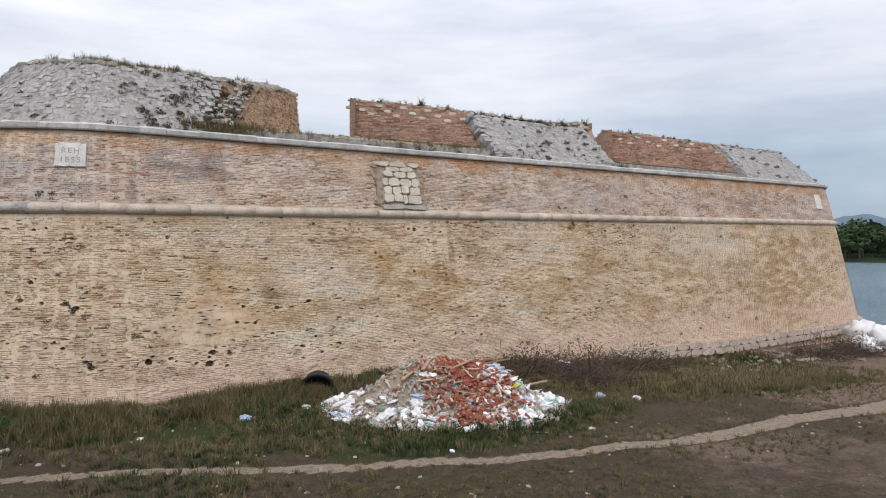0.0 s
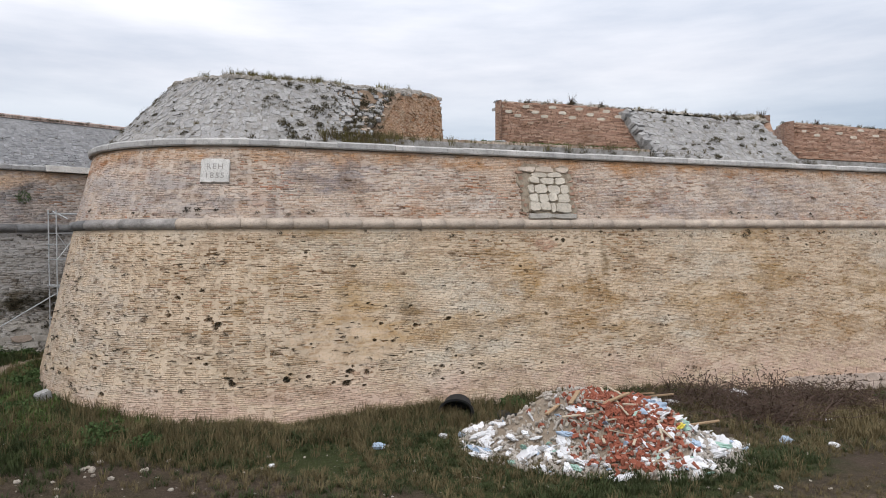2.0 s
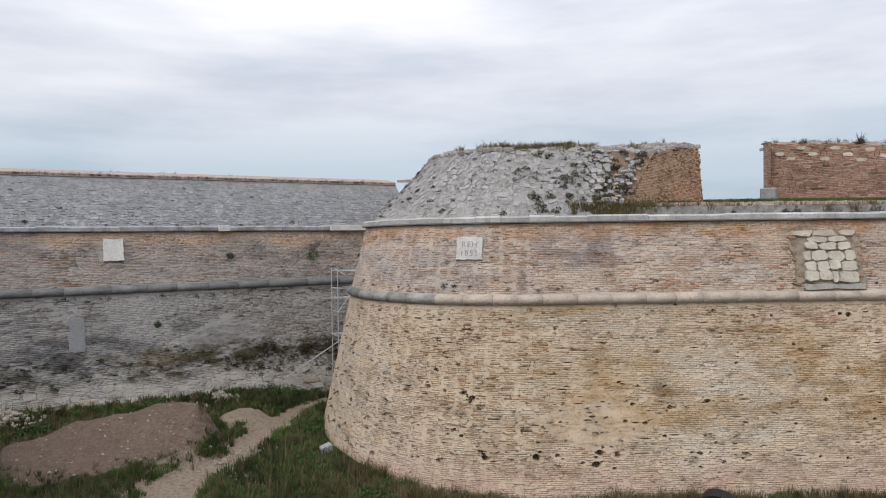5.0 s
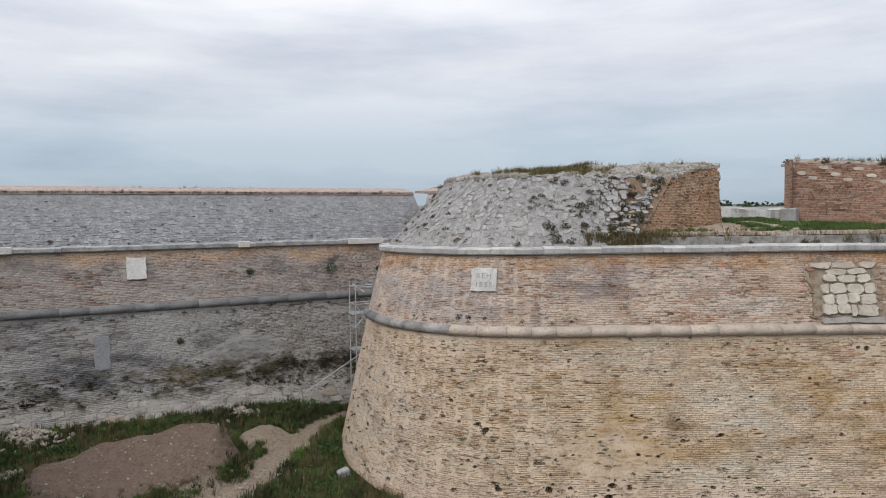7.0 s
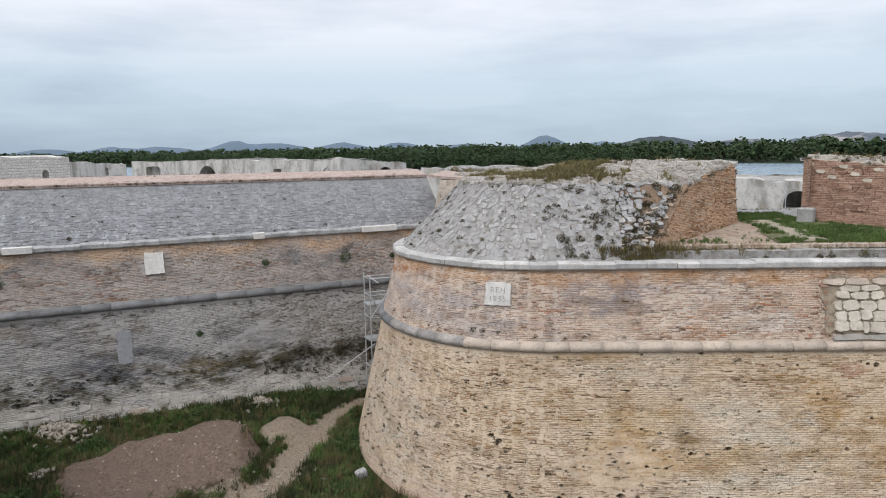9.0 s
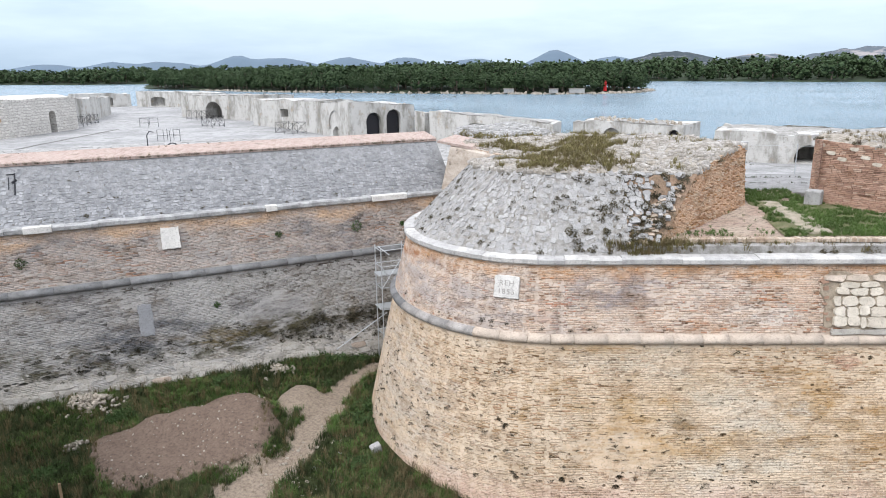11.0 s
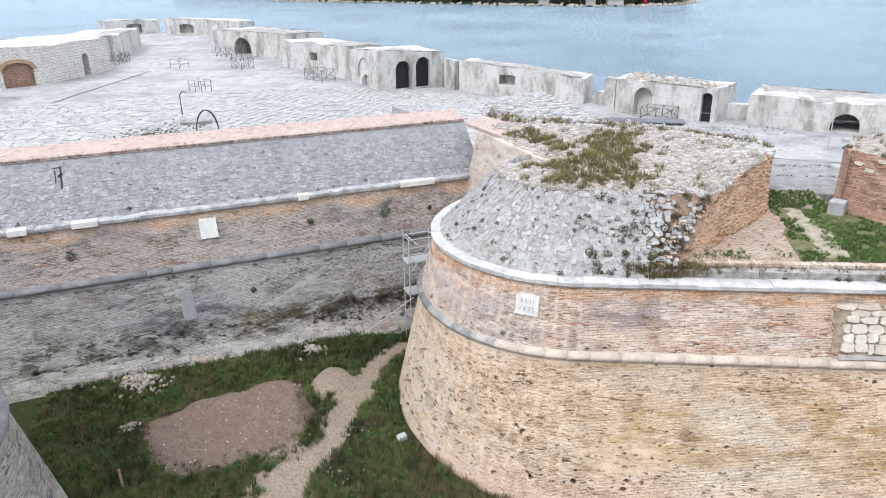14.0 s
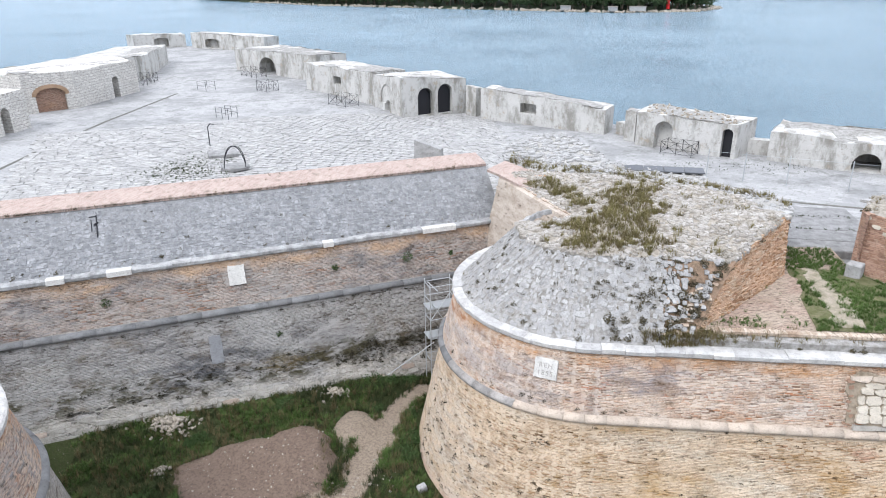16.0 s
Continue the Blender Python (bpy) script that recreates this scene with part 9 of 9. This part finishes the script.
def brick_skin(name, path, s0, s1, z0, z1, length, row, mat, parent, seed, near, skip=None, limit=300, lost=0.035):
    """Courses of single bricks on a wall's skin. Those nearest to the running length near are parts, the rest one mesh."""
    q = np.random.RandomState(seed)
    P = np.array([p[:5] for p in path])
    rows = int((z1 - z0) / row)
    S, Z, W, H = [], [], [], []
    for j in range(rows):
        n = int((s1 - s0) / length * 1.3)
        w = length * q.uniform(0.4, 1.5, n)
        s = s0 - length * q.rand() + np.cumsum(w) - w
        wash = np.sin(s * 0.55 + 1.3 * np.sin(j * 0.045) + seed) * np.sin(j * 0.062 + 0.9 * np.sin(s * 0.31)) + 0.5 * np.sin(s * 1.9 + j * 0.11)
        keep = (s > s0) & (s + w < s1) & (q.rand(n) > lost + 0.34 * np.clip(wash, 0, 1))
        wave = 0.012 * np.sin(s * 0.23 + seed) + 0.005 * np.sin(s * 1.1 + j * 0.9) + q.uniform(-0.007, 0.007, n)
        S.append(s[keep])
        W.append(w[keep])
        Z.append((z0 + (j + 0.5) * row + wave)[keep])
        H.append(np.full(keep.sum(), row))
    S, W, Z, H = (np.concatenate(v) for v in (S, W, Z, H))
    if skip is not None:
        k = np.ones(len(S), bool)
        for ps, pz, pr_ in skip:
            k &= ~((np.abs(S + W / 2 - ps) < pr_ + 0.05) & (np.abs(Z - pz) < pr_))
        S, W, Z, H = S[k], W[k], Z[k], H[k]

    def skin(s, z, out):
        x, y = np.interp(s, P[:, 4], P[:, 0]), np.interp(s, P[:, 4], P[:, 1])
        nx, ny = np.interp(s, P[:, 4], P[:, 2]), np.interp(s, P[:, 4], P[:, 3])
        l = np.hypot(nx, ny)
        d = np.where(z < 5.55, -1.85 + (z + 2.6) * 1.85 / 8.1, 0.06 + (z - 5.8) * 0.56 / 2.17) - out
        return np.stack([x - nx / l * d, y - ny / l * d, z], -1)

    n = len(S)
    gap = 0.002
    out = np.where(q.rand(n) < 0.25, 0.001 + q.exponential(0.0022, n), 0.0005)
    j_ = lambda a: q.uniform(-a, a, n)
    hs = q.uniform(0.93, 1.08, n)
    ring = []
    for ds, dz in ((0, 0), (1, 0), (1, 1), (0, 1)):
        ring.append((S + gap + (W - 2 * gap) * ds + j_(0.008), Z + (dz - 0.5) * (H - 2 * gap) * hs + j_(0.005)))
    inner = [skin(s, z, np.full(n, -0.03)) for s, z in ring]
    outer = [skin(s * 0.975 + (S + W / 2) * 0.025, z * 0.955 + Z * 0.045, out + j_(0.0003)) for s, z in ring]
    V = np.stack(inner + outer, 1)
    quads = ((4, 5, 6, 7), (0, 1, 5, 4), (1, 2, 6, 5), (2, 3, 7, 6), (3, 0, 4, 7))
    order = np.argsort(np.abs(S - near[0]) + 2.0 * np.abs(Z - near[1]))
    for i in order[:limit]:
        me = bpy.data.meshes.new("brick")
        c = V[i].mean(0)
        me.from_pydata([tuple(v - c) for v in V[i]], [], quads)
        me.materials.append(mat)
        ob = new("brick", me)
        ob.location = c
        ob.parent = parent
    rest = order[limit:]
    co = V[rest].reshape(-1, 3)
    base = np.arange(len(rest))[:, None, None] * 8
    faces = (base + np.array(quads)[None]).reshape(-1, 4)
    me = bpy.data.meshes.new(name)
    me.vertices.add(len(co))
    me.vertices.foreach_set("co", co.ravel())
    me.loops.add(len(faces) * 4)
    me.loops.foreach_set("vertex_index", faces.ravel())
    me.polygons.add(len(faces))
    me.polygons.foreach_set("loop_start", np.arange(len(faces)) * 4)
    me.update(calc_edges=True)
    me.validate()
    me.materials.append(mat)
    ob = new(name, me)
    ob.parent = parent
    tagged(ob, kind="stuff")


brick_skin("brick_courses", BAST, 2.0, face_s(45.3) + 9.0, -1.3, 5.44, 0.20, 0.052, M["piece_low"], wall_bastion, 1, (18.5, 2.2), PITS + [(s + w * r_ * k, z, r_ * 0.9) for s, z, r_, w in SLOTS for k in (-0.8, -0.3, 0.3, 0.8)])
brick_skin("upper_brick_courses", BAST, 2.0, face_s(45.3) + 9.0, 5.86, 7.95, 0.20, 0.054, M["piece_up"], wall_bastion, 2, (18.5, 6.9), [(14.86, 7.22, 0.38), (face_s(13.3), 6.8, 0.72), (face_s(13.9), 6.8, 0.72)], limit=0)
brick_skin("curtain_brick_courses", CURT, 44.0, 74.6, 0.4, 5.44, 0.30, 0.066, M["piece_grey"], wall_curtain, 3, (66.0, 3.5), CLEFT, limit=200, lost=0.08)
brick_skin("curtain_upper_courses", CURT, 44.0, 74.6, 5.86, 7.95, 0.28, 0.064, M["piece_grey_up"], wall_curtain, 4, (66.0, 7.0), [(61.95, 7.25, 0.42)], limit=0)
brick_skin("shoulder_brick_courses", LEFTB, 2.0, 20.0, 0.4, 5.44, 0.34, 0.085, M["piece_grey"], wall_left, 5, (10.0, 3.5), limit=0, lost=0.06)
brick_skin("shoulder_upper_courses", LEFTB, 2.0, 20.0, 5.86, 7.95, 0.3, 0.075, M["piece_grey_up"], wall_left, 6, (10.0, 7.0), limit=0)


def patch_bricks(name, cheek, mat, parent, seed, length=0.26, row=0.066, ragged=0.03, lost=0.06):
    """Bricks on a cheek patch, laid level between its foot and its top."""
    tops_, feet_, thick = cheek
    q = random.Random(seed)
    t3 = -Vector((thick[0], thick[1], 0)).normalized()
    cum = [0.0]
    for a, b in zip(tops_, tops_[1:]):
        cum.append(cum[-1] + (Vector(a).to_2d() - Vector(b).to_2d()).length)
    total = cum[-1]

    def at(s, z):
        s = max(0.0, min(total, s))
        for i in range(len(cum) - 1):
            if s <= cum[i + 1] + 1e-6:
                k = (s - cum[i]) / (cum[i + 1] - cum[i])
                t = Vector(tops_[i]).lerp(Vector(tops_[i + 1]), k)
                f = Vector(feet_[i]).lerp(Vector(feet_[i + 1]), k)
                v = (z - f.z) / max(0.05, t.z - f.z)
                return (f.lerp(t, v) if v <= 1 else None), t.z
    co, faces = [], []
    z = 8.25
    while z < 11.2:
        s = -q.random() * length
        while s < total:
            w = length * q.uniform(0.5, 1.25)
            a, ta = at(s + 0.006, z)
            b, tb = at(s + w - 0.006, z)
            if a and b and z + row < min(ta, tb) + 0.05 and s >= 0 and s + w <= total + 0.02 and q.random() > lost:
                o = 0.012 + q.expovariate(1 / max(0.004, ragged * 0.5))
                base = len(co)
                up = Vector((0, 0, row - 0.014))
                for p in (a, b, b + up, a + up):
                    co.append(tuple(p - t3 * 0.04))
                m_ = (a + b + up) / 2
                for p in (a, b, b + up, a + up):
                    co.append(tuple(p + (m_ - p) * 0.06 + t3 * (o + q.uniform(-0.004, 0.004))))
                faces += [tuple(base + i for i in f) for f in ((4, 5, 6, 7), (0, 1, 5, 4), (1, 2, 6, 5), (2, 3, 7, 6), (3, 0, 4, 7))]
            s += w
        z += row
    me = bpy.data.meshes.new(name)
    me.from_pydata(co, [], faces)
    me.materials.append(mat)
    ob = new(name, me)
    ob.parent = parent
    tagged(ob, kind="stuff")


patch_bricks("cheek_bricks", CHEEK1, M["piece_orange"], merlon1, 1, 0.22, 0.055, ragged=0.03, lost=0.1)
patch_bricks("cheek_bricks", CHEEK2, M["piece_red"], merlon2, 2, ragged=0.015, lost=0.02)
patch_bricks("cheek_bricks", CHEEK3, M["piece_red"], merlon3, 3, ragged=0.03)
flank_tops = [(0.45, 36.3, 10.38), (1.9, 33.5, 10.38), (3.4, 30.6, 10.38), (4.6, 28.4, 10.38)]
patch_bricks("flank_bricks", (flank_tops, [(x - 0.35, y - 0.18, 8.0) for x, y, _ in flank_tops], (0.885, 0.465)), M["piece_sill"], flank, 4, ragged=0.04, lost=0.15)

# paving slabs of the platform, nearest ones singly
r = random.Random(91)
PAVE = []
for i in range(6):
    bm = bmesh.new()
    box(bm, -0.5, -0.5, -0.5, 0.5, 0.5, 0.5)
    for v in bm.verts:
        if v.co.z > 0:
            v.co.x *= 0.985
            v.co.y *= 0.975
            v.co.z += r.uniform(-0.1, 0.1)
    PAVE.append(mesh_of(bm, M["white"], "paving_slab"))
places = []
c27, s27 = math.cos(radians(27)), math.sin(radians(27))
for j in range(54):
    u = -24.0 + r.uniform(0, 0.5)
    while u < 16.0:
        w = r.uniform(0.55, 0.95)
        v = 0.46 * j
        x, y = -4.0 + u * c27 - v * s27, 41.2 + u * s27 + v * c27
        if x < 3.0 - max(0, y - 44) * 0.2 and r.random() > 0.04:
            places.append((x, y, pose(x, y, pz(x, y) + 0.014, r.uniform(-0.4, 0.4), r.uniform(-0.4, 0.4), 27) @ Matrix.Diagonal((w - 0.03, 0.43, 0.06, 1))))
        u += w
places.sort(key=lambda p: (p[0] + 8) ** 2 + (p[1] - 44) ** 2)
for x, y, m in places[:300]:
    piece("paving_slab", r.choice(PAVE), platform, m)
M["white_field"] = stone_material("bleached_paving", (0.44, 0.43, 0.412), (0.36, 0.355, 0.345), amount=0.72, lichen=(0.21, 0.205, 0.19), island=True)
join_pieces("paving_slab_field", [(r.choice(PAVE), m) for x, y, m in places[300:]], M["white_field"], platform)
